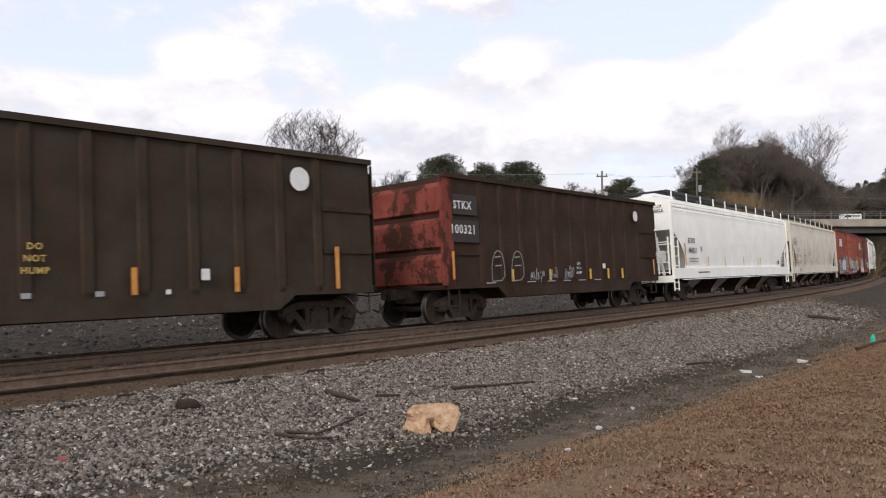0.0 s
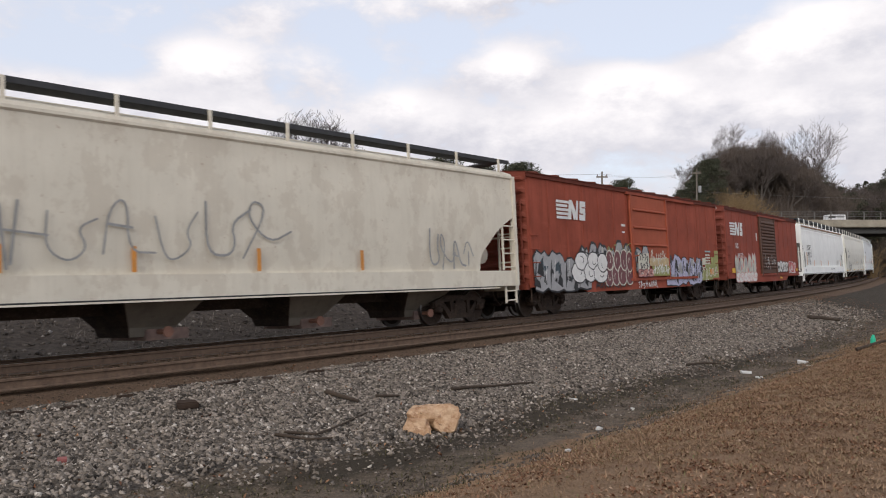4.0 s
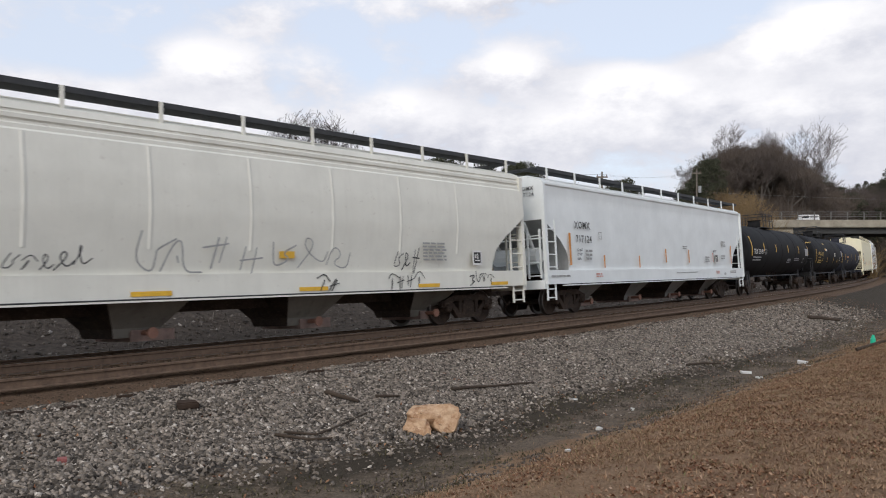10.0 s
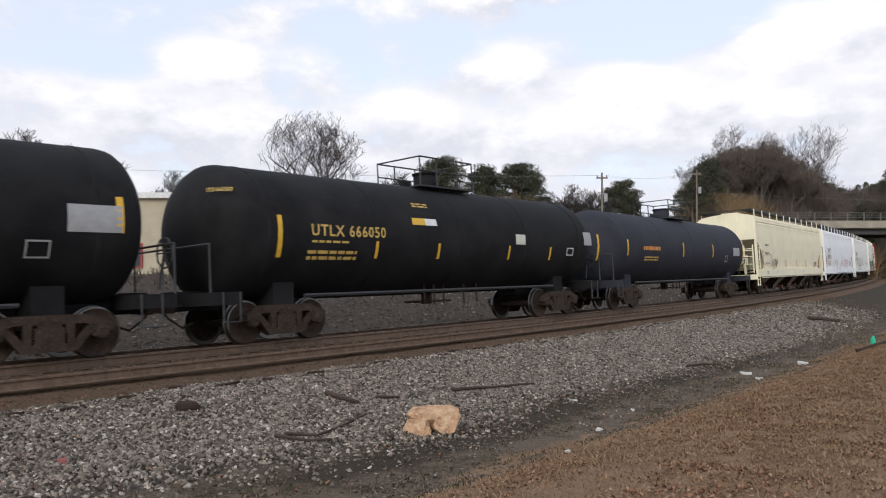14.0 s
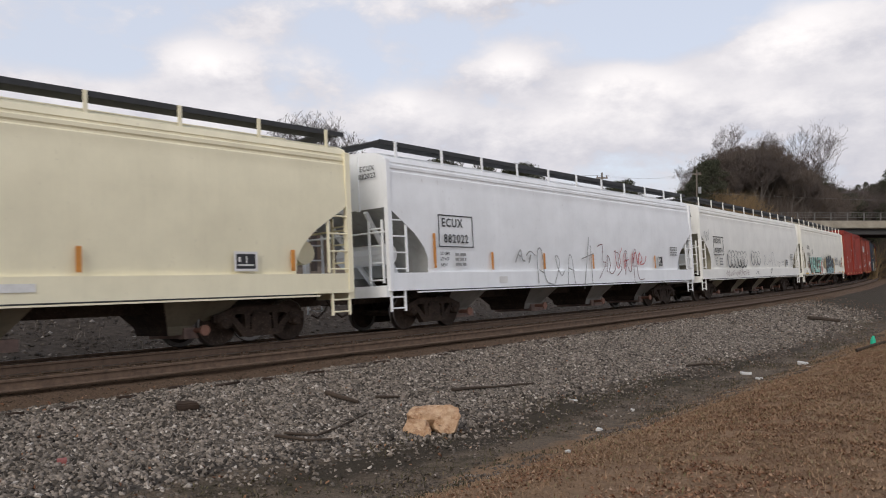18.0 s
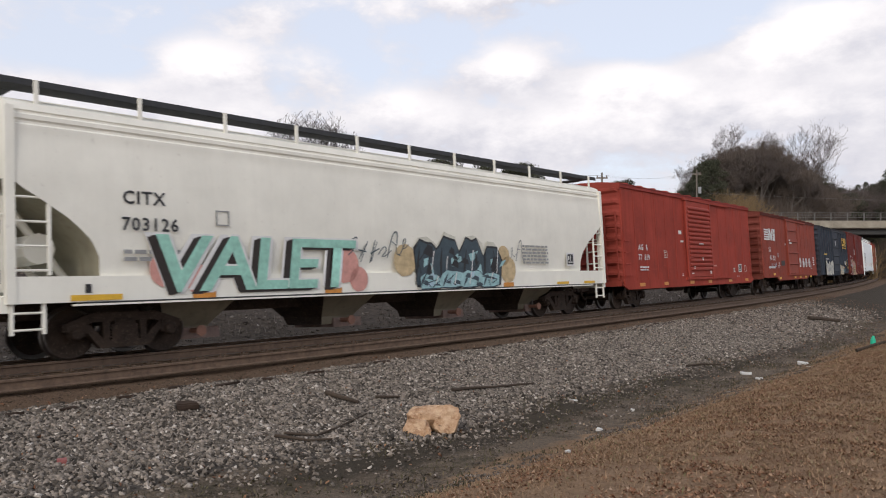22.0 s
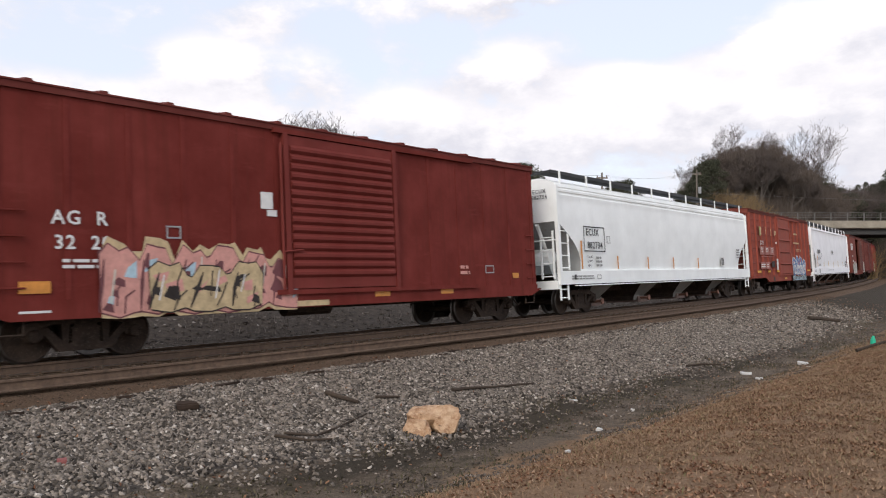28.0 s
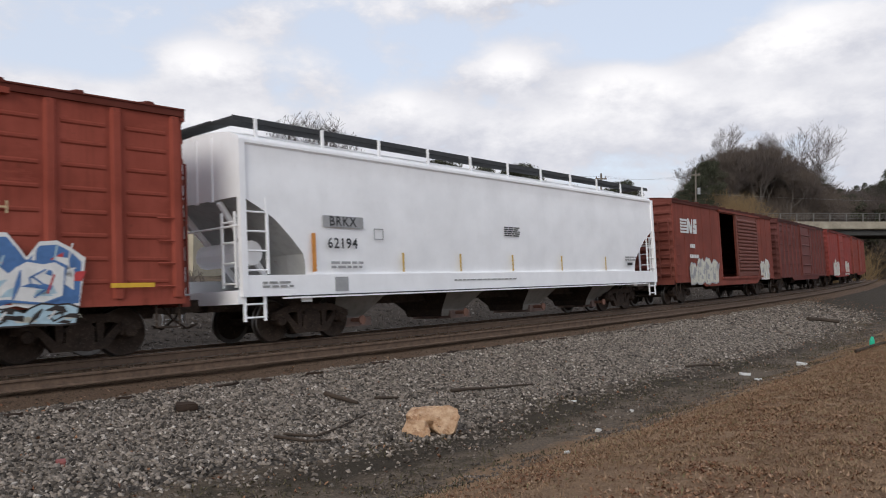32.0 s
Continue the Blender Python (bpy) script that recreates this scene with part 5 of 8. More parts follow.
# ---- the road bridge ----
CONC = plain("weathered concrete", (0.33, 0.295, 0.23), 0.9, 0, 0.3, 0.8)
bridge = thing("road_bridge", "grey concrete road bridge over the line with a metal railing", "bridge")
X0, X1, Y0, Y1 = 44.0, 100.0, 113.0, 129.0
part("deck", boxes((X0, X1, Y0, Y1, 7.0, 7.35)), CONC, bridge)
part("kerb_beam", boxes((X0, X1, Y0 - 0.15, Y0 + 0.25, 7.1, 8.12)), CONC, bridge)
for i in range(6):
    y = Y0 + 0.9 + i * 2.85
    part("girder", boxes((X0, X1, y - 0.25, y + 0.25, 6.15, 7.0)), plain("dark girder steel", (0.05, 0.05, 0.048), 0.7), bridge)
part("abutment", boxes((X0 - 6, 51.0, Y0 + 0.5, Y1, -0.6, 6.98)), CONC, bridge)
part("abutment", boxes((79.5, X1, Y0 + 0.5, Y1, -0.6, 6.98)), CONC, bridge)
rail_steel = plain("dull steel railing", (0.16, 0.15, 0.14), 0.7)
post_me = bpy.data.meshes.new("railing_post")
bm = boxes((-0.06, 0.06, -0.06, 0.06, 8.12, 9.3))
bm.to_mesh(post_me), bm.free()
post_me.materials.append(rail_steel)
for i in range(24):
    put("railing_post", post_me, None, bridge, m=pose(X0 + 0.3 + i * 2.4, Y0 + 0.05, 0))
for z in (8.62, 8.95, 9.28):
    part("railing_bar", boxes((X0, X1, Y0 + 0.02, Y0 + 0.08, z - 0.03, z + 0.03)), rail_steel, bridge)
bm = bmesh.new()
for i in range(150):
    rod(bm, (X0 + 0.4 + i * 0.37, Y0 + 0.05, 8.15), (X0 + 0.4 + i * 0.37, Y0 + 0.05, 9.26), 0.007, 4)
tagged(part("railing_mesh", bm, rail_steel, bridge), kind="stuff")


def road_car(name, label, length, high, colour, roof_from, roof_to, van=False):
    """A small vehicle that faces -x, its middle at 0."""
    c = thing(name, label, "car" if not van else "van", "vehicles on the bridge")
    h = length / 2
    body = plain("car paint " + name, colour, 0.3, 0, 0.04)
    sec = [(-h, 0.35), (-h, 0.8), (-h + 0.9, 1.0), (roof_from, high), (roof_to, high), (h - (0.05 if van else 0.7), 1.05 if not van else high - 0.1), (h, 0.95), (h, 0.35)]
    bm = bmesh.new()
    plate(bm, sec, -0.85, 0.85)
    bmesh.ops.recalc_face_normals(bm, faces=bm.faces)
    bmesh.ops.bevel(bm, geom=[e for e in bm.edges], offset=0.06, segments=2, affect="EDGES")
    part("body", bm, body, c)
    glass = plain("dark car glass", (0.03, 0.035, 0.04), 0.1)
    span = [(roof_from - 0.15, 1.15), (roof_from + 0.18, high - 0.14), (roof_from + 0.95, high - 0.14), (roof_from + 0.95, 1.15)]
    if not van:
        span = [(roof_from - 0.35, 1.1), (roof_from + 0.15, high - 0.1), (roof_to - 0.1, high - 0.1), (roof_to + 0.3, 1.1)]
    bm = bmesh.new()
    plate(bm, span, -0.885, -0.86)
    bmesh.ops.recalc_face_normals(bm, faces=bm.faces)
    part("side_window", bm, glass, c)
    if van:
        part("sign_panel", boxes((0.3, 1.4, -0.885, -0.86, 1.2, 1.5)), plain("grey sign writing", (0.3, 0.3, 0.32), 0.5), c, "unreadable grey writing on the side")
    for x in (-h + 0.8, h - 0.8):
        w = bmesh.new()
        rod(w, (x, -0.88, 0.33), (x, -0.66, 0.33), 0.33, 16)
        tyre = part("wheel", w, plain("black tyre", (0.02, 0.02, 0.02), 0.8), c)
        w = bmesh.new()
        rod(w, (x, -0.9, 0.33), (x, -0.87, 0.33), 0.19, 12)
        part("rim", w, plain("grey rim", (0.4, 0.4, 0.4), 0.4, 0.6), tyre)
    return c


def on_bridge(px):
    """Along the bridge by the bearing to the camera, as a tangent."""
    return px * 115.6


VAN = road_car("van", "small white work van in slow traffic on the bridge", 3.5, 1.62, (0.8, 0.8, 0.79), -0.8, 1.65, True)
SEDAN = road_car("car", "white car driving over the bridge", 4.2, 1.45, (0.75, 0.75, 0.74), -0.6, 0.9)
COUPE = road_car("car", "pale car crossing the bridge", 4.2, 1.42, (0.7, 0.7, 0.7), -0.6, 0.9)


def traffic():
    y = 115.6
    walk(VAN, [(t, pose(on_bridge(a), y, 7.35)) for t, a in ((0.0, 0.519), (3.5, 0.500), (6.0, 0.495), (8.0, 0.485), (9.0, 0.476), (10.3, 0.461), (11.5, 0.435), (13.0, 0.38), (20.0, 0.34), (32.0, 0.33))])
    walk(SEDAN, [(t, pose(on_bridge(a), y + 4.0, 7.35, 0, 0, 180)) for t, a in ((0.0, 0.30), (7.4, 0.40), (8.0, 0.474), (9.0, 0.566), (9.6, 0.62), (14.0, 0.8), (32.0, 0.82))])
    walk(COUPE, [(t, pose(on_bridge(a), y, 7.35)) for t, a in ((0.0, 0.80), (20.0, 0.78), (23.0, 0.72), (24.0, 0.6), (24.6, 0.46), (25.2, 0.515), (27.0, 0.62), (32.0, 0.72))])
# ---- small things on the ground ----
n = Nodes("tan sandstone")
_c = n.mix(n.ramp(n.noise(7, 6, 0.7), (0.35, 0.0), (0.65, 1.0)), (0.36, 0.2, 0.1), (0.6, 0.42, 0.27))
_c = n.mix(n.ramp(n.noise(6.5, 6, 0.7, (1, 1, 1.6)), (0.52, 0.0), (0.62, 0.75)), _c, (0.26, 0.13, 0.065))
_c = n.mix(n.ramp(n.noise(11, 4, 0.6), (0.64, 0.0), (0.69, 0.85)), _c, (0.11, 0.065, 0.04))
n.bump(n.noise(16, 6), 0.5, 0.03)
SANDSTONE = n.done(_c, 0.9)
gx, gy = -0.2, 12.25
gz = ground_at(gx, gy)
def sandstone(label, lobes):
    """Angular broken lobes, each the hull of its corners, with chipped edges, grown into one rock."""
    bm = bmesh.new()
    for k, corners in enumerate(lobes):
        tmp = bmesh.new()
        for c in corners:
            tmp.verts.new(c)
        bmesh.ops.convex_hull(tmp, input=tmp.verts)
        bmesh.ops.delete(tmp, geom=[v for v in tmp.verts if not v.link_faces], context="VERTS")
        bmesh.ops.bevel(tmp, geom=list(tmp.edges), offset=0.014, segments=1, affect="EDGES")
        bmesh.ops.triangulate(tmp, faces=tmp.faces)
        bmesh.ops.subdivide_edges(tmp, edges=tmp.edges, cuts=2, use_grid_fill=True)
        for v in tmp.verts:
            v.co += v.normal * (0.022 * noise.noise(v.co * 9 + Vector((k * 5, 0, 0))) + 0.02 * noise.noise(v.co * 24))
        me = bpy.data.meshes.new("lobe")
        tmp.to_mesh(me), tmp.free()
        bm.from_mesh(me)
        bpy.data.meshes.remove(me)
    ob = part("rock", bm, SANDSTONE)
    ob.matrix_basis = pose(gx, gy, gz - 0.04)
    return tagged(ob, label, "rock")


sandstone("broken tan sandstone rock on the dirt path",
          [[(-0.48, -0.2, 0.02), (-0.44, -0.24, -0.02), (-0.12, -0.38, -0.06), (0.0, -0.3, -0.02), (0.03, -0.26, 0.1), (-0.08, -0.2, 0.25), (-0.3, -0.14, 0.27), (-0.4, -0.18, 0.16), (-0.35, 0.15, 0.25), (-0.05, 0.1, 0.28), (-0.45, 0.1, 0.0), (0.0, 0.1, 0.0)],
           [(-0.38, -0.02, 0.34), (-0.22, 0.02, 0.42), (0.05, 0.02, 0.41), (-0.12, -0.12, 0.36), (0.2, 0.1, 0.45), (-0.3, 0.3, 0.38), (0.15, 0.3, 0.42), (-0.16, -0.12, 0.24), (0.16, -0.1, 0.28), (-0.3, 0.3, 0.0), (0.2, 0.3, 0.0), (-0.05, 0.1, 0.02), (0.2, 0.1, 0.02)],
           [(0.05, -0.14, 0.14), (0.2, -0.2, 0.07), (0.38, -0.2, 0.07), (0.42, -0.1, 0.16), (0.38, -0.06, 0.24), (0.48, -0.02, 0.32), (0.45, 0.06, 0.42), (0.3, 0.06, 0.47), (0.1, 0.04, 0.45), (0.06, -0.1, 0.3), (0.4, 0.3, 0.3), (0.42, 0.25, 0.0), (0.1, 0.25, 0.0), (0.36, -0.04, 0.0), (0.16, -0.04, 0.0)]])
STICK = bark_mat("dead wood", (0.03, 0.022, 0.018), (0.1, 0.075, 0.055))


def stick(points, r, label, category="stick"):
    bm = bmesh.new()
    pts = [(x, y, ground_at(x, y) + r * 0.9 + 0.03) for x, y in points]
    for i, (a, b) in enumerate(zip(pts, pts[1:])):
        rod(bm, a, b, r * (1 - 0.18 * i), 7, r * (1 - 0.18 * (i + 1)))
    return tagged(part("stick", bm, STICK), label, category, "dead sticks")


stick([(-2.03, 13.57), (-1.75, 13.42), (-1.43, 13.24)], 0.045, "short dark stick on the ballast")
stick([(0.17, 14.76), (0.5, 15.0), (0.95, 15.3), (1.87, 16.11)], 0.035, "long thin dead branch on the stones")
stick([(-1.18, 13.75), (-1.0, 13.86), (-0.78, 14.0)], 0.03, "dark twig on the ballast")
stick([(-2.3, 11.35), (-1.84, 11.42), (-1.58, 11.92), (-1.23, 12.71)], 0.022, "crooked dead branch among the stones")
stick([(-2.4, 11.2), (-1.9, 11.1), (-1.6, 11.3)], 0.025, "crooked dead twig among the stones")
stick([(10.0, 18.9), (10.8, 19.2), (11.5, 19.3)], 0.045, "dark branch at the edge of the grass")
stick([(16.2, 34.6), (16.8, 34.9), (17.6, 34.6)], 0.09, "dark branch lying on the far ballast")
stick([(6.2, 19.9), (6.7, 20.2), (7.2, 20.3)], 0.03, "thin dark branch by the path")
stick([(-2.6, 8.0), (-2.2, 7.95), (-1.6, 8.0)], 0.06, "brown rotten branch by the path")


def block(name, x, y, size, material, label, category, turn=0.0):
    """A small chunk with bevelled, uneven corners."""
    bm = boxes((-size[0] / 2, size[0] / 2, -size[1] / 2, size[1] / 2, 0, size[2]))
    rnd = random.Random(int(x * 100))
    for v in bm.verts:
        v.co += Vector((rnd.uniform(-1, 1), rnd.uniform(-1, 1), rnd.uniform(-1, 1))) * min(size) * 0.3
    bmesh.ops.bevel(bm, geom=[e for e in bm.edges], offset=min(size) * 0.15, segments=2, affect="EDGES")
    ob = part(name, bm, material)
    ob.matrix_basis = pose(x, y, ground_at(x, y) + 0.01, 0, 0, turn)
    return tagged(ob, label, category)


OLDWOOD = bark_mat("old tie wood", (0.025, 0.018, 0.014), (0.075, 0.05, 0.036))
block("wood_chunk", -3.9, 11.95, (0.3, 0.14, 0.12), OLDWOOD, "dark broken chunk of old wooden tie on the ballast", "wood", 25)
rnd = random.Random(77)
for i in range(30):     # rotten tie ends that show at the edge of the brown ballast
    s = -12.0 + i * 0.9 + rnd.uniform(-0.2, 0.2)
    x, y, _ = track(s, 2.95 + rnd.uniform(-0.15, 0.2))
    block("tie_end", x, y, (rnd.uniform(0.2, 0.5), rnd.uniform(0.04, 0.08), rnd.uniform(0.03, 0.05)), OLDWOOD, "dark rotten tie end in the brown ballast", "wood", math.degrees(math.pi / 2 - float(heading(s))) + rnd.uniform(-15, 15))
PAPER = plain("white litter", (0.62, 0.61, 0.58), 0.6, 0, 0.1)
for x, y, w, d, h, label in ((3.41, 14.1, 0.1, 0.08, 0.06, "crumpled scrap of white paper on the path"), (7.4, 19.1, 0.34, 0.12, 0.08, "flattened white cup by the path"), (7.15, 17.7, 0.2, 0.14, 0.07, "crumpled grey-white paper by the path"), (9.2, 20.0, 0.34, 0.1, 0.1, "white scrap of plastic by the grass"),
                             (2.5, 15.0, 0.2, 0.1, 0.03, "pale scrap on the path"), (2.45, 12.3, 0.1, 0.12, 0.07, "grey-white stone chip on the path"), (8.4, 17.9, 0.18, 0.1, 0.03, "pale scrap in the grass"), (1.5, 9.4, 0.1, 0.06, 0.03, "pale scrap in the grass"), (-0.25, 7.2, 0.07, 0.06, 0.03, "white chip by the path")):
    block("litter", x, y, (w * 0.75, d * 0.75, h * 0.7), PAPER, label, "litter", rnd.uniform(-40, 40))
block("brick_scrap", -4.62, 9.5, (0.11, 0.09, 0.05), plain("red scrap", (0.3, 0.1, 0.09), 0.7), "faded red scrap among the stones", "litter", 20)
# the little green marker at the edge of the grass
mk = thing("marker_post", "small bright green plastic marker standing in the grass", "marker")
mx, my = 11.5, 20.9
mz = ground_at(mx, my)
GREEN = plain("bright green plastic", (0.02, 0.5, 0.3), 0.45, 0, 0.08)
bm = bmesh.new()
rod(bm, (mx, my, mz - 0.05), (mx, my, mz + 0.22), 0.065, 12)
part("post", bm, GREEN, mk)
bm = bmesh.new()
rod(bm, (mx, my, mz + 0.22), (mx + 0.01, my, mz + 0.31), 0.05, 12, 0.03)
part("cap", bm, GREEN, mk)
# ---- covered hoppers ----
def hopper(u, length, color, label, bulge=0.04, ribbed=True, board="dark", stains=0.3, straight_cut=False, bays=4, seams=False):
    car = thing("covered_hopper", label, "hopper car", "cars of the freight train")
    half, body = length / 2, paint("hopper paint " + "%.2f %.2f %.2f" % color, tuple(min(0.9, v * 1.2) for v in color), wear=stains * 0.8, grime=0.08, streak=0.02 + stains * 0.22, rust=(0.36, 0.24, 0.15) if stains > 0.6 else (0.13, 0.05, 0.025), chips=0.15 if stains > 0.6 else 0.0)
    sill_mat = body
    cut = [(half, 3.02), (half - 0.45, 2.74), (half - 0.95, 2.42), (half - 1.3, 2.12), (half - 1.48, 1.8), (half - 1.5, 1.4)]
    if straight_cut:
        cut = [(half, 3.05), (half - 0.75, 2.68), (half - 1.2, 2.3), (half - 1.6, 1.9), (half - 1.66, 1.7), (half - 1.68, 1.4)]
    # the side view's outline, skinned through rings of the cross-section
    prof = [(1.47, 1.4), (1.5 + bulge * 0.3, 1.9), (1.52 + bulge, 2.6), (1.52 + bulge, 3.2), (1.5 + bulge * 0.6, 3.82)]
    if ribbed:
        prof += [(1.53, 3.86), (1.53, 3.93), (1.5, 3.96), (1.5, 4.0), (1.53, 4.03), (1.53, 4.1), (1.49, 4.13), (1.49, 4.16), (1.51, 4.18), (1.47, 4.3)]
    else:
        prof += [(1.53, 4.12), (1.57, 4.16), (1.57, 4.22), (1.5, 4.24), (1.49, 4.3)]
    prof += [(1.2, 4.42), (0.6, 4.5), (0.0, 4.53)]

    def end_at(z):
        for (xa, za), (xb, zb) in zip(cut, cut[1:]):
            if za >= z >= zb:
                return xa + (xb - xa) * (za - z) / max(1e-6, za - zb)
        return half
    bm = bmesh.new()
    dense = []
    for (ya, za), (yb, zb) in zip(prof, prof[1:]):
        n = 4 if zb - za > 0.3 else 1
        dense += [(ya + (yb - ya) * i / n, za + (zb - za) * i / n) for i in range(n)]
    dense.append(prof[-1])
    full = [(-y, z) for y, z in dense] + [(y, z) for y, z in dense[-2::-1]]
    xs = np.linspace(-1, 1, 9)
    rings = []
    for k in xs:
        rings.append([bm.verts.new((k * end_at(z), y, z)) for y, z in full])
    n = len(full)
    for a, b in zip(rings, rings[1:]):
        for i in range(n):
            j = (i + 1) % n
            bm.faces.new((a[i], b[i], b[j], a[j]))
    for r in (rings[0], rings[-1]):
        for i in range(len(dense) - 1):
            j = n - 1 - i
            if j - 1 > i + 1:
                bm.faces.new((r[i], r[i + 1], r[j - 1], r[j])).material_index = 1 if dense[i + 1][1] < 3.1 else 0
            elif j - 1 == i + 1:
                bm.faces.new((r[i], r[i + 1], r[j]))
    bmesh.ops.recalc_face_normals(bm, faces=bm.faces)
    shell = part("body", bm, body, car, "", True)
    # Slot 1, ends under the cut: dirt plus overhang shade in half-dark body colour.
    shell.data.materials.append(paint("dirty shaded slope sheet " + "%.2f" % color[0], tuple(v * 0.5 for v in color), wear=0.6, grime=0.6, streak=0.5))
    shell.data.set_sharp_from_angle(angle=radians(28))
    for k in (-1, 1):
        y = k * 1.56
        part("side_sill", boxes((-half - 0.02, half + 0.02, min(y, y - k * 0.1), max(y, y - k * 0.1), 1.04, 1.44), (-half, half, min(y, y - k * 0.16), max(y, y - k * 0.16), 1.0, 1.04)), sill_mat, car)
        part("sill_lip", boxes((-half + 1.2, half - 1.2, y - 0.06 + k * 0.02, y + 0.06 - k * 0.02, 0.975, 0.998)), DARK, car, "dark lower edge of the side sill")
        part("sill_flange", boxes((-half + 1.0, half - 1.0, y - 0.07 + k * 0.02, y + 0.05 - k * 0.02, 0.935, 0.968)), body, car)
    # corner posts, end braces, platforms, ladders
    post = bpy.data.meshes.new("corner_post")
    bm = boxes((-0.07, 0.07, -0.06, 0.06, 1.0, 4.22))
    bm.to_mesh(post), bm.free()
    post.materials.append(body)
    side, step, endl = ladder_kit("side_ladder", 0.58, 1.46, 3.05, body, 0.4), ladder_kit("sill_step", 0.5, 0.5, 1.02, body, 0.27), ladder_kit("end_ladder", 0.45, 1.2, 2.75, body, 0.42)
    for k in (-1, 1):
        for j in (-1, 1):
            put("corner_post", post, None, car, m=pose(k * (half - 0.02), j * 1.52, 0))
            add_ladder(car, side, pose(k * half - (0.05 if k > 0 else -0.05) - (0.58 if k > 0 else 0), j * 1.53, 0))
            add_ladder(car, step, pose(k * half - (0.54 if k > 0 else -0.04), j * 1.5, 0))
        add_ladder(car, endl, pose(k * (half + 0.03), -1.35, 0, 0, 0, 90))
        part("platform", boxes((min(k * (half - 1.6), k * (half + 0.08)), max(k * (half - 1.6), k * (half + 0.08)), -1.5, 1.5, 1.08, 1.14)), body, car)
        bm = bmesh.new()
        for yy in (-0.75, 0.75):
            rod(bm, (k * (half - 0.03), yy, 3.0), (k * (half - 1.5), yy * 0.7, 1.2), 0.07, 6)
        part("end_brace", bm, body, car)
        bm = bmesh.new()
        pipe(bm, [(k * (half + 0.04), -1.5, 2.45), (k * (half + 0.04), 1.5, 2.45)], 0.025)
        part("end_handrail", bm, body, car)
        bm = bmesh.new()
        rod(bm, (k * (half - 0.75), -0.85, 1.95), (k * (half - 0.75), 0.85, 1.95), 0.27, 12)
        part("air_reservoir", bm, body, car)
        bm = bmesh.new()
        for a in range(-1, 2):
            box(bm, k * (half + 0.01) - 0.03, k * (half + 0.01) + 0.03, a * 0.55 - 0.05, a * 0.55 + 0.05, 3.02, 4.4)
        part("end_stiffener", bm, body, car)
        part("end_sill", boxes((k * (half + 0.06) - 0.06, k * (half + 0.06) + 0.06, -1.5, 1.5, 0.86, 1.12)), body, car)
    # the roof's walkway on short posts, its hatches
    edge = DARK if board == "dark" else plain("walkway galvanised", (0.3, 0.3, 0.29), 0.6)
    for k in (-1, 1):
        y0, y1 = sorted((k * 0.72, k * 1.38))
        part("running_board", boxes((-half - 0.05, half + 0.05, y0, y1, 4.68, 4.715)), edge, car, "dark grating of the roof walkway")
        part("board_edge", boxes((-half - 0.05, half + 0.05, k * 1.39 - 0.012, k * 1.39 + 0.012, 4.62, 4.73)), edge, car)
    for k in (-1, 1):
        part("end_board", boxes((min(k * (half - 0.4), k * (half + 0.12)), max(k * (half - 0.4), k * (half + 0.12)), -0.7, 0.7, 4.68, 4.71)), edge, car)
    stan = bpy.data.meshes.new("board_post")
    bm = boxes((-0.035, 0.035, -0.02, 0.02, 4.26, 4.72))
    bm.to_mesh(stan), bm.free()
    stan.materials.append(body)
    count = max(6, round(length / 1.75))
    for i in range(count):
        x = -half + 0.5 + (length - 1.0) * i / (count - 1)
        for k in (-1, 1):
            put("board_post", stan, None, car, m=pose(x, k * 1.425, 0))
    part("roof_hatch", boxes((-half + 0.9, half - 0.9, -0.45, 0.45, 4.5, 4.64)), body, car)
    if seams:
        bm0 = bpy.data.meshes.new("panel_seam")
        bm = bmesh.new()
        loft(bm, [[(-0.05, -y - 0.001, z), (0, -y - 0.018, z), (0.05, -y - 0.001, z)] for y, z in prof[1:5]], closed=False)
        bm.to_mesh(bm0), bm.free()
        bm0.materials.append(body)
        for i in range(7):
            put("panel_seam", bm0, None, car, m=pose(-half + 3.1 + i * (length - 6.2) / 6, 0, 0))
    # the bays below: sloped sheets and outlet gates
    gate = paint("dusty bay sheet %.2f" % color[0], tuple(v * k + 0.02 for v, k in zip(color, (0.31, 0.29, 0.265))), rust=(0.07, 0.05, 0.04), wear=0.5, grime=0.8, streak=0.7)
    w = (length - 3.2) / bays
    for i in range(bays):
        x = -half + 1.6 + w * (i + 0.5)
        rings = [[(x - a, -b, z), (x + a, -b, z), (x + a, b, z), (x - a, b, z)] for a, b, z in ((1.4, 1.42, 1.42), (0.86, 1.24, 1.0), (0.5, 0.7, 0.46), (0.46, 0.64, 0.28))]
        bm, ends = bmesh.new(), bmesh.new()
        for top_ring, low_ring in zip(rings, rings[1:]):
            for j in range(4):
                face = (top_ring[j], top_ring[(j + 1) % 4], low_ring[(j + 1) % 4], low_ring[j])
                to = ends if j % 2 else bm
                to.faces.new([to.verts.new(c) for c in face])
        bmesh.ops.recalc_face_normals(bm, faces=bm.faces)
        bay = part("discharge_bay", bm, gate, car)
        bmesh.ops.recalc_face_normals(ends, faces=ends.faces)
        # The sheets' downward shade is painted in with the dark running-gear material.
        part("slope_sheet", ends, GRIME_SHADE, bay, "dark slope sheet of the bay, shade put in its colour")
        bm = bmesh.new()
        rod(bm, (x + 0.1, -0.62, 0.36), (x + 0.1, -1.05, 0.36), 0.05, 8)
        rod(bm, (x + 0.1, -1.05, 0.36), (x + 0.1, -1.09, 0.36), 0.11, 10)
        part("outlet_cap", bm, plain("rusty outlet cap", (0.26, 0.13, 0.09), 0.8), car)
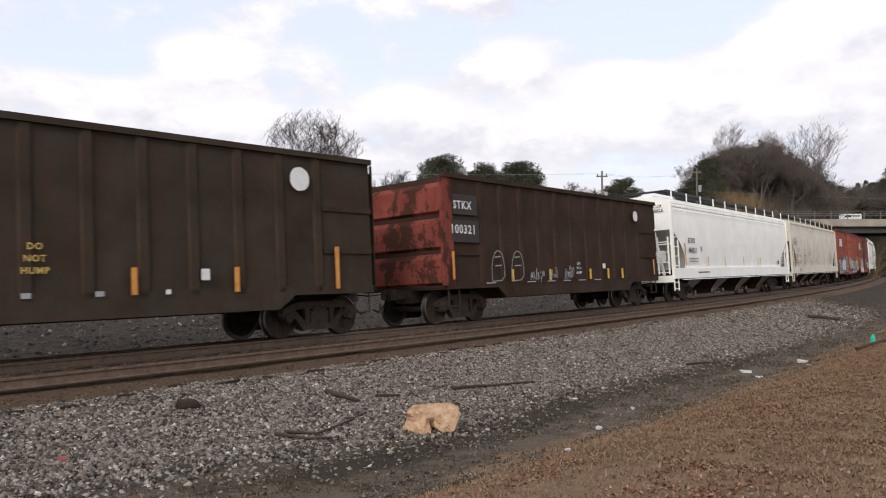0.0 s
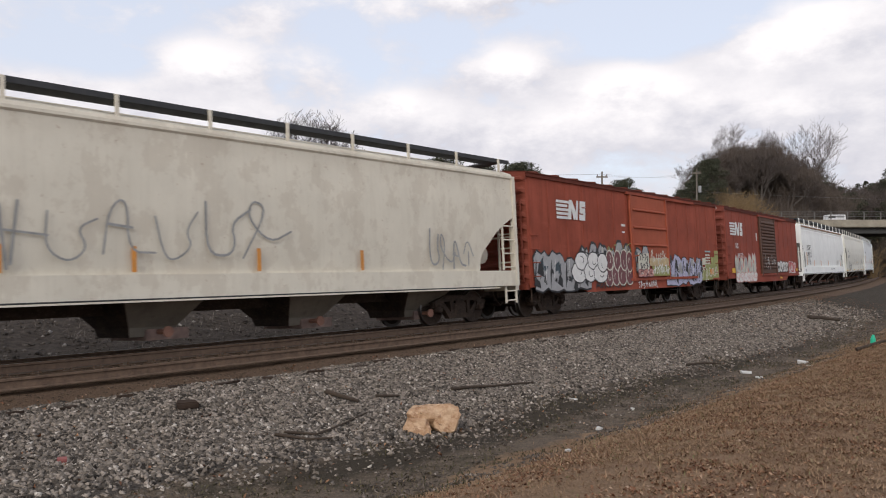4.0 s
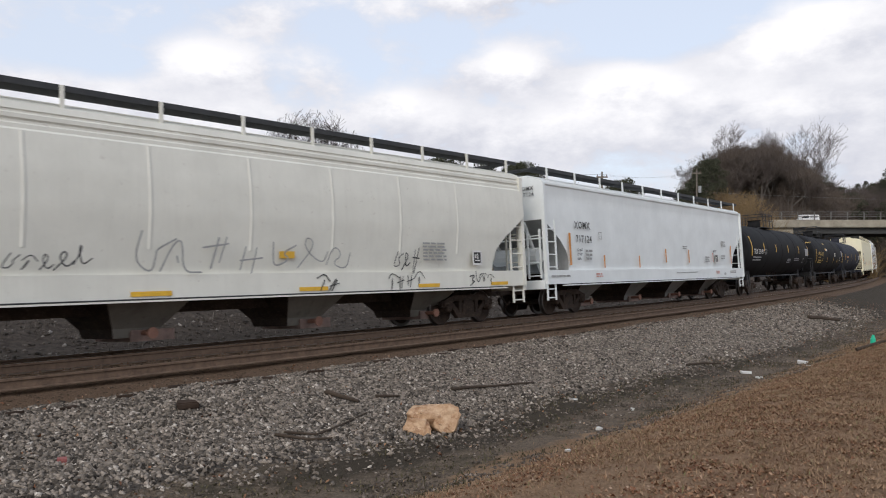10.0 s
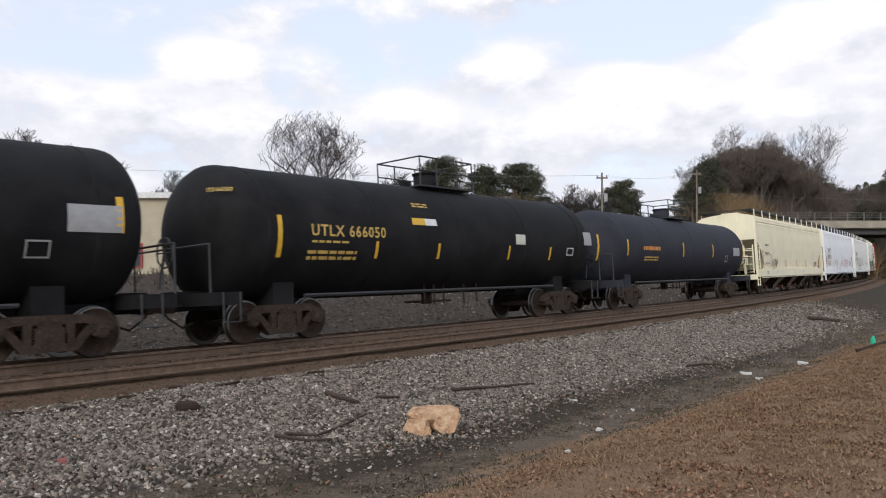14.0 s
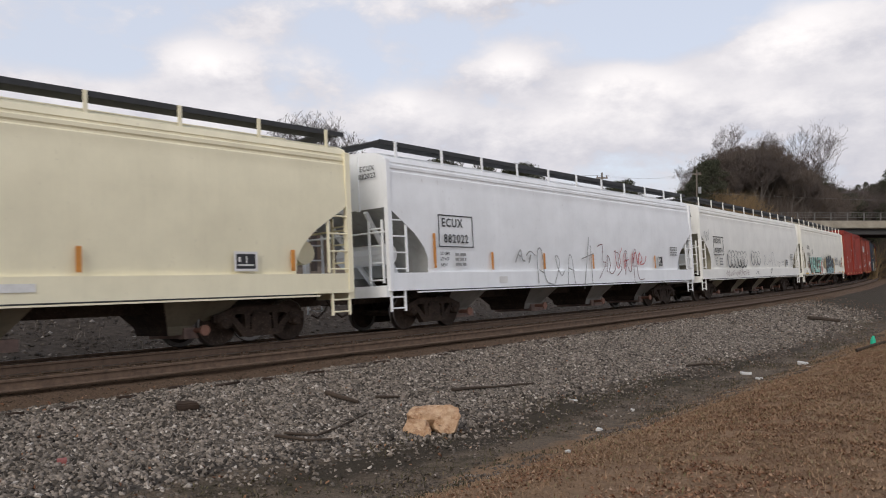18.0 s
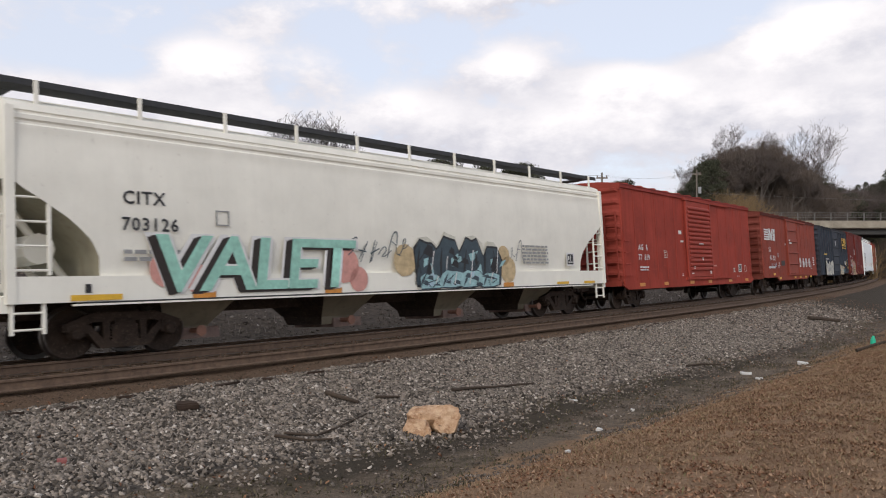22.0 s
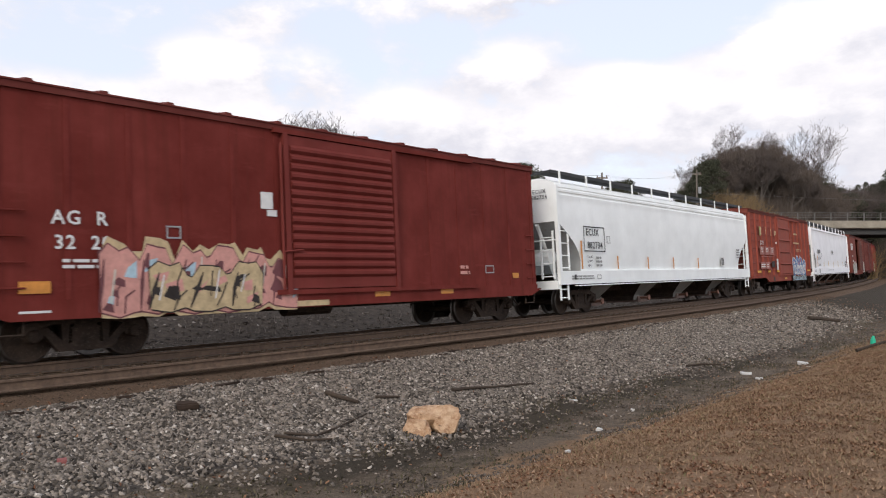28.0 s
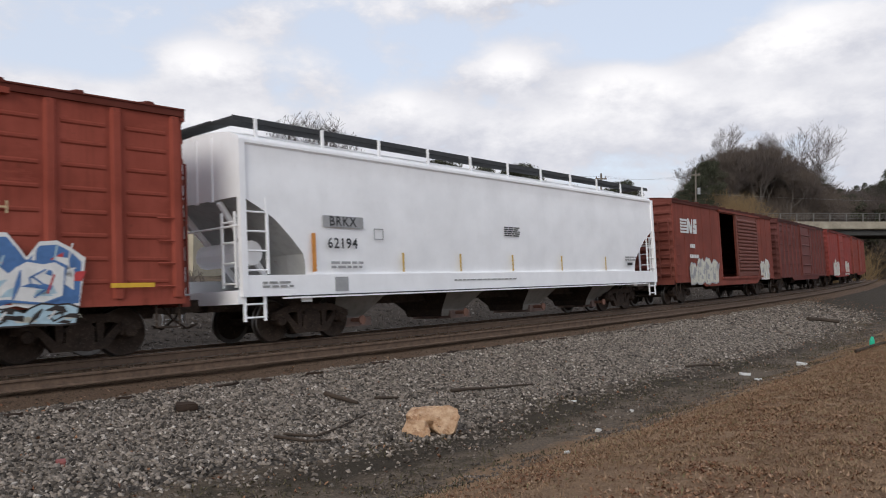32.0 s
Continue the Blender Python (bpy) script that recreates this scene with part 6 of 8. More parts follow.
        part("outlet_gate", boxes((x - 0.15, x + 0.75, -0.72, 0.72, 0.2, 0.42)), plain("dusty outlet steel", (0.26, 0.18, 0.15), 0.85, 0, 0.4, 4), car)
    part("centre_sill", boxes((-half, half, -0.28, 0.28, 0.72, 1.08)), GRIME_SHADE, car)
    add_couplers(car, length)
    for k in (-1, 1):
        add_truck(car, u, k * (half - 2.15))
    CARS.append((car, u, half - 2.15))
    return car


# ---- boxcars ----
def boxcar(u, length, color, label, door, top=4.4, low=0.72, door_style="ribs", door_color=None, posts=0, open_to=None, end_dark=0.7, belly=True, wear=0.35, roof_color=None, ribs=9):
    car = thing("boxcar", label, "boxcar", "cars of the freight train")
    half = length / 2
    tint = "%.3f %.3f %.3f" % color
    body = paint("boxcar paint " + tint, color, rust=(0.09, 0.035, 0.022), wear=min(1.0, wear + 0.15), grime=0.7, streak=0.65, gloss=0.12)
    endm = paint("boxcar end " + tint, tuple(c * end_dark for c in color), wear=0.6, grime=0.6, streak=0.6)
    roofm = paint("boxcar roof " + tint, roof_color or tuple(c * 0.38 for c in color), wear=0.6, grime=0.5, gloss=0.1)
    d0, d1 = door
    y = 1.55
    wall = 0.05
    hatch = (d0, d1) if open_to is None else (d0, open_to[0])
    for name, x0, x1, z0 in (("side_panel", -half, hatch[0], 1.02), ("side_panel", hatch[1], half, 1.02), ("side_panel", hatch[0], hatch[1], top - 0.22)):
        part(name, boxes((x0, x1, -y, -y + wall, z0, top)), body, car)
    part("side_panel", boxes((-half, half, y - wall, y, 1.02, top)), body, car)
    part("floor", boxes((-half + 0.05, half - 0.05, -y + wall, y - wall, 1.0, 1.1)), GRIME_SHADE, car)
    # side sill, deeper between the trucks
    b0, b1 = (-half + 3.6, half - 3.6) if belly else (-half + 0.3, half - 0.3)
    out = [(-half, 1.04), (-half, 0.92), (b0 - 0.55, 0.92), (b0, low), (b1, low), (b1 + 0.55, 0.92), (half, 0.92), (half, 1.04)]
    for k in (-1, 1):
        bm = bmesh.new()
        plate(bm, out, k * y - 0.03, k * y + 0.03)
        bmesh.ops.recalc_face_normals(bm, faces=bm.faces)
        part("side_sill", bm, body, car)
        part("eave_rail", boxes((-half - 0.02, half + 0.02, min(k * y, k * (y + 0.05)), max(k * y, k * (y + 0.05)), top - 0.12, top + 0.02)), roofm, car)
    # corrugated ends
    for k in (-1, 1):
        bm = bmesh.new()
        prof = []
        h = (top - 1.05)
        for i in range(ribs):
            z = 1.05 + h * i / ribs
            dz = h / ribs
            prof += [(0.0, z), (0.015, z + dz * 0.3), (0.1, z + dz * 0.5), (0.1, z + dz * 0.68), (0.015, z + dz * 0.88)]
        prof.append((0.0, top))
        loft(bm, [[(k * (half + dx * (0.15 if abs(yy) > 1.5 else 1.0)), yy, z) for dx, z in prof] for yy in (-1.53, -1.42, 1.42, 1.53)], closed=False)
        bmesh.ops.recalc_face_normals(bm, faces=bm.faces)
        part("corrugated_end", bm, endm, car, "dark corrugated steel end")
        bm = bmesh.new()
        loft(bm, [[(k * (half - 0.02), -1.58, top - 0.2), (k * (half - 0.02), 1.58, top - 0.2), (k * (half - 0.02), 1.58, top), (k * (half - 0.02), 0, top + 0.2), (k * (half - 0.02), -1.58, top)],
                  [(k * (half + 0.06), -1.58, top - 0.2), (k * (half + 0.06), 1.58, top - 0.2), (k * (half + 0.06), 1.58, top), (k * (half + 0.06), 0, top + 0.2), (k * (half + 0.06), -1.58, top)]])
        bmesh.ops.recalc_face_normals(bm, faces=bm.faces)
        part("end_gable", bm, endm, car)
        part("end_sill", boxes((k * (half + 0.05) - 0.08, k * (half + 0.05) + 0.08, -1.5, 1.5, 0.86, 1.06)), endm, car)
        bm = bmesh.new()
        for j in range(6):
            z = 1.3 + j * 0.42
            rod(bm, (k * (half + 0.16), -1.4, z), (k * (half + 0.16), -0.95, z), 0.02, 5)
        for yy in (-1.4, -0.95):
            box(bm, k * (half + 0.14) - 0.02, k * (half + 0.14) + 0.02, yy - 0.025, yy + 0.025, 1.1, 3.6)
        part("end_ladder", bm, endm, car)
        for j in range(4):
            z = 1.25 + j * 0.42
            bm = bmesh.new()
            rod(bm, (k * (half - 0.1), -y - 0.05, z), (k * (half - 0.55), -y - 0.05, z), 0.018, 5)
            part("grab_iron", bm, body, car)
        bm = bmesh.new()
        pipe(bm, [(k * (half - 0.1), -1.5, 0.95), (k * (half - 0.1), -1.5, 0.5), (k * (half - 0.55), -1.5, 0.5), (k * (half - 0.55), -1.5, 0.95)], 0.022)
        part("sill_step", bm, GRIME_SHADE, car)
    bm = bmesh.new()
    sweep_y(bm, [(-1.62, top), (-1.62, top + 0.03), (-0.8, top + 0.15), (0, top + 0.2), (0.8, top + 0.15), (1.62, top + 0.03), (1.62, top)], (-half - 0.05, half + 0.05))
    bmesh.ops.recalc_face_normals(bm, faces=bm.faces)
    part("roof", bm, roofm, car)
    rib = bpy.data.meshes.new("roof_rib")
    bm = bmesh.new()
    loft(bm, [[(x, yy, z + dz) for x, dz in ((-0.1, -0.02), (-0.06, 0.05), (0.06, 0.05), (0.1, -0.02))] for yy, z in ((-1.6, top + 0.03), (-0.8, top + 0.15), (0, top + 0.2), (0.8, top + 0.15), (1.6, top + 0.03))])
    bmesh.ops.recalc_face_normals(bm, faces=bm.faces)
    bm.to_mesh(rib), bm.free()
    rib.materials.append(roofm)
    n = int(length / 1.25)
    for i in range(n):
        put("roof_rib", rib, None, car, m=pose(-half + (i + 0.5) * length / n, 0, 0))
    # side posts or seams
    post = bpy.data.meshes.new("side_post")
    if posts:
        bm = bmesh.new()
        loft(bm, [[(-0.1, -y + 0.005, z), (-0.06, -y - posts, z), (0.06, -y - posts, z), (0.1, -y + 0.005, z)] for z in (1.05, top - 0.14)])
    else:
        bm = boxes((-0.05, 0.05, -y - 0.012, -y + 0.005, 1.05, top - 0.14))
    bmesh.ops.recalc_face_normals(bm, faces=bm.faces)
    bm.to_mesh(post), bm.free()
    post.materials.append(body)
    for a, b in ((-half + 0.15, d0 - 0.2), ((d1 if open_to is None else open_to[1]) + 0.2, half - 0.15)):
        n = max(3, round((b - a) / 1.1))
        for i in range(n + 1):
            put("side_post", post, None, car, m=pose(a + (b - a) * i / n, 0, 0))
    if posts:       # pressed panels between the posts
        bm0 = bpy.data.meshes.new("panel_rib")
        bm = bmesh.new()
        loft(bm, [[(x, -y + 0.003, -0.05), (x, -y - 0.02, -0.02), (x, -y - 0.02, 0.02), (x, -y + 0.003, 0.05)] for x in (-0.38, 0.38)])
        bmesh.ops.recalc_face_normals(bm, faces=bm.faces)
        bm.to_mesh(bm0), bm.free()
        bm0.materials.append(body)
        for a, b in ((-half + 0.15, d0 - 0.2), (d1 + 0.2, half - 0.15)):
            n = max(3, round((b - a) / 1.1))
            for i in range(n):
                for z in (1.35, 1.75, 2.15, 2.55, 2.95, 3.35, 3.75, 4.1):
                    put("panel_rib", bm0, None, car, m=pose(a + (b - a) * (i + 0.5) / n, 0, z))
    # the door and its tracks
    dm = paint("boxcar door " + "%.3f %.3f %.3f" % (door_color or color), door_color or tuple(c * 0.96 for c in color), wear=wear * 1.2, grime=0.45, streak=0.45)
    a, b = (d0, d1) if open_to is None else open_to
    leaf = part("door", boxes((a, b, -y - 0.07, -y - 0.012, 1.12, top - 0.2)), dm, car)
    n, hgt = (15, 0.1) if door_style == "ribs" else (4, 0.06)
    rib = bpy.data.meshes.new("door_rib")
    bm = bmesh.new()
    loft(bm, [[(x, -y - 0.065, -hgt), (x, -y - 0.13, -hgt * 0.3), (x, -y - 0.13, hgt * 0.3), (x, -y - 0.065, hgt)] for x in (a + 0.12, b - 0.12)])
    bmesh.ops.recalc_face_normals(bm, faces=bm.faces)
    bm.to_mesh(rib), bm.free()
    rib.materials.append(dm)
    for i in range(n):
        put("door_rib", rib, None, leaf, m=pose(0, 0, 1.35 + (top - 1.75) * (i + 0.5) / n))
    for x in (a, b):
        part("door_post", boxes((x - 0.06, x + 0.06, -y - 0.11, -y - 0.01, 1.0, top - 0.16)), dm, leaf)
    bm = bmesh.new()
    rod(bm, (a - 0.14, -y - 0.1, 1.1), (a - 0.14, -y - 0.1, top - 0.4), 0.03, 6)
    rod(bm, (a - 0.14, -y - 0.12, 1.9), (a + 0.35, -y - 0.14, 1.95), 0.025, 6)
    part("lock_bar", bm, dm, leaf)
    for z0, z1 in ((1.0, 1.1), (top - 0.18, top - 0.08)):
        part("door_track", boxes((d0 - 0.3, d1 + (d1 - d0) * (0.95 if open_to is None else 1.5), -y - 0.1, -y - 0.005, z0, z1)), body, car)
    part("centre_sill", boxes((-half, half, -0.3, 0.3, 0.66, 1.0)), GRIME_SHADE, car)
    bm = bmesh.new()
    rod(bm, (-1.2, -0.6, 0.72), (0.1, -0.6, 0.72), 0.2, 10)
    part("air_reservoir", bm, GRIME_SHADE, car)
    bm = bmesh.new()
    rod(bm, (half + 0.2, 0.6, 2.4), (half + 0.26, 0.6, 2.4), 0.28, 14)
    part("brake_wheel", bm, endm, car)
    add_couplers(car, length)
    for k in (-1, 1):
        add_truck(car, u, k * (half - 1.75))
    CARS.append((car, u, half - 1.75))
    return car


# ---- tank cars ----
def tank(u, length, color, label, radius=1.5, mid=2.62, manway=0.0, rail_z=0.75, head=None):
    car = thing("tank_car", label, "tank car", "cars of the freight train")
    half = length / 2
    body = paint("tank paint " + "%.3f %.3f %.3f" % color, color, rust=(0.05, 0.04, 0.035), wear=0.25, grime=0.3, rough=0.5, streak=0.3, gloss=0.1)
    bm = bmesh.new()
    prof = [(half, 0.02)]
    for i in range(1, 8):
        a = i / 7 * math.pi / 2
        prof.append((half - 0.75 + 0.75 * math.cos(a), radius * math.sin(a)))
    xs = [(x, r) for x, r in prof] + [(k * half * 0.5, radius) for k in (1, -1)] + [(-x, r) for x, r in prof[::-1]]
    n = 36
    loft(bm, [[(x, r * math.cos(2 * math.pi * i / n), mid + r * math.sin(2 * math.pi * i / n)) for i in range(n)] for x, r in xs])
    bmesh.ops.recalc_face_normals(bm, faces=bm.faces)
    part("tank_shell", bm, body, car, "", True).data.set_sharp_from_angle(angle=radians(40))
    if head:        # lettering that follows the domed end
        me = text_mesh(head[0], 0.095, 1.1)
        for v in me.vertices:
            yy, zz = -0.72 - v.co.x, mid + 0.8 + v.co.y
            v.co = (-(half - 0.75) - 0.75 * math.sqrt(max(0.02, 1 - (yy * yy + (zz - mid) ** 2) / radius ** 2)) - 0.012, yy, zz)
        put("lettering", me, INK[head[1]], car, f"{INK[head[1]].name} reading {head[0]}")
    seam = bpy.data.meshes.new("weld_band")
    bm = bmesh.new()
    loft(bm, [[(x, (radius + e) * math.cos(2 * math.pi * i / n), mid + (radius + e) * math.sin(2 * math.pi * i / n)) for i in range(n)] for x, e in ((-0.05, -0.004), (-0.04, 0.01), (0.04, 0.01), (0.05, -0.004))], caps=False)
    bm.to_mesh(seam), bm.free()
    seam.materials.append(body)
    for i in range(5):
        put("weld_band", seam, None, car, m=pose(-half + 1.2 + i * (length - 2.4) / 4, 0, 0))
    bm = bmesh.new()
    rod(bm, (manway, 0, mid + radius - 0.1), (manway, 0, mid + radius + 0.42), 0.36, 18)
    rod(bm, (manway, 0, mid + radius + 0.42), (manway, 0, mid + radius + 0.47), 0.4, 18)
    part("manway", bm, body, car, "", True)
    bm = bmesh.new()
    for dx in (-0.9, -0.65, 0.8):
        rod(bm, (manway + dx, 0.1, mid + radius - 0.1), (manway + dx, 0.1, mid + radius + 0.2), 0.09, 8)
    part("valves", bm, body, car)
    top = mid + radius
    part("platform", boxes((manway - 1.15, manway + 1.15, -0.8, -0.42, top - 0.06, top - 0.02), (manway - 1.15, manway + 1.15, 0.42, 0.8, top - 0.06, top - 0.02)), DARK, car)
    for k in (-1, 1):
        bm = bmesh.new()
        yy = k * 0.8
        pipe(bm, [(manway - 1.15, yy, top - 0.06), (manway - 1.15, yy, top + rail_z), (manway + 1.15, yy, top + rail_z), (manway + 1.15, yy, top - 0.06)], 0.025)
        pipe(bm, [(manway - 1.15, yy, top + rail_z * 0.5), (manway + 1.15, yy, top + rail_z * 0.5)], 0.02)
        for dx in (-0.45, 0.45):
            rod(bm, (manway + dx, yy, top - 0.06), (manway + dx, yy, top + rail_z), 0.022)
        pipe(bm, [(manway + k * 1.15, -0.8, top + rail_z), (manway + k * 1.15, 0.8, top + rail_z)], 0.022)
        part("safety_railing", bm, DARK, car, "thin dark pipe railing round the manway")
        bm = bmesh.new()
        x = manway + 0.1
        for xx in (x, x + 0.45):
            pipe(bm, [(xx, k * 1.1, top - 0.05), (xx, k * 1.62, mid + 0.3), (xx, k * 1.62, 0.85)], 0.025)
        for i in range(9):
            rod(bm, (x, k * 1.63, 0.95 + i * 0.24), (x + 0.45, k * 1.63, 0.95 + i * 0.24), 0.018)
        if k > 0:
            part("side_ladder", bm, DARK, car)
        else:
            bm.free()
        xb = k * (half - 1.9)
        part("saddle", boxes((xb - 0.28, xb + 0.28, -1.0, 1.0, 0.78, 1.3)), body, car)
        part("stub_sill", boxes((min(k * (half - 3.4), k * (half + 0.25)), max(k * (half - 3.4), k * (half + 0.25)), -0.3, 0.3, 0.75, 1.16)), body, car)
        part("end_platform", boxes((min(k * (half - 0.5), k * (half + 0.25)), max(k * (half - 0.5), k * (half + 0.25)), -1.45, 1.45, 0.84, 1.1)), body, car)
        bm = bmesh.new()
        pipe(bm, [(k * (half + 0.22), -1.42, 1.1), (k * (half + 0.22), -1.42, 2.05), (k * (half + 0.22), 1.42, 2.05), (k * (half + 0.22), 1.42, 1.1)], 0.025)
        part("end_handrail", bm, DARK, car)
        bm = bmesh.new()
        pipe(bm, [(k * (half - 0.45), -1.45, 1.1), (k * (half - 0.45), -1.45, 0.5), (k * (half - 0.05), -1.45, 0.5), (k * (half - 0.05), -1.45, 1.1)], 0.022)
        part("sill_step", bm, DARK, car)
    for yy in (-1.1, 1.1):
        bm = bmesh.new()
        pipe(bm, [(-half + 2.4, yy, 0.98), (half - 2.4, yy, 0.98)], 0.045)
        part("side_rail", bm, DARK, car)
    bm = bmesh.new()
    rod(bm, (manway - 0.2, 0, 0.62), (manway - 0.2, 0, 1.2), 0.16, 10)
    box(bm, manway - 0.6, manway + 0.3, -0.5, 0.5, 0.66, 0.72)
    part("bottom_outlet", bm, GRIME_SHADE, car)
    for dx in (-1.2, -0.8, -0.4, 0.5, 1.1):
        bm = bmesh.new()
        rod(bm, (manway + dx, -0.8, 0.62), (manway + dx, -0.8, 1.25), 0.025)
        part("hanger_rod", bm, GRIME_SHADE, car)
    bm = bmesh.new()
    pts = [(half + 0.3, -0.9 + 0.3 * math.cos(a * 0.5236), 1.9 + 0.3 * math.sin(a * 0.5236)) for a in range(13)]
    pipe(bm, pts, 0.02)
    for a in range(0, 12, 2):
        rod(bm, (half + 0.3, -0.9, 1.9), pts[a], 0.014, 4)
    rod(bm, (half + 0.3, -0.9, 1.9), (half + 0.18, -0.9, 1.2), 0.03)
    part("brake_wheel", bm, DARK, car, "spoked brake wheel on a stand")
    add_couplers(car, length + 0.5)
    for k in (-1, 1):
        add_truck(car, u, k * (half - 1.9))
    CARS.append((car, u, half - 1.9))
    return car


# ---- high-sided gondolas ----
def gondola(u, length, color, label, end_color=None, top=3.98, pitch=1.05):
    car = thing("gondola", label, "gondola car", "cars of the freight train")
    half = length / 2
    body = paint("gondola paint " + "%.3f %.3f %.3f" % color, color, rust=(0.085, 0.042, 0.024), wear=0.7, grime=0.6, rough=0.75, streak=0.75, gloss=0.1, chips=0.25)
    endm = paint("gondola end", end_color, rust=(0.055, 0.03, 0.02), wear=0.95, grime=0.8, rough=0.7, streak=0.6, gloss=0.1, chips=0.85) if end_color else body
    y = 1.5
    for k in (-1, 1):
        part("side_sheet", boxes((-half, half, k * y - 0.03, k * y + 0.03, 1.0, top)), body, car)
        part("top_chord", boxes((-half - 0.03, half + 0.03, k * 1.53 - 0.09, k * 1.53 + 0.09, top - 0.02, top + 0.1)), body, car)
        bm = bmesh.new()
        plate(bm, [(-half, 1.12), (-half, 0.95), (-half + 2.3, 0.95), (-half + 2.7, 0.66), (half - 2.7, 0.66), (half - 2.3, 0.95), (half, 0.95), (half, 1.12)], k * 1.53 - 0.05, k * 1.53 + 0.05)
        bmesh.ops.recalc_face_normals(bm, faces=bm.faces)
        part("side_sill", bm, body, car)
    post = bpy.data.meshes.new("side_post")
    bm = bmesh.new()
    loft(bm, [[(-0.13, -y - 0.02, z), (-0.08, -y - 0.08, z), (0.08, -y - 0.08, z), (0.13, -y - 0.02, z)] for z in (1.02, top - 0.03)])
    bmesh.ops.recalc_face_normals(bm, faces=bm.faces)
    bm.to_mesh(post), bm.free()
    post.materials.append(body)
    n = round((length - 3.2) / pitch)
    for i in range(n + 1):
        x = -half + 1.6 + (length - 3.2) * i / n
        put("side_post", post, None, car, m=pose(x, 0, 0))
        put("side_post", post, None, car, m=pose(x, 0, 0, 0, 0, 180))
    # flat panels with cross ribs near the ends
    rib = bpy.data.meshes.new("panel_rib")
    bm = boxes((-0.72, 0.72, -y - 0.07, -y - 0.02, -0.05, 0.05))
    bm.to_mesh(rib), bm.free()
    rib.materials.append(body)
    for k in (-1, 1):
        for z in (1.9, 2.85):
            put("panel_rib", rib, None, car, m=pose(k * (half - 0.75), 0, z))
        bm = bmesh.new()
        prof = []
        for z in (1.05, 2.0, 2.95):
            prof += [(0.02, z), (0.14, z + 0.08), (0.14, z + 0.72), (0.02, z + 0.86)]
        prof.append((0.02, top))
        loft(bm, [[(k * (half + dx), yy, z) for dx, z in prof] for yy in (-1.5, 1.5)], closed=False)
        bmesh.ops.recalc_face_normals(bm, faces=bm.faces)
        part("end_sheet", bm, endm if k < 0 else body, car, "rust-red stepped end panels" if end_color and k < 0 else "")
        part("inner_end", boxes((k * half - 0.03, k * half + 0.03, -1.5, 1.5, 1.0, top)), body, car)
        if end_color and k < 0:
            part("corner_sheet", boxes((min(k * (half + 0.15), k * (half - 0.3)), max(k * (half + 0.15), k * (half - 0.3)), -1.58, -1.5, 1.05, top)), endm, car)
        bm = bmesh.new()
        for j in range(7):
            z = 1.2 + j * 0.4
            rod(bm, (k * (half + 0.2), -1.4, z), (k * (half + 0.2), -0.95, z), 0.02, 5)
        for yy in (-1.4, -0.95):
            box(bm, k * (half + 0.2) - 0.02, k * (half + 0.2) + 0.02, yy - 0.025, yy + 0.025, 1.0, top)
        if k > 0:
            part("end_ladder", bm, body, car)
        else:
            bm.free()
        bm = bmesh.new()
        pipe(bm, [(k * (half - 0.1), -1.5, 0.95), (k * (half - 0.1), -1.5, 0.5), (k * (half - 0.55), -1.5, 0.5), (k * (half - 0.55), -1.5, 0.95)], 0.022)
        part("sill_step", bm, GRIME_SHADE, car)
    part("floor", boxes((-half, half, -1.47, 1.47, 0.95, 1.05)), body, car)
    part("centre_sill", boxes((-half, half, -0.3, 0.3, 0.62, 0.95)), GRIME_SHADE, car)
    add_couplers(car, length)
    for k in (-1, 1):
        add_truck(car, u, k * (half - 1.25))
    CARS.append((car, u, half - 1.25))
    return car
# ---- the train, from its foremost car in view to its last ----
CARS = []
RED = (0.32, 0.072, 0.04)
SIDE, WALL, SHELL = -1.575, -1.555, -1.51


def nudge(car, dx):
    """Move a car's lettering along its side."""
    for ob in car.children:
        if ob.name.split(".")[0] in ("lettering", "marking", "emblem") or ob.name.startswith(("stencil", "graffiti")):
            ob.matrix_basis = Matrix.Translation((dx, 0, 0)) @ ob.matrix_basis


def rows_of(xs, z0, z1, w, ink):
    return [("rect", x - w / 2, x + w / 2, z0, z1, ink) for x in xs]


c = gondola(-212.4, 16.4, (0.042, 0.031, 0.02), "dark rust-brown high-sided gondola with ribbed sides")
decals(c, -1.64, [("disc", 6.07, 3.45, 0.27, "white")] + rows_of((7.05, 4.43, 2.3), 1.06, 1.55, 0.11, "orange") + [("rect", 6.99, 7.11, 1.55, 2.0, "orange"), ("rect", 3.64, 3.82, 1.3, 1.52, "white"),
       ("text", "DO", 0.62, 1.9, 0.11, "gold"), ("text", "NOT", 0.62, 1.7, 0.11, "gold"), ("text", "HUMP", 0.62, 1.5, 0.11, "gold"), ("rect", 2.9, 3.0, 1.05, 1.14, "white"), ("rect", 1.6, 1.75, 1.05, 1.14, "silver"), ("rect", 0.4, 0.55, 1.05, 1.14, "silver")])
c = gondola(-194.8, 13.3, (0.042, 0.025, 0.016), "rust-brown gondola with red stepped ends and white lettering", (0.24, 0.055, 0.038), 3.95, 1.0)
decals(c, -1.6, [("rect", -6.35, -5.25, 2.95, 3.5, "brown"), ("rect", -6.4, -5.2, 2.2, 2.8, "brown"), ("text", "STKX", -5.92, 3.2, 0.22, "white"), ("text", "100321", -5.92, 2.54, 0.24, "white"), ("text", "DO", 0.29, 1.62, 0.09, "white"), ("text", "NOT", 0.29, 1.47, 0.09, "white"), ("text", "HUMP", 0.29, 1.32, 0.09, "white")])
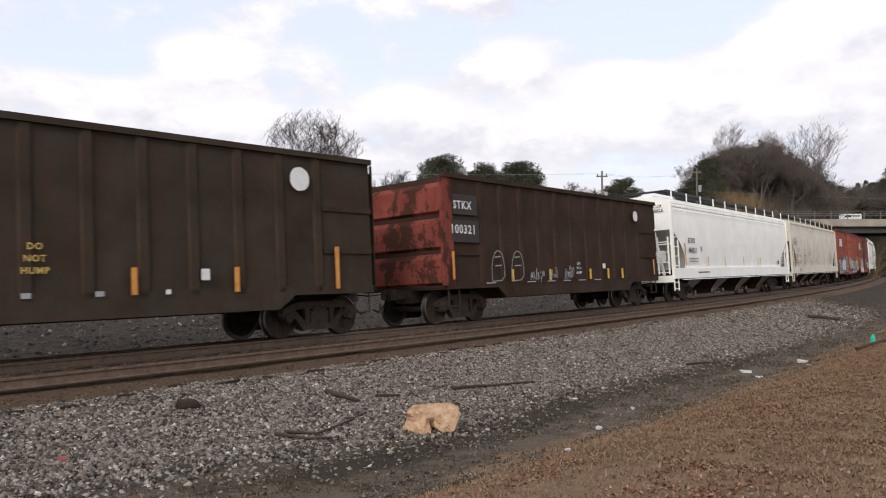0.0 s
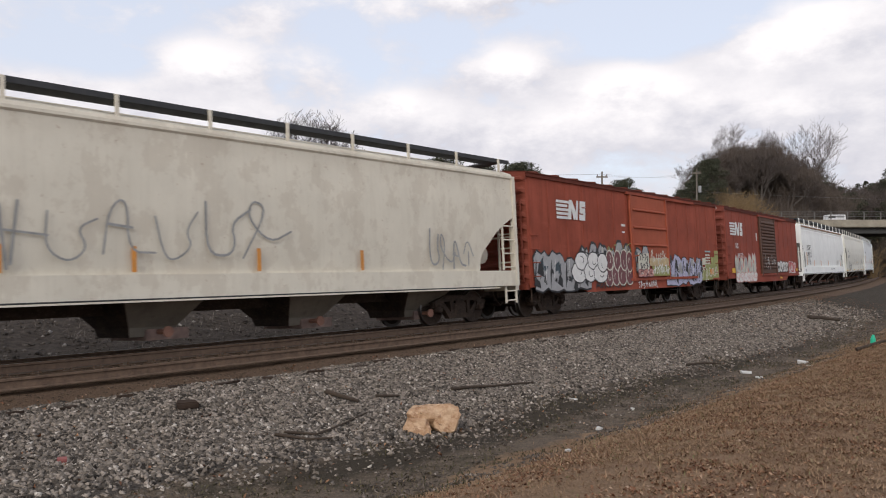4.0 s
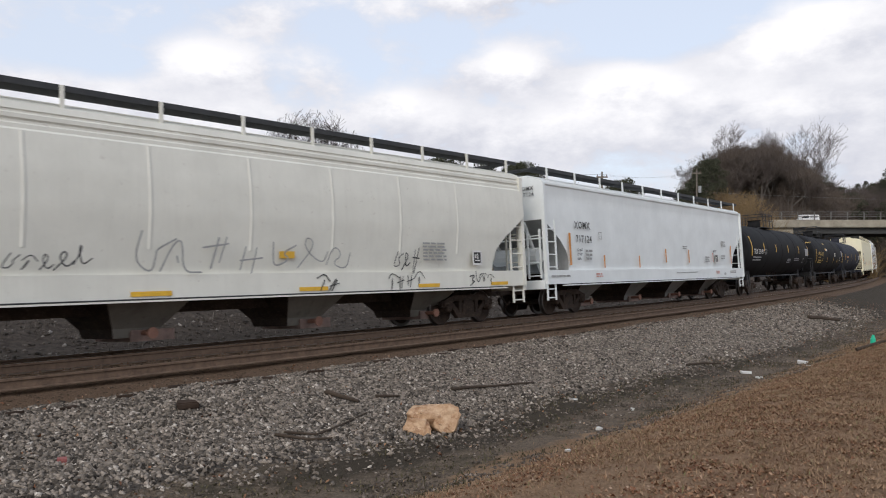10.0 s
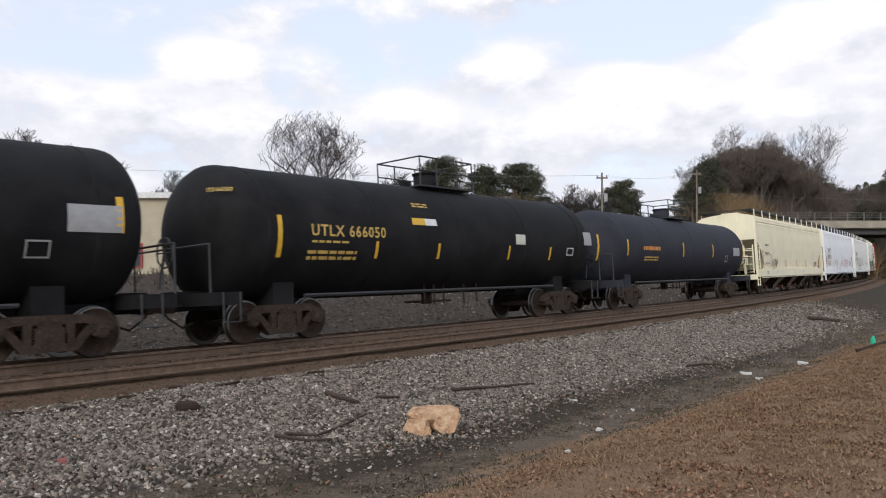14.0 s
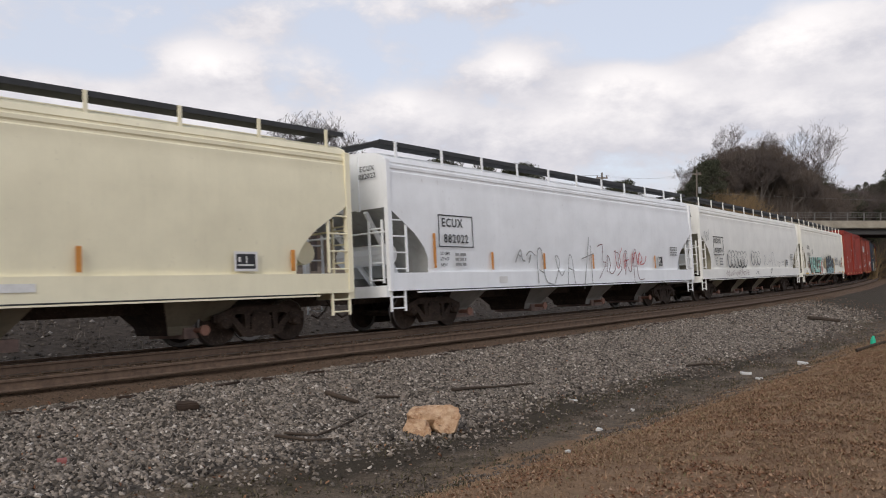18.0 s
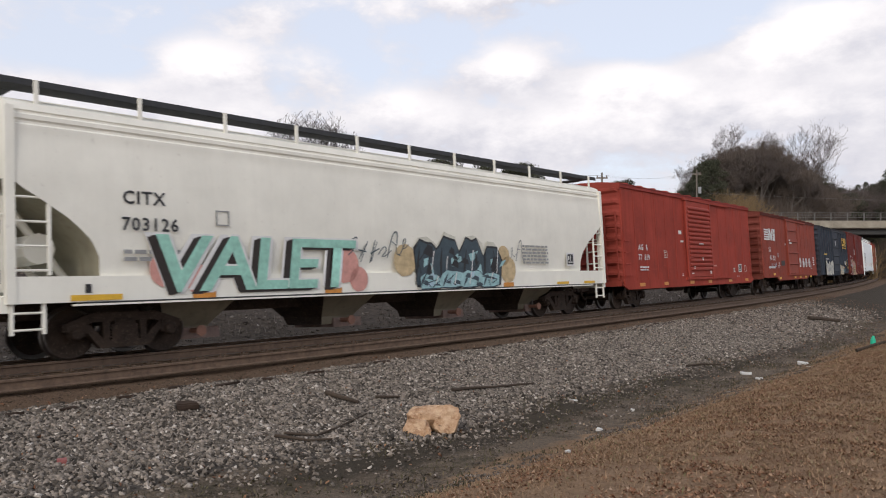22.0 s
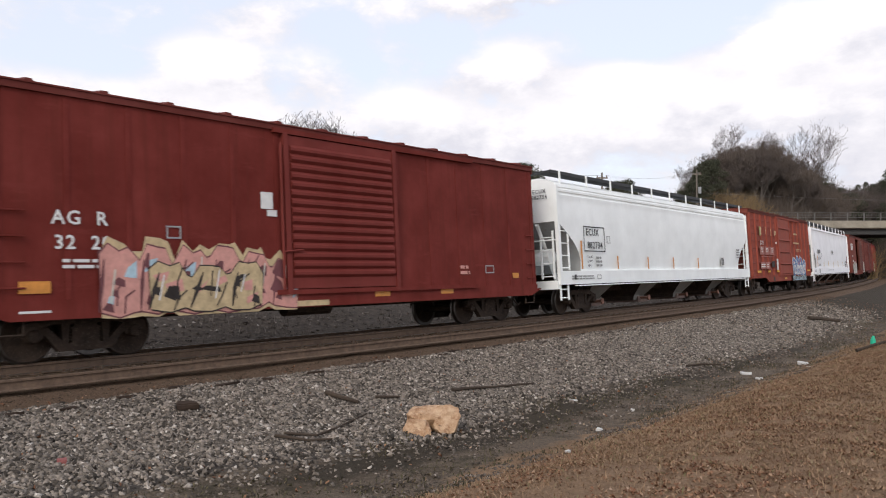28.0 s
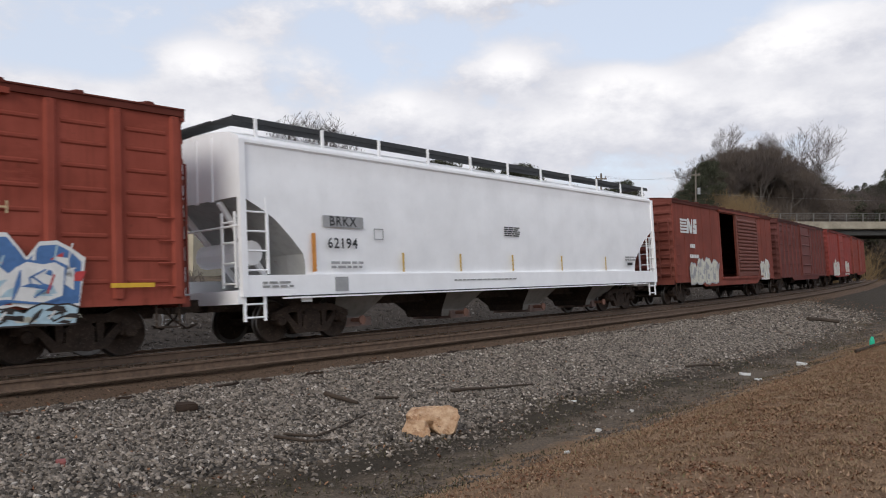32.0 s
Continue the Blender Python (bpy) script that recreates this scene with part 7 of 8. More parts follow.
decals(c, -1.645, [("disc", 4.72, 3.4, 0.2, "white"), ("rect", -6.52, -6.42, 1.2, 1.95, "orange"), ("rect", 6.1, 6.2, 1.2, 1.8, "orange")] + rows_of((-3.7, -1.6, 1.0, 2.3, 3.4), 1.1, 1.45, 0.12, "yellow") + [("rect", 1.9, 2.1, 1.45, 1.62, "white")])
for x in (-4.75, -3.75):      # two tall pale outlined shapes
    bm = bmesh.new()
    stroke(bm, rounded([(x, 1.12), (x - 0.02, 1.6), (x + 0.2, 2.0), (x + 0.5, 1.95), (x + 0.62, 1.6), (x + 0.6, 1.14), (x, 1.12)], 1), 0.026, -1.66)
    stroke(bm, [(x + 0.16, 1.55), (x + 0.46, 1.57)], 0.035, -1.664), stroke(bm, [(x + 0.16, 1.8), (x + 0.42, 1.82)], 0.035, -1.668)
    tagged(part("graffiti_outline", bm, INK["grey"], c, "pale sprayed outline on the rusty side"), kind="stuff")
for x, w, seed in ((-2.75, 0.8, 7), (-1.7, 0.55, 9), (-0.75, 0.6, 10)):
    tag(c, x, x + w, 1.12, 1.42, -1.645, seed, "silver", 0.022, 6)
decals(c, -1.63, [("rect", x, x + 0.45, 1.06, 1.09, "silver") for x in (-5.0, -2.9, -1.75, -0.8, 0.2, 1.3)])

c = hopper(-176.7, 19.4, (0.74, 0.73, 0.67), "clean white covered hopper with black lettering")
decals(c, SIDE, [("end", "ECUX", -9.77, -0.95, 4.05, 0.13, "black"), ("end", "880825", -9.77, -0.95, 3.86, 0.13, "black")])
decals(c, SIDE, [("text", "ECUX", -7.5, 2.62, 0.22, "black"), ("text", "880825", -7.4, 2.2, 0.22, "black"), ("rect", -8.38, -8.29, 1.55, 2.5, "orange"), ("bars", -7.3, 1.78, 1.1, 0.26, 2, "grey"),
       ("bars", 8.3, 1.8, 0.5, 0.5, 4, "grey"), ("rect", 7.1, 7.35, 1.6, 1.8, "black"), ("rect", -6.3, -6.15, 2.2, 2.4, "silver")] + rows_of((-5.35, -2.9, 0.2, 2.9, 3.4), 1.5, 1.95, 0.07, "gold") + [("bars", -6.0, 1.24, 1.6, 0.1, 1, "black")])
c = hopper(-156.6, 18.3, (0.56, 0.52, 0.43), "dirty beige covered hopper with rust streaks under the roof", 0.03, False, stains=0.75, straight_cut=True)
decals(c, SIDE, [("text", "ECUX", -6.98, 2.5, 0.2, "grey"), ("text", "857158", -6.88, 2.12, 0.2, "grey"), ("rect", -7.58, -7.45, 1.45, 2.3, "orange"), ("bars", -6.8, 1.75, 1.2, 0.25, 2, "grey"),
       ("rect", -8.0, -7.8, 0.85, 1.55, "white")] + rows_of((-4.95, -2.7, 0.0, 2.9), 1.48, 1.95, 0.09, "orange") + [("rect", -5.4, -5.0, 1.18, 1.32, "white")])
tag(c, -8.5, -7.4, 2.75, 3.35, SIDE, 8, "black", 0.04, 3), tag(c, -5.2, 0.6, 1.55, 2.6, SIDE, 18, "grey", 0.05, 6), tag(c, 5.2, 7.2, 1.5, 2.3, SIDE, 21, "grey", 0.05, 4), tag(c, -7.1, -6.3, 1.08, 1.36, SIDE, 22, "black", 0.025, 3)

c = boxcar(-138.4, 16.7, RED, "red boxcar covered in graffiti along its lower half", (-1.13, 2.2), 4.42, 0.68, "panels", (0.37, 0.085, 0.04))
decals(c, WALL - 0.02, [("emblem", -6.6, -4.6, 3.1, 3.75), ("rect", -1.9, -1.6, 3.02, 3.1, "white"), ("rect", 7.1, 7.5, 1.15, 1.4, "yellow"), ("rect", -1.0, -0.75, 3.2, 3.3, "cream"), ("rect", 6.2, 6.6, 1.6, 1.9, "cream"), ("rect", -1.85, -1.65, 2.78, 2.84, "white")])
G = WALL - 0.035
piece(c, -8.2, -4.4, 0.74, 2.05, G, 31, 4, "silver", "black", "navy", "white")
throw_up(c, -5.6, -3.3, 1.0, 2.0, G - 0.018, 36, 3, "white", "black", 0.04)
piece(c, -5.2, -1.2, 1.25, 2.42, G + 0.004, 37, 6, "silver", "black", "black", "cream", edge=0.1)
piece(c, -1.05, 0.2, 1.3, 2.3, G - 0.078, 50, 2, "silver", "black", "navy", "cream", edge=0.07)
throw_up(c, -3.35, -1.2, 0.88, 2.1, G - 0.02, 32, 4, "wine", "cream", 0.05)
tag(c, -4.2, -1.4, 0.78, 0.98, G - 0.014, 38, "black", 0.04, 12)
D = G - 0.098
decals(c, D + 0.002, [("rect", -0.85, 0.12, 1.42, 2.04, "cream")])
tag(c, -0.78, 0.05, 1.72, 1.98, D - 0.004, 33, "black", 0.04, 4), tag(c, -0.7, 0.0, 1.45, 1.66, D - 0.004, 39, "black", 0.045, 3)
piece(c, -0.9, 0.55, 1.14, 1.45, D, 40, 3, "pink", "wine", "cream", edge=0.03)
decals(c, D + 0.003, [("rect", 0.2, 2.05, 1.55, 1.86, "tan"), ("rect", 0.4, 2.1, 1.16, 1.54, "olive")])
tag(c, 0.3, 1.8, 1.66, 2.05, D - 0.006, 35, "cream", 0.04, 7), tag(c, 0.5, 2.0, 1.25, 1.55, D - 0.006, 46, "white", 0.05, 7)
tag(c, -0.8, 1.0, 0.72, 0.96, G - 0.01, 47, "white", 0.04, 8)
piece(c, 1.95, 6.1, 0.72, 2.18, G - 0.004, 34, 5, "lilac", "black", "silver", "white", edge=0.05)
decals(c, G + 0.006, [("rect", 5.9, 6.5, 0.9, 1.35, "olive"), ("rect", 6.5, 7.4, 0.92, 1.62, "olive"), ("rect", 7.3, 8.2, 1.0, 1.95, "olive"), ("rect", 7.75, 8.25, 1.9, 2.25, "olive")])
tag(c, 6.0, 8.1, 0.95, 1.5, G - 0.002, 48, "cream", 0.05, 5)
decals(c, G - 0.004, [("frame", 6.12, 6.48, 1.45, 1.78, 0.035, "cream"), ("rect", 7.05, 7.5, 1.16, 1.4, "orange"), ("bars", 6.85, 1.85, 0.6, 0.5, 4, "cream"), ("bars", 6.9, 2.2, 0.7, 0.12, 1, "teal")])
tag(c, -3.2, 2.0, 2.1, 2.32, G + 0.004, 49, "olive", 0.05, 9)
c = boxcar(-121.0, 15.4, (0.29, 0.066, 0.04), "rust-red boxcar with a brown ribbed door and white graffiti", (-1.47, 1.69), 4.42, 0.66, "ribs", (0.1, 0.05, 0.032))
decals(c, WALL - 0.02, [("emblem", -6.97, -4.72, 3.08, 3.75), ("text", "NS", -5.95, 2.53, 0.27, "white"), ("text", "40 571", -5.4, 2.05, 0.25, "white"), ("rect", -7.0, -6.45, 1.2, 1.42, "yellow"), ("rect", -2.2, -2.02, 2.9, 3.3, "white"),
       ("rect", -5.4, -4.9, 0.74, 0.86, "yellow"), ("rect", -3.4, -2.9, 0.74, 0.86, "yellow"), ("rect", 6.9, 7.3, 1.2, 1.35, "yellow"), ("rect", 2.6, 3.1, 0.78, 0.88, "yellow")])
decals(c, WALL, [("end", "NS 40571", -7.775, -0.95, 4.38, 0.1, "white")])
piece(c, -6.5, -2.6, 0.72, 2.2, G, 41, 5, "cream", "silver", "pink", "white", "pink", 0.05)
throw_up(c, -6.4, -2.7, 0.74, 1.2, G - 0.02, 42, 6, "white", "pink", 0.035)
tag(c, -1.0, 1.4, 1.45, 2.1, G - 0.11, 43, "white", 0.03, 4)
piece(c, 2.1, 4.7, 1.15, 1.85, G, 44, 4, "white", "brown", "cream", edge=0.04)
piece(c, 4.9, 6.8, 1.1, 1.85, G, 45, 3, "red", "white", "pink", "white", edge=0.05)

c = hopper(-101.9, 19.8, (0.7, 0.71, 0.68), "pale grey covered hopper with a boxed black number", stains=0.3)
decals(c, SIDE, [("end", "ECUX", -9.97, -0.95, 4.05, 0.13, "black"), ("end", "881961", -9.97, -0.95, 3.86, 0.13, "black")])
decals(c, SIDE, [("frame", -8.03, -6.5, 2.11, 2.95, 0.03, "black"), ("text", "ECUX", -7.4, 2.73, 0.23, "black"), ("text", "881961", -7.27, 2.31, 0.23, "black"), ("bars", -7.4, 1.78, 1.1, 0.4, 3, "grey"), ("rect", -8.32, -8.22, 1.55, 2.45, "orange"),
       ("rect", 5.85, 6.15, 1.62, 1.92, "black"), ("bars", 3.0, 1.25, 2.0, 0.1, 1, "grey"), ("bars", 8.2, 2.2, 0.5, 0.5, 4, "grey")] + rows_of((-5.5, -2.6, 0.9, 7.4), 1.5, 1.9, 0.09, "orange") + [("rect", -9.0, -8.9, 1.15, 1.3, "black")])
part("rust_band", boxes((-9.6, 9.6, -1.555, -1.5, 4.14, 4.24)), paint("rust band", (0.3, 0.19, 0.12), wear=0.9, grime=0.6, streak=0.2), c, "rust-stained strip below the roof walkway")
c = hopper(-81.1, 19.4, (0.58, 0.57, 0.51), "grey-beige covered hopper with bulged sides and black tags", 0.11, seams=True, stains=0.35)
B = -1.635
decals(c, SIDE, [("end", "CITX", -9.77, -0.95, 4.05, 0.13, "black"), ("end", "703190", -9.77, -0.95, 3.86, 0.13, "black")])
decals(c, B, [("text", "CITX", -7.5, 2.78, 0.22, "black"), ("text", "703190", -7.35, 2.3, 0.22, "black"), ("rect", 7.2, 7.5, 1.65, 1.95, "black"), ("bars", 5.6, 1.95, 0.9, 0.5, 6, "grey"), ("frame", -6.3, -6.08, 2.4, 2.68, 0.02, "grey")])
decals(c, SIDE, rows_of((-8.6, -6.4, -2.2, 1.6, 5.4, 8.4), 1.04, 1.13, 0.8, "yellow") + [("rect", 0.7, 1.1, 1.75, 1.9, "yellow"), ("rect", -8.7, -8.62, 1.15, 1.3, "black")])
tag(c, -7.7, -5.2, 1.05, 1.95, B, 51, "black", 0.06, 5), tag(c, -7.5, -5.6, 1.1, 1.6, B - 0.004, 58, "black", 0.035, 6)
tag(c, -4.8, -3.4, 1.5, 1.85, B, 52, "black", 0.025, 5), tag(c, -2.8, 2.6, 1.5, 2.1, B, 53, "grey", 0.04, 7), tag(c, 4.0, 4.9, 1.5, 2.0, B, 54, "black", 0.03, 3), tag(c, 3.9, 5.2, 1.06, 1.36, SIDE, 55, "black", 0.025, 4), tag(c, 1.6, 2.4, 1.06, 1.4, SIDE, 56, "black", 0.03, 2), tag(c, 7.0, 8.2, 1.1, 1.36, SIDE, 57, "black", 0.025, 4)
c = hopper(-60.3, 19.6, (0.61, 0.63, 0.62), "smooth pale blue-grey covered hopper with flat sides", 0.0, False, stains=0.12)
decals(c, SIDE, [("end", "XOMX", -9.87, -0.95, 4.05, 0.13, "black"), ("end", "717124", -9.87, -0.95, 3.86, 0.13, "black")])
decals(c, SIDE, [("text", "XOMX", -7.4, 2.92, 0.24, "black"), ("text", "717124", -7.32, 2.46, 0.24, "black"), ("bars", -7.3, 1.95, 1.1, 0.4, 3, "grey"), ("rect", -8.36, -8.24, 1.6, 2.65, "orange"), ("rect", 5.65, 5.95, 1.75, 2.05, "black"),
       ("frame", -6.2, -6.0, 2.5, 2.75, 0.02, "grey"), ("bars", -6.3, 1.25, 0.5, 0.16, 2, "pink"), ("bars", -9.0, 1.25, 1.2, 0.1, 1, "grey"), ("bars", 2.0, 1.28, 2.4, 0.06, 1, "grey")] + rows_of((-5.85, -2.9), 1.5, 1.95, 0.08, "orange") + rows_of((-0.28, 2.28), 1.7, 2.25, 0.1, "orange") + [("rect", 5.28, 5.36, 1.72, 2.16, "pink"), ("rect", 7.88, 7.97, 1.66, 2.52, "orange"), ("rect", 6.04, 6.2, 1.74, 1.9, "white"),
       ("bars", 1.87, 2.35, 0.5, 0.16, 2, "grey"), ("bars", 4.58, 1.86, 0.56, 0.28, 3, "grey"), ("bars", 5.6, 2.24, 0.42, 0.12, 2, "grey"), ("bars", 6.9, 2.6, 0.55, 0.28, 3, "grey"), ("bars", 6.75, 1.98, 0.6, 0.22, 3, "grey"), ("bars", 5.9, 1.26, 0.42, 0.16, 2, "pink"), ("bars", 6.9, 1.18, 0.24, 0.1, 2, "black"), ("bars", 8.1, 1.26, 0.8, 0.14, 2, "grey")])

c = tank(-41.2, 16.6, (0.009, 0.0088, 0.0095), "black tank car with white lettering and yellow stripes", 1.5, 2.45, -0.2)
decals(c, SHELL, [("text", "TILX 251811", -5.6, 2.32, 0.26, "white"), ("bars", -5.9, 1.95, 1.7, 0.28, 2, "silver"), ("frame", -4.3, -4.0, 2.2, 2.5, 0.03, "silver"), ("rect", 6.55, 7.5, 2.2, 2.68, "silver"), ("bars", 2.0, 1.85, 0.9, 0.3, 3, "silver"),
       ("bars", 4.1, 1.95, 1.4, 0.2, 2, "silver"), ("frame", 5.9, 6.3, 1.75, 2.05, 0.03, "silver")] + rows_of((-4.48, -1.64, 1.5, 4.56), 2.35, 2.8, 0.13, "yellow") + [("rect", -7.15, -7.0, 2.1, 3.15, "yellow"), ("rect", 7.4, 7.53, 2.2, 2.85, "yellow")])
wrap(c, 1.5, 2.45)
c = tank(-24.1, 15.2, (0.0095, 0.009, 0.009), "black tank car with gold lettering", 1.5, 2.4, 0.4, head=("UTLX 666050", "gold"))
decals(c, SHELL + 0.01, [("text", "UTLX 666050", -4.1, 2.4, 0.26, "gold"), ("bars", -4.7, 2.16, 1.1, 0.09, 1, "gold"), ("bars", -4.6, 1.86, 1.5, 0.26, 2, "gold"), ("rect", -1.9, -1.4, 2.66, 2.84, "yellow"), ("rect", -1.4, -0.95, 2.66, 2.84, "white"),
       ("rect", 2.65, 3.15, 2.25, 2.55, "cream"), ("frame", 5.6, 6.0, 1.95, 2.2, 0.03, "white"), ("rect", 6.7, 7.2, 2.3, 2.75, "silver"), ("bars", -1.4, 3.2, 0.6, 0.14, 2, "gold")] + rows_of((-6.13, 7.7), 1.8, 2.7, 0.12, "yellow") + rows_of((-3.2, -0.88, 2.34, 4.6), 1.8, 2.2, 0.09, "yellow"))
wrap(c, 1.5, 2.4)
c = tank(-7.0, 16.0, (0.03, 0.032, 0.042), "blue-black tank car with orange stencils", 1.46, 2.36, 0.2)
decals(c, SHELL + 0.07, [("bars", -4.6, 2.3, 1.7, 0.26, 1, "orange"), ("rect", 5.6, 6.6, 2.1, 2.5, "silver"), ("frame", 4.4, 4.8, 1.8, 2.1, 0.03, "silver"), ("bars", -4.6, 1.9, 1.4, 0.2, 2, "gold")] + rows_of((-6.9, -1.2, 2.6, 7.2), 2.0, 2.6, 0.1, "yellow"))
wrap(c, 1.46, 2.36)

c = hopper(12.0, 19.1, (0.68, 0.63, 0.46), "cream covered hopper with faded lettering and a black tag", stains=0.2)
decals(c, SIDE, [("bars", -7.3, 2.76, 0.8, 0.2, 1, "grey"), ("bars", -7.3, 2.31, 0.9, 0.2, 1, "grey"), ("rect", -8.36, -8.26, 1.5, 2.45, "orange"), ("bars", -7.3, 1.75, 1.0, 0.16, 2, "silver"), ("rect", 6.5, 6.95, 1.55, 1.85, "black"), ("rect", -5.3, -4.7, 1.15, 1.32, "white"),
       ("rect", 2.1, 2.7, 1.18, 1.32, "white"), ("frame", -7.5, -7.25, 1.12, 1.3, 0.025, "black")] + rows_of((-5.35, -2.7, 0.4, 3.4, 7.9), 1.5, 1.95, 0.1, "orange"))
tag(c, -6.7, -4.9, 1.5, 2.15, SIDE, 61, "black", 0.045, 4)
c = hopper(32.5, 19.3, (0.7, 0.71, 0.71), "pale grey covered hopper with thin red and grey graffiti", stains=0.25)
decals(c, SIDE, [("end", "ECUX", -9.72, -0.95, 4.05, 0.13, "black"), ("end", "882022", -9.72, -0.95, 3.86, 0.13, "black")])
decals(c, SIDE, [("frame", -7.78, -6.28, 2.1, 2.96, 0.03, "black"), ("text", "ECUX", -7.2, 2.74, 0.23, "black"), ("text", "882022", -7.04, 2.32, 0.23, "black"), ("bars", -7.2, 1.78, 1.1, 0.4, 3, "grey"), ("rect", -8.02, -7.92, 1.55, 2.45, "orange"), ("rect", 6.05, 6.4, 1.6, 1.95, "black"),
       ("bars", 7.6, 2.2, 0.7, 0.4, 4, "grey"), ("rect", -5.1, -4.7, 1.12, 1.3, "white")] + rows_of((-5.4, -2.6, 0.6, 5.7), 1.5, 2.0, 0.1, "orange"))
tag(c, -4.2, -3.2, 1.75, 2.1, SIDE, 70, "grey", 0.05, 2), tag(c, -3.1, 0.7, 1.1, 2.4, SIDE, 71, "grey", 0.04, 4), tag(c, 0.9, 4.4, 1.06, 2.1, SIDE, 72, "wine", 0.04, 5), tag(c, 2.2, 4.7, 1.5, 2.2, SIDE, 73, "red", 0.04, 4)
c = hopper(53.0, 19.3, (0.68, 0.67, 0.62), "off-white covered hopper with boxed number and black tags", stains=0.25)
decals(c, SIDE, [("end", "NDYX", -9.72, -0.95, 4.05, 0.13, "black"), ("end", "872074", -9.72, -0.95, 3.86, 0.13, "black")])
decals(c, SIDE, [("frame", -7.87, -6.37, 2.1, 2.98, 0.035, "black"), ("text", "NDYX", -7.25, 2.76, 0.23, "black"), ("text", "872074", -7.12, 2.32, 0.23, "black"), ("bars", -7.15, 1.8, 1.1, 0.4, 3, "grey"), ("rect", 6.1, 6.45, 1.65, 1.95, "black"), ("bars", 7.6, 2.15, 0.6, 0.4, 4, "grey")])
bubble(c, -5.7, -2.5, 1.5, 2.35, SIDE, 80, 6, "black", 0.07, 0.025), bubble(c, -1.55, 0.1, 1.6, 2.4, SIDE, 81, 3, "grey", 0.09, 0.035)
tag(c, 0.9, 3.4, 1.55, 2.15, SIDE, 83, "silver", 0.025, 3), tag(c, 7.2, 8.4, 1.5, 2.0, SIDE, 84, "grey", 0.02, 4), tag(c, 3.9, 5.6, 1.55, 1.9, SIDE, 82, "black", 0.015, 4)
tag(c, -6.2, -2.2, 1.1, 1.36, SIDE, 85, "wine", 0.02, 16), tag(c, 2.2, 2.8, 1.08, 1.45, SIDE, 86, "black", 0.04, 1), tag(c, -0.9, -0.3, 1.1, 1.36, SIDE, 88, "grey", 0.02, 3), tag(c, -9.2, -8.3, 2.4, 3.4, SIDE, 87, "grey", 0.04, 1)
c = hopper(73.6, 19.4, (0.68, 0.66, 0.58), "off-white covered hopper with mint green and slate graffiti", stains=0.2)
decals(c, SIDE, [("end", "CITX", -9.77, -0.95, 4.05, 0.13, "black"), ("end", "703126", -9.77, -0.95, 3.86, 0.13, "black")])
decals(c, SIDE, [("text", "CITX", -7.4, 2.83, 0.24, "black"), ("text", "703126", -7.28, 2.35, 0.24, "black"), ("bars", -7.2, 1.8, 1.2, 0.26, 2, "grey"), ("rect", 7.25, 7.6, 1.65, 1.98, "black"), ("bars", 5.4, 1.95, 1.4, 0.6, 6, "grey"), ("frame", -5.9, -5.6, 2.4, 2.7, 0.025, "grey"), ("rect", -8.5, -8.4, 1.15, 1.3, "black")]
       + rows_of((-8.3,), 1.02, 1.12, 0.9, "yellow") + rows_of((6.9, 8.6), 1.02, 1.1, 0.7, "yellow") + rows_of((-6.2, -2.9, 0.6, 3.9), 1.0, 1.12, 0.5, "orange"))
decals(c, SIDE + 0.002, [("disc", x, z, r, "pink") for x, z, r in ((-7.0, 1.55, 0.34), (-6.3, 1.35, 0.3), (-2.5, 1.62, 0.42), (-2.1, 1.3, 0.3))] + [("disc", x, z, r, "tan") for x, z, r in ((-0.5, 1.75, 0.42), (3.9, 1.5, 0.4), (3.7, 1.9, 0.3))])
for k, (ink, dx, dz) in enumerate((("white", -0.22, 0.03), ("white", 0.07, -0.03), ("brown", -0.17, -0.05), ("brown", -0.11, -0.03), ("brown", -0.06, -0.02), ("white", 0.03, 0.035), ("mint", 0.0, 0.0))):
    me = text_mesh("VALET", 1.02, 0.92)
    m = Matrix.Translation((-4.75 + dx, SIDE - 0.006 - 0.003 * k, 1.6 + dz)) @ Matrix.Rotation(radians(90), 4, "X") @ Matrix(((1.3, 0.16, 0, 0), (0, 1.05, 0, 0), (0, 0, 1, 0), (0, 0, 0, 1)))
    me.transform(m)
    put("graffiti_fill" if ink == "mint" else "graffiti_edge" if ink == "white" else "graffiti_shadow", me, INK[ink], c, "mint green spray-painted letters reading VALET" if ink == "mint" else "white rim of the mint green letters" if ink == "white" else "dark brown block shadow of the letters")
piece(c, -0.15, 3.65, 1.02, 2.38, SIDE - 0.004, 92, 4, "navy", "black", "teal", "white", "cream", 0.06)
piece(c, 0.0, 3.5, 1.02, 1.5, SIDE - 0.024, 95, 4, "teal", "navy", "sky", "white", edge=0.03)
tag(c, -2.5, -0.4, 1.8, 2.3, SIDE, 93, "navy", 0.03, 6), tag(c, 4.0, 4.7, 1.8, 2.3, SIDE, 94, "grey", 0.03, 2)

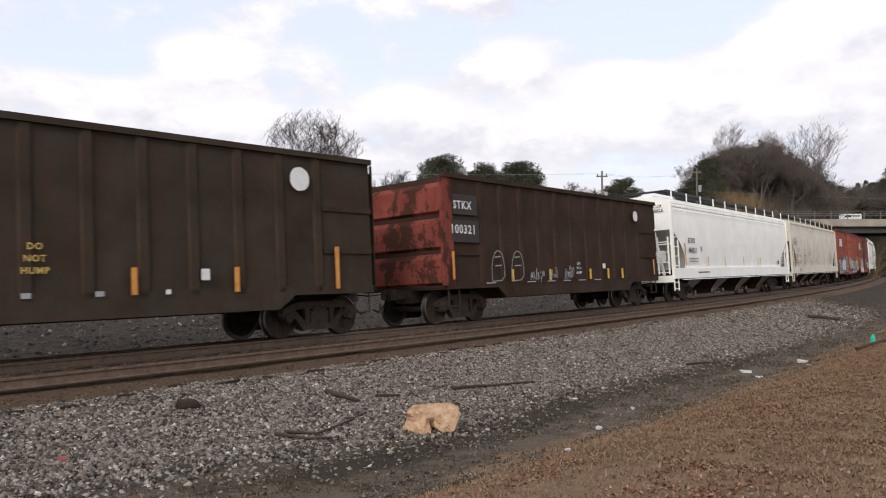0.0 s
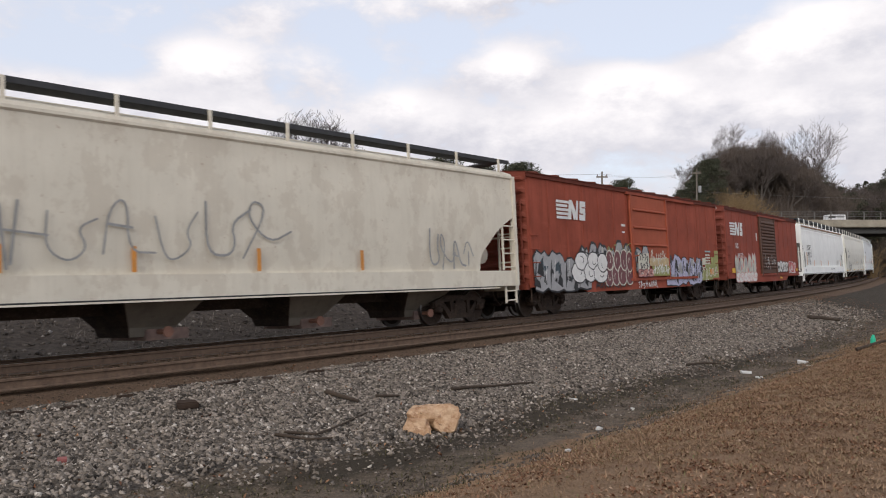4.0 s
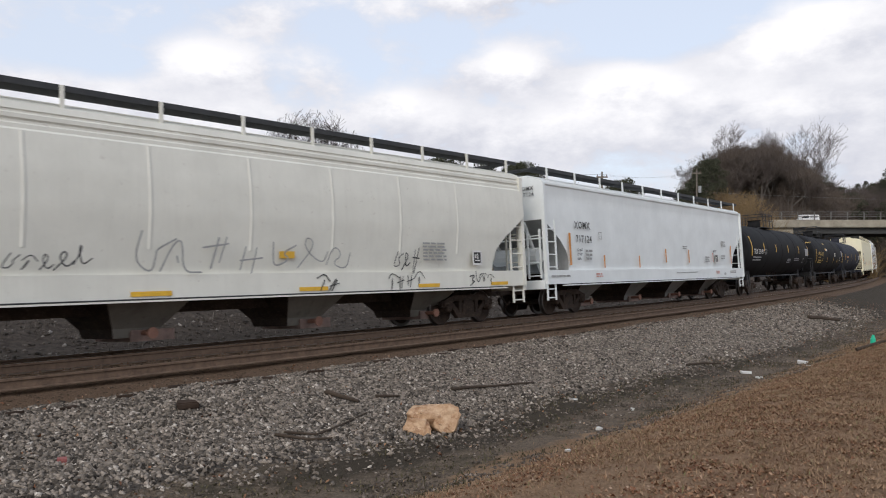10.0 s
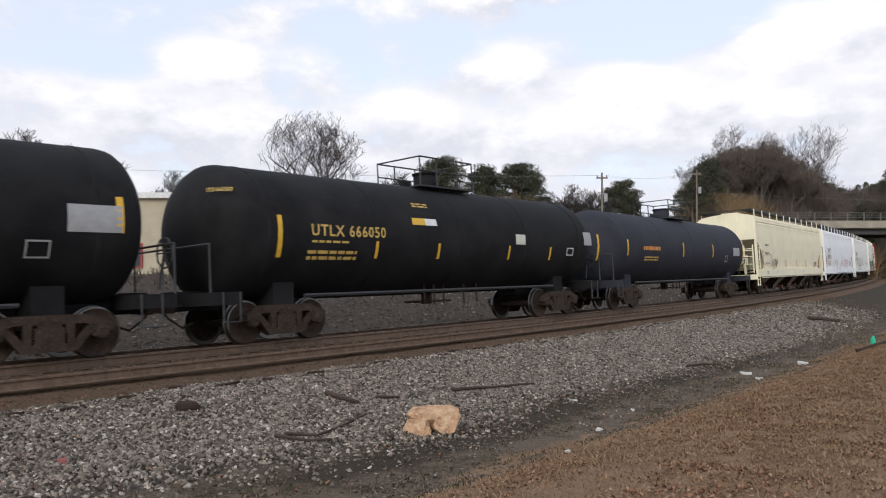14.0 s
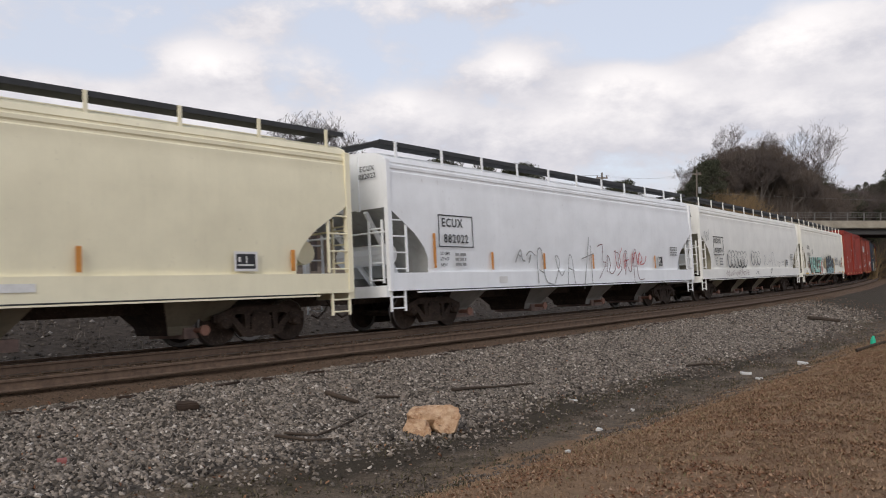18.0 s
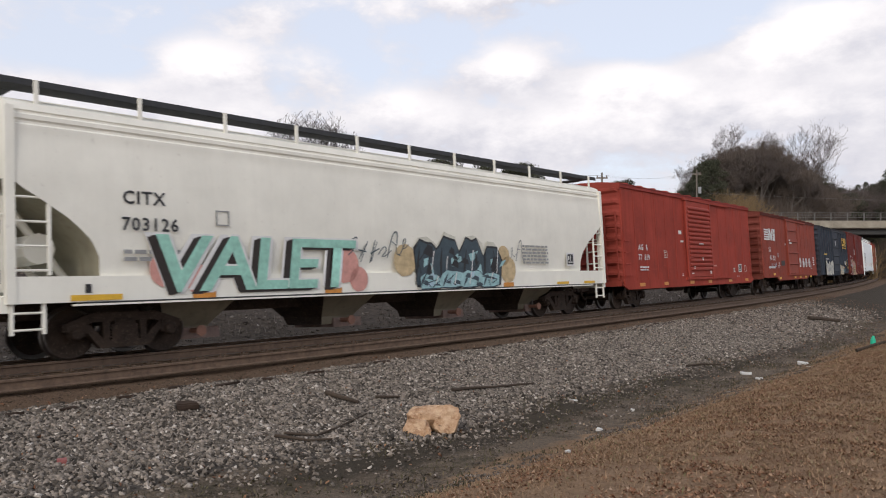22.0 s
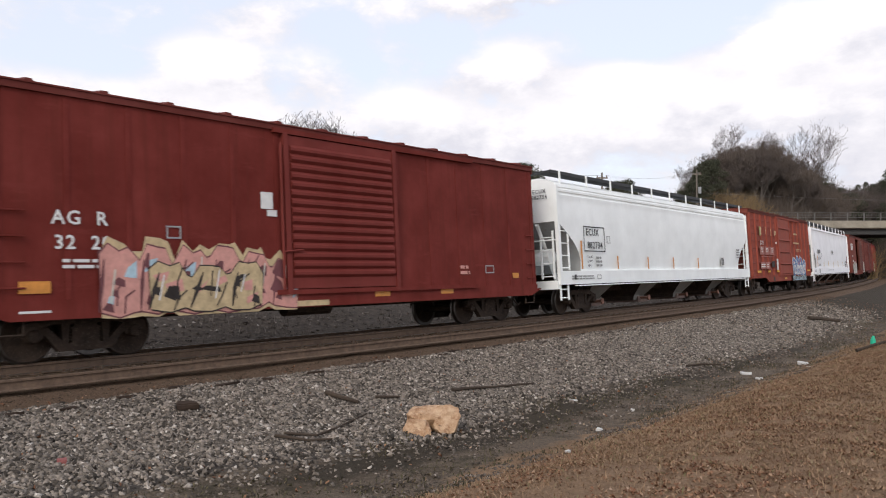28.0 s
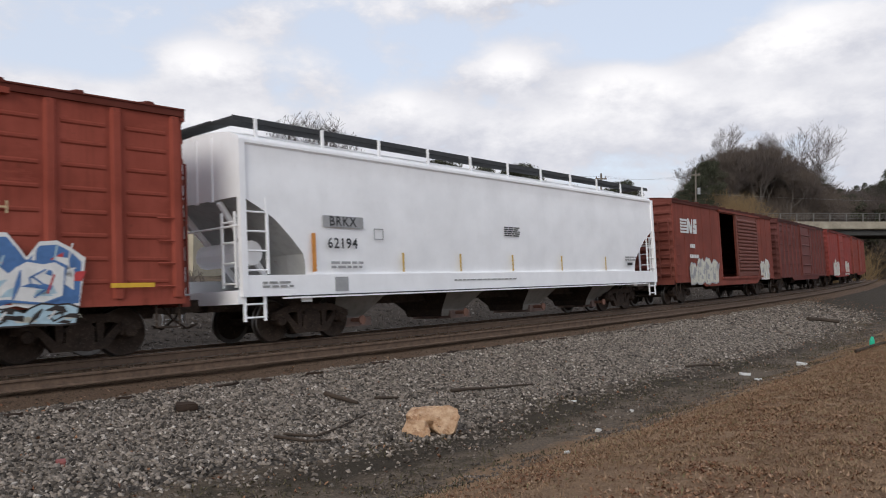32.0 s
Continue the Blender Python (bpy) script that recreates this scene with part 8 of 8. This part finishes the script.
c = boxcar(92.8, 15.8, (0.36, 0.05, 0.03), "bright red boxcar with a ribbed door and white numbers", (-1.4, 1.6), 4.62, 0.72, "ribs", None, 0, None, 0.75, False, 0.12, (0.3, 0.045, 0.035), 8)
decals(c, WALL - 0.02, [("text", "AG  R", -6.1, 2.3, 0.22, "white"), ("text", "77  819", -6.05, 1.92, 0.22, "white"), ("bars", -6.05, 1.5, 0.8, 0.2, 2, "white"), ("rect", -2.3, -1.98, 2.95, 3.1, "white"), ("rect", -2.1, -1.78, 2.6, 2.68, "white"), ("frame", -4.02, -3.7, 1.93, 2.22, 0.02, "cream"), ("text", "C", -3.86, 2.02, 0.1, "cream"), ("bars", -3.86, 2.14, 0.2, 0.05, 1, "cream"),
       ("bars", -2.03, 1.22, 0.18, 0.14, 2, "white"), ("rect", 5.66, 6.07, 1.34, 1.62, "black"), ("frame", 6.62, 6.9, 1.3, 1.62, 0.02, "cream"), ("bars", 4.94, 1.38, 0.3, 0.22, 3, "cream"), ("bars", 2.1, 1.6, 0.5, 0.12, 1, "pink"), ("bars", 5.5, 1.08, 0.4, 0.04, 1, "white")]
       + [("rect", x0, x1, 0.82, 0.95, "orange") for x0, x1 in ((-6.6, -6.1), (-4.19, -3.76), (-1.28, -0.8), (1.06, 1.5), (3.94, 4.46), (6.59, 7.1))])
decals(c, WALL - 0.135, [("rect", -0.17, 0.4, 2.55, 2.59, "white"), ("disc", 0.18, 1.9, 0.075, "white"), ("bars", -0.9, 1.52, 0.12, 0.14, 2, "white"), ("bars", -1.15, 1.26, 0.22, 0.08, 1, "white"), ("bars", 1.2, 1.3, 0.3, 0.16, 2, "white")])
c = boxcar(110.8, 15.4, (0.31, 0.06, 0.036), "rust-red boxcar with corrugated end and white emblem", (-1.54, 1.41), 4.54, 0.72, "panels", None, 0, None, 0.55, True, 0.3)
decals(c, WALL - 0.02, [("emblem", -7.4, -4.8, 3.05, 3.72), ("text", "NS", -6.35, 2.5, 0.26, "white"), ("text", "451 321", -5.75, 2.03, 0.26, "white"), ("bars", -6.0, 1.5, 1.5, 0.2, 1, "white"), ("frame", -4.5, -4.25, 2.1, 2.35, 0.025, "silver"), ("rect", -3.6, -2.7, 1.6, 1.9, "brown"),
       ("ring", 1.75, 1.8, 0.26, 0.1, "white"), ("ring", 2.8, 1.78, 0.26, 0.1, "white"), ("ring", 3.7, 1.8, 0.26, 0.1, "white"), ("ring", 4.75, 1.8, 0.26, 0.1, "white"), ("rect", -5.75, -5.25, 0.98, 1.16, "yellow"), ("bars", 6.3, 1.9, 0.5, 0.6, 4, "white"), ("frame", 5.2, 5.6, 1.4, 1.65, 0.03, "white"),
       ("rect", -2.35, -2.2, 2.85, 2.95, "white")] + rows_of((-4.1, 0.0, 1.6, 3.3, 5.0), 0.8, 0.92, 0.5, "yellow"))
decals(c, WALL - 0.135, [("rect", -1.7, -1.35, 3.12, 3.2, "white"), ("rect", -1.6, -1.0, 2.95, 3.03, "white")])
decals(c, WALL, [("end", "NS 451321", -7.775, -0.95, 4.5, 0.1, "white")])
tag(c, -6.2, -4.9, 1.5, 1.75, G, 102, "sky", 0.025, 6), tag(c, -4.6, -4.1, 1.4, 1.8, G, 103, "white", 0.03, 2)
nudge(c, 0.3)
c = boxcar(128.2, 15.5, (0.032, 0.042, 0.058), "dark blue boxcar with yellow block shapes and white graffiti", (-1.44, 1.9), 4.5, 0.8, "panels", None, 0.07, None, 0.8, True, 0.25, (0.02, 0.024, 0.03))
Y = WALL - 0.09
for i, x in enumerate((4.42, 5.35, 6.25)):      # three bold yellow shapes over short bars
    bm = bmesh.new()
    box(bm, x - 0.3, x - 0.08, Y - 0.003, Y, 3.26, 3.95)
    box(bm, x - 0.08, x + 0.3, Y - 0.003, Y, 3.72 - 0.12 * i, 3.95), box(bm, x - 0.08, x + 0.3, Y - 0.003, Y, 3.26, 3.48 - 0.05 * i)
    box(bm, x - 0.3, x + 0.3, Y - 0.003, Y, 3.06, 3.15)
    part("emblem", bm, INK["yellow"], c, "bold yellow block of an emblem")
decals(c, Y, [("bars", -5.7, 2.45, 1.4, 0.22, 1, "gold"), ("bars", -5.0, 2.1, 1.6, 0.2, 1, "silver"), ("rect", 5.1, 5.6, 1.65, 1.98, "white"), ("bars", 6.2, 1.8, 0.4, 0.5, 4, "gold"), ("rect", 6.85, 7.2, 1.3, 1.48, "yellow"), ("rect", 4.2, 4.7, 1.35, 1.46, "orange"), ("rect", -0.1, 0.3, 3.2, 3.6, "silver")])
piece(c, -5.9, -1.9, 0.86, 2.0, Y, 111, 5, "cream", "silver", "silver", "white", edge=0.04), piece(c, 1.9, 4.1, 0.86, 1.75, Y, 112, 3, "cream", "tan", "silver", edge=0.05)
tag(c, 4.2, 5.0, 1.0, 1.3, Y, 113, "teal", 0.03, 4), tag(c, 6.7, 7.2, 1.6, 2.0, Y, 114, "silver", 0.02, 2)
c = boxcar(145.2, 15.3, (0.17, 0.022, 0.015), "deep red boxcar with white numbers and pink graffiti", (-1.82, 1.5), 4.62, 0.72, "ribs", (0.175, 0.024, 0.017), 0, None, 0.7, False, 0.12, (0.14, 0.028, 0.022), 8)
decals(c, WALL - 0.02, [("text", "AG  R", -6.2, 2.42, 0.24, "white"), ("text", "32  20", -6.15, 2.0, 0.24, "white"), ("bars", -6.1, 1.65, 0.8, 0.2, 2, "white"), ("rect", -7.2, -6.7, 1.16, 1.36, "orange"), ("rect", -2.45, -2.15, 2.8, 3.15, "white"), ("rect", -2.3, -2.05, 2.65, 2.78, "white"), ("frame", -4.6, -4.3, 2.12, 2.36, 0.03, "silver"),
       ("rect", -5.5, -5.2, 1.65, 1.85, "white"), ("frame", 5.1, 5.5, 1.4, 1.62, 0.03, "silver"), ("rect", 6.4, 6.7, 1.25, 1.4, "orange"), ("bars", 4.2, 1.5, 0.4, 0.3, 2, "pink"), ("rect", -7.2, -6.7, 0.84, 0.88, "white")] + rows_of((-4.0, 1.0, 3.4), 0.88, 1.0, 0.5, "orange"))
piece(c, -5.9, -1.5, 0.7, 2.02, G, 121, 6, "pink", "wine", "sky", "cream", "tan", 0.03)
piece(c, -5.0, -2.4, 0.74, 1.7, G - 0.02, 123, 3, "tan", "brown", "pink", "white", edge=0.025)
decals(c, G + 0.006, [("rect", -1.6, -0.7, 0.74, 0.86, "tan")])
c = hopper(164.2, 19.8, (0.73, 0.75, 0.73), "white covered hopper with a boxed black number", stains=0.12)
decals(c, SIDE, [("end", "ECUX", -9.97, -0.95, 4.05, 0.13, "black"), ("end", "882734", -9.97, -0.95, 3.86, 0.13, "black")])
decals(c, SIDE, [("frame", -8.23, -6.67, 2.09, 2.95, 0.035, "black"), ("text", "ECUX", -7.6, 2.74, 0.24, "black"), ("text", "882734", -7.44, 2.3, 0.24, "black"), ("bars", -7.5, 1.75, 1.1, 0.4, 3, "grey"), ("rect", -8.48, -8.39, 1.5, 2.45, "orange"), ("rect", 5.6, 5.95, 1.65, 1.95, "black"), ("frame", -6.5, -6.25, 2.4, 2.65, 0.02, "grey"),
       ("bars", 8.2, 2.2, 0.5, 0.5, 4, "grey"), ("bars", -8.4, 1.22, 1.6, 0.16, 2, "grey")] + rows_of((-5.7, -3.0, -0.4, 2.5), 1.48, 1.95, 0.09, "orange") + [("rect", -9.0, -8.9, 1.15, 1.32, "black"), ("frame", -7.4, -7.1, 1.15, 1.3, 0.02, "grey")])
c = boxcar(182.3, 15.3, (0.31, 0.067, 0.042), "rust-red boxcar with ribbed panels and blue and white graffiti", (-1.46, 1.65), 4.58, 0.68, "panels", None, 0.07, None, 0.7, True, 0.4)
decals(c, Y + 0.006, [("rect", x, x + 0.95, 2.2, 2.66, "rose") for x in (-6.25, -5.12, -4.0)] + [("rect", x, x + 0.9, 1.42, 1.8, "rose") for x in (-6.2, -5.1)] + [("rect", -3.75, -3.05, 1.5, 1.85, "brown"), ("rect", -6.1, -5.8, 3.25, 3.75, "olive"), ("rect", -3.3, -2.95, 0.7, 0.95, "brown")])
decals(c, Y, [("text", "SOU", -5.75, 2.84, 0.24, "white"), ("text", "53", -5.8, 2.45, 0.26, "white"), ("text", "00", -4.68, 2.45, 0.26, "white"), ("text", "53", -3.52, 2.45, 0.26, "white"), ("bars", -4.65, 2.1, 3.0, 0.06, 1, "rose"),
       ("bars", -5.7, 1.6, 0.9, 0.24, 2, "white"), ("bars", -4.7, 1.6, 0.3, 0.24, 2, "white"), ("rect", -2.55, -2.2, 1.35, 2.0, "white"), ("rect", -2.6, -2.1, 1.22, 1.32, "yellow"), ("rect", -7.0, -6.3, 1.22, 1.32, "yellow"), ("rect", -4.75, -4.2, 1.22, 1.32, "yellow"), ("rect", 5.9, 6.7, 1.24, 1.32, "yellow"),
       ("rect", -2.6, -2.3, 2.85, 2.97, "white"), ("rect", -0.45, 0.1, 0.8, 0.88, "yellow"), ("bars", 3.0, 3.02, 1.6, 0.16, 1, "tan"), ("text", "THE SO TH", 3.5, 2.55, 0.2, "tan"), ("bars", 2.9, 3.6, 1.0, 0.16, 1, "tan")])
decals(c, Y, [("rect", -5.9, -5.74, 3.3, 3.72, "tan"), ("rect", -4.76, -4.7, 3.35, 3.8, "tan"), ("rect", -3.56, -3.5, 3.3, 3.7, "tan"), ("rect", -2.72, -2.6, 3.3, 3.62, "tan"), ("rect", -2.5, -2.36, 3.4, 3.6, "tan")])
piece(c, 1.55, 5.5, 0.95, 2.2, Y, 131, 4, "blue", "white", "red", "sky", edge=0.07)
piece(c, 1.75, 5.2, 1.02, 1.7, Y - 0.02, 133, 4, "white", "blue", "sky", "red", edge=0.04)
piece(c, 1.2, 5.4, 0.66, 1.0, Y - 0.03, 132, 5, "sky", "brown", "cream", "white", edge=0.03)
nudge(c, 0.3)
c = hopper(201.0, 19.5, (0.8, 0.8, 0.77), "bright white covered hopper with black numbers", 0.02, False, "dark", 0.08, True)
decals(c, SIDE, [("end", "BRKX", -9.67, -0.95, 4.05, 0.13, "black"), ("end", "62194", -9.67, -0.95, 3.86, 0.13, "black")])
decals(c, SIDE, [("rect", -7.6, -6.35, 2.5, 2.76, "silver"), ("text", "BRKX", -7.0, 2.63, 0.22, "black"), ("text", "62194", -7.03, 2.13, 0.24, "black"), ("frame", -6.0, -5.68, 2.25, 2.52, 0.025, "silver"), ("bars", -0.16, 2.64, 0.8, 0.3, 5, "black"), ("rect", -7.95, -7.84, 1.5, 2.35, "orange"), ("bars", -6.9, 1.65, 1.0, 0.2, 2, "silver"),
       ("rect", -7.3, -6.9, 1.06, 1.38, "silver"), ("rect", 7.3, 7.7, 1.65, 1.75, "black"), ("bars", 7.6, 1.9, 0.9, 0.2, 2, "grey"), ("rect", -8.3, -8.0, 0.85, 1.0, "white"), ("rect", 7.7, 8.0, 0.88, 1.0, "white"), ("bars", -8.9, 1.24, 0.8, 0.16, 2, "grey"), ("bars", -1.5, 1.25, 3.0, 0.06, 1, "grey")] + rows_of((-5.0, -2.7, -0.2, 2.6, 5.6), 1.48, 1.95, 0.07, "gold"))
c = boxcar(220.7, 15.6, (0.23, 0.055, 0.036), "rust-red boxcar with one door slid open", (-1.5, 1.2), 4.42, 0.7, "ribs", (0.16, 0.05, 0.035), 0, (0.85, 4.5), 0.7, True, 0.5)
decals(c, WALL - 0.02, [("emblem", -7.0, -4.9, 3.05, 3.7), ("bars", -5.6, 2.5, 0.6, 0.3, 1, "white"), ("bars", -5.4, 2.05, 1.2, 0.28, 1, "white")])
piece(c, -6.2, -2.2, 0.8, 2.0, G, 141, 4, "cream", "silver", "silver"), piece(c, 5.0, 6.8, 0.9, 2.1, G, 142, 2, "cream", "white", "silver")
c = boxcar(238.1, 15.6, (0.15, 0.042, 0.034), "dark brown-red boxcar with faded sides", (-1.5, 1.6), 4.42, 0.72, "panels", None, 0.05, None, 0.7, True, 0.5)
c = boxcar(255.7, 15.6, (0.3, 0.05, 0.038), "red boxcar with white graffiti on its side", (-1.5, 1.6), 4.45, 0.72, "panels")
piece(c, -5.6, -1.7, 0.85, 2.2, G, 151, 4, "cream", "white", "pink"), piece(c, 1.9, 5.2, 0.85, 2.2, G, 152, 3, "cream", "white", "pink")
c = boxcar(273.3, 15.6, (0.26, 0.055, 0.038), "rust-red boxcar at the tail of the view", (-1.5, 1.6), 4.45, 0.72, "panels")


def motions():
    traffic()
    for car, u, half in CARS:
        walk(car, [(k * 0.5, car_pose(u, half, k * 0.5)) for k in range(65)])
    for wheel, u, x in SPINNING:
        at = [k / 30.0 for k in range(961) if -20 < train_s(u, k / 30.0) < 32]
        if not at:
            continue
        times = ([0.0] if at[0] > 0 else []) + at + ([32.0] if at[-1] < 32.0 else [])
        s0 = train_s(u, at[0])
        s_of = {t: min(s0, max(train_s(u, at[-1]), train_s(u, t))) for t in times}
        walk(wheel, [(t, pose(x, 0, 0.457, 0, math.degrees((s_of[t] - s0) / 0.457), 0)) for t in times])


ties()


motions()
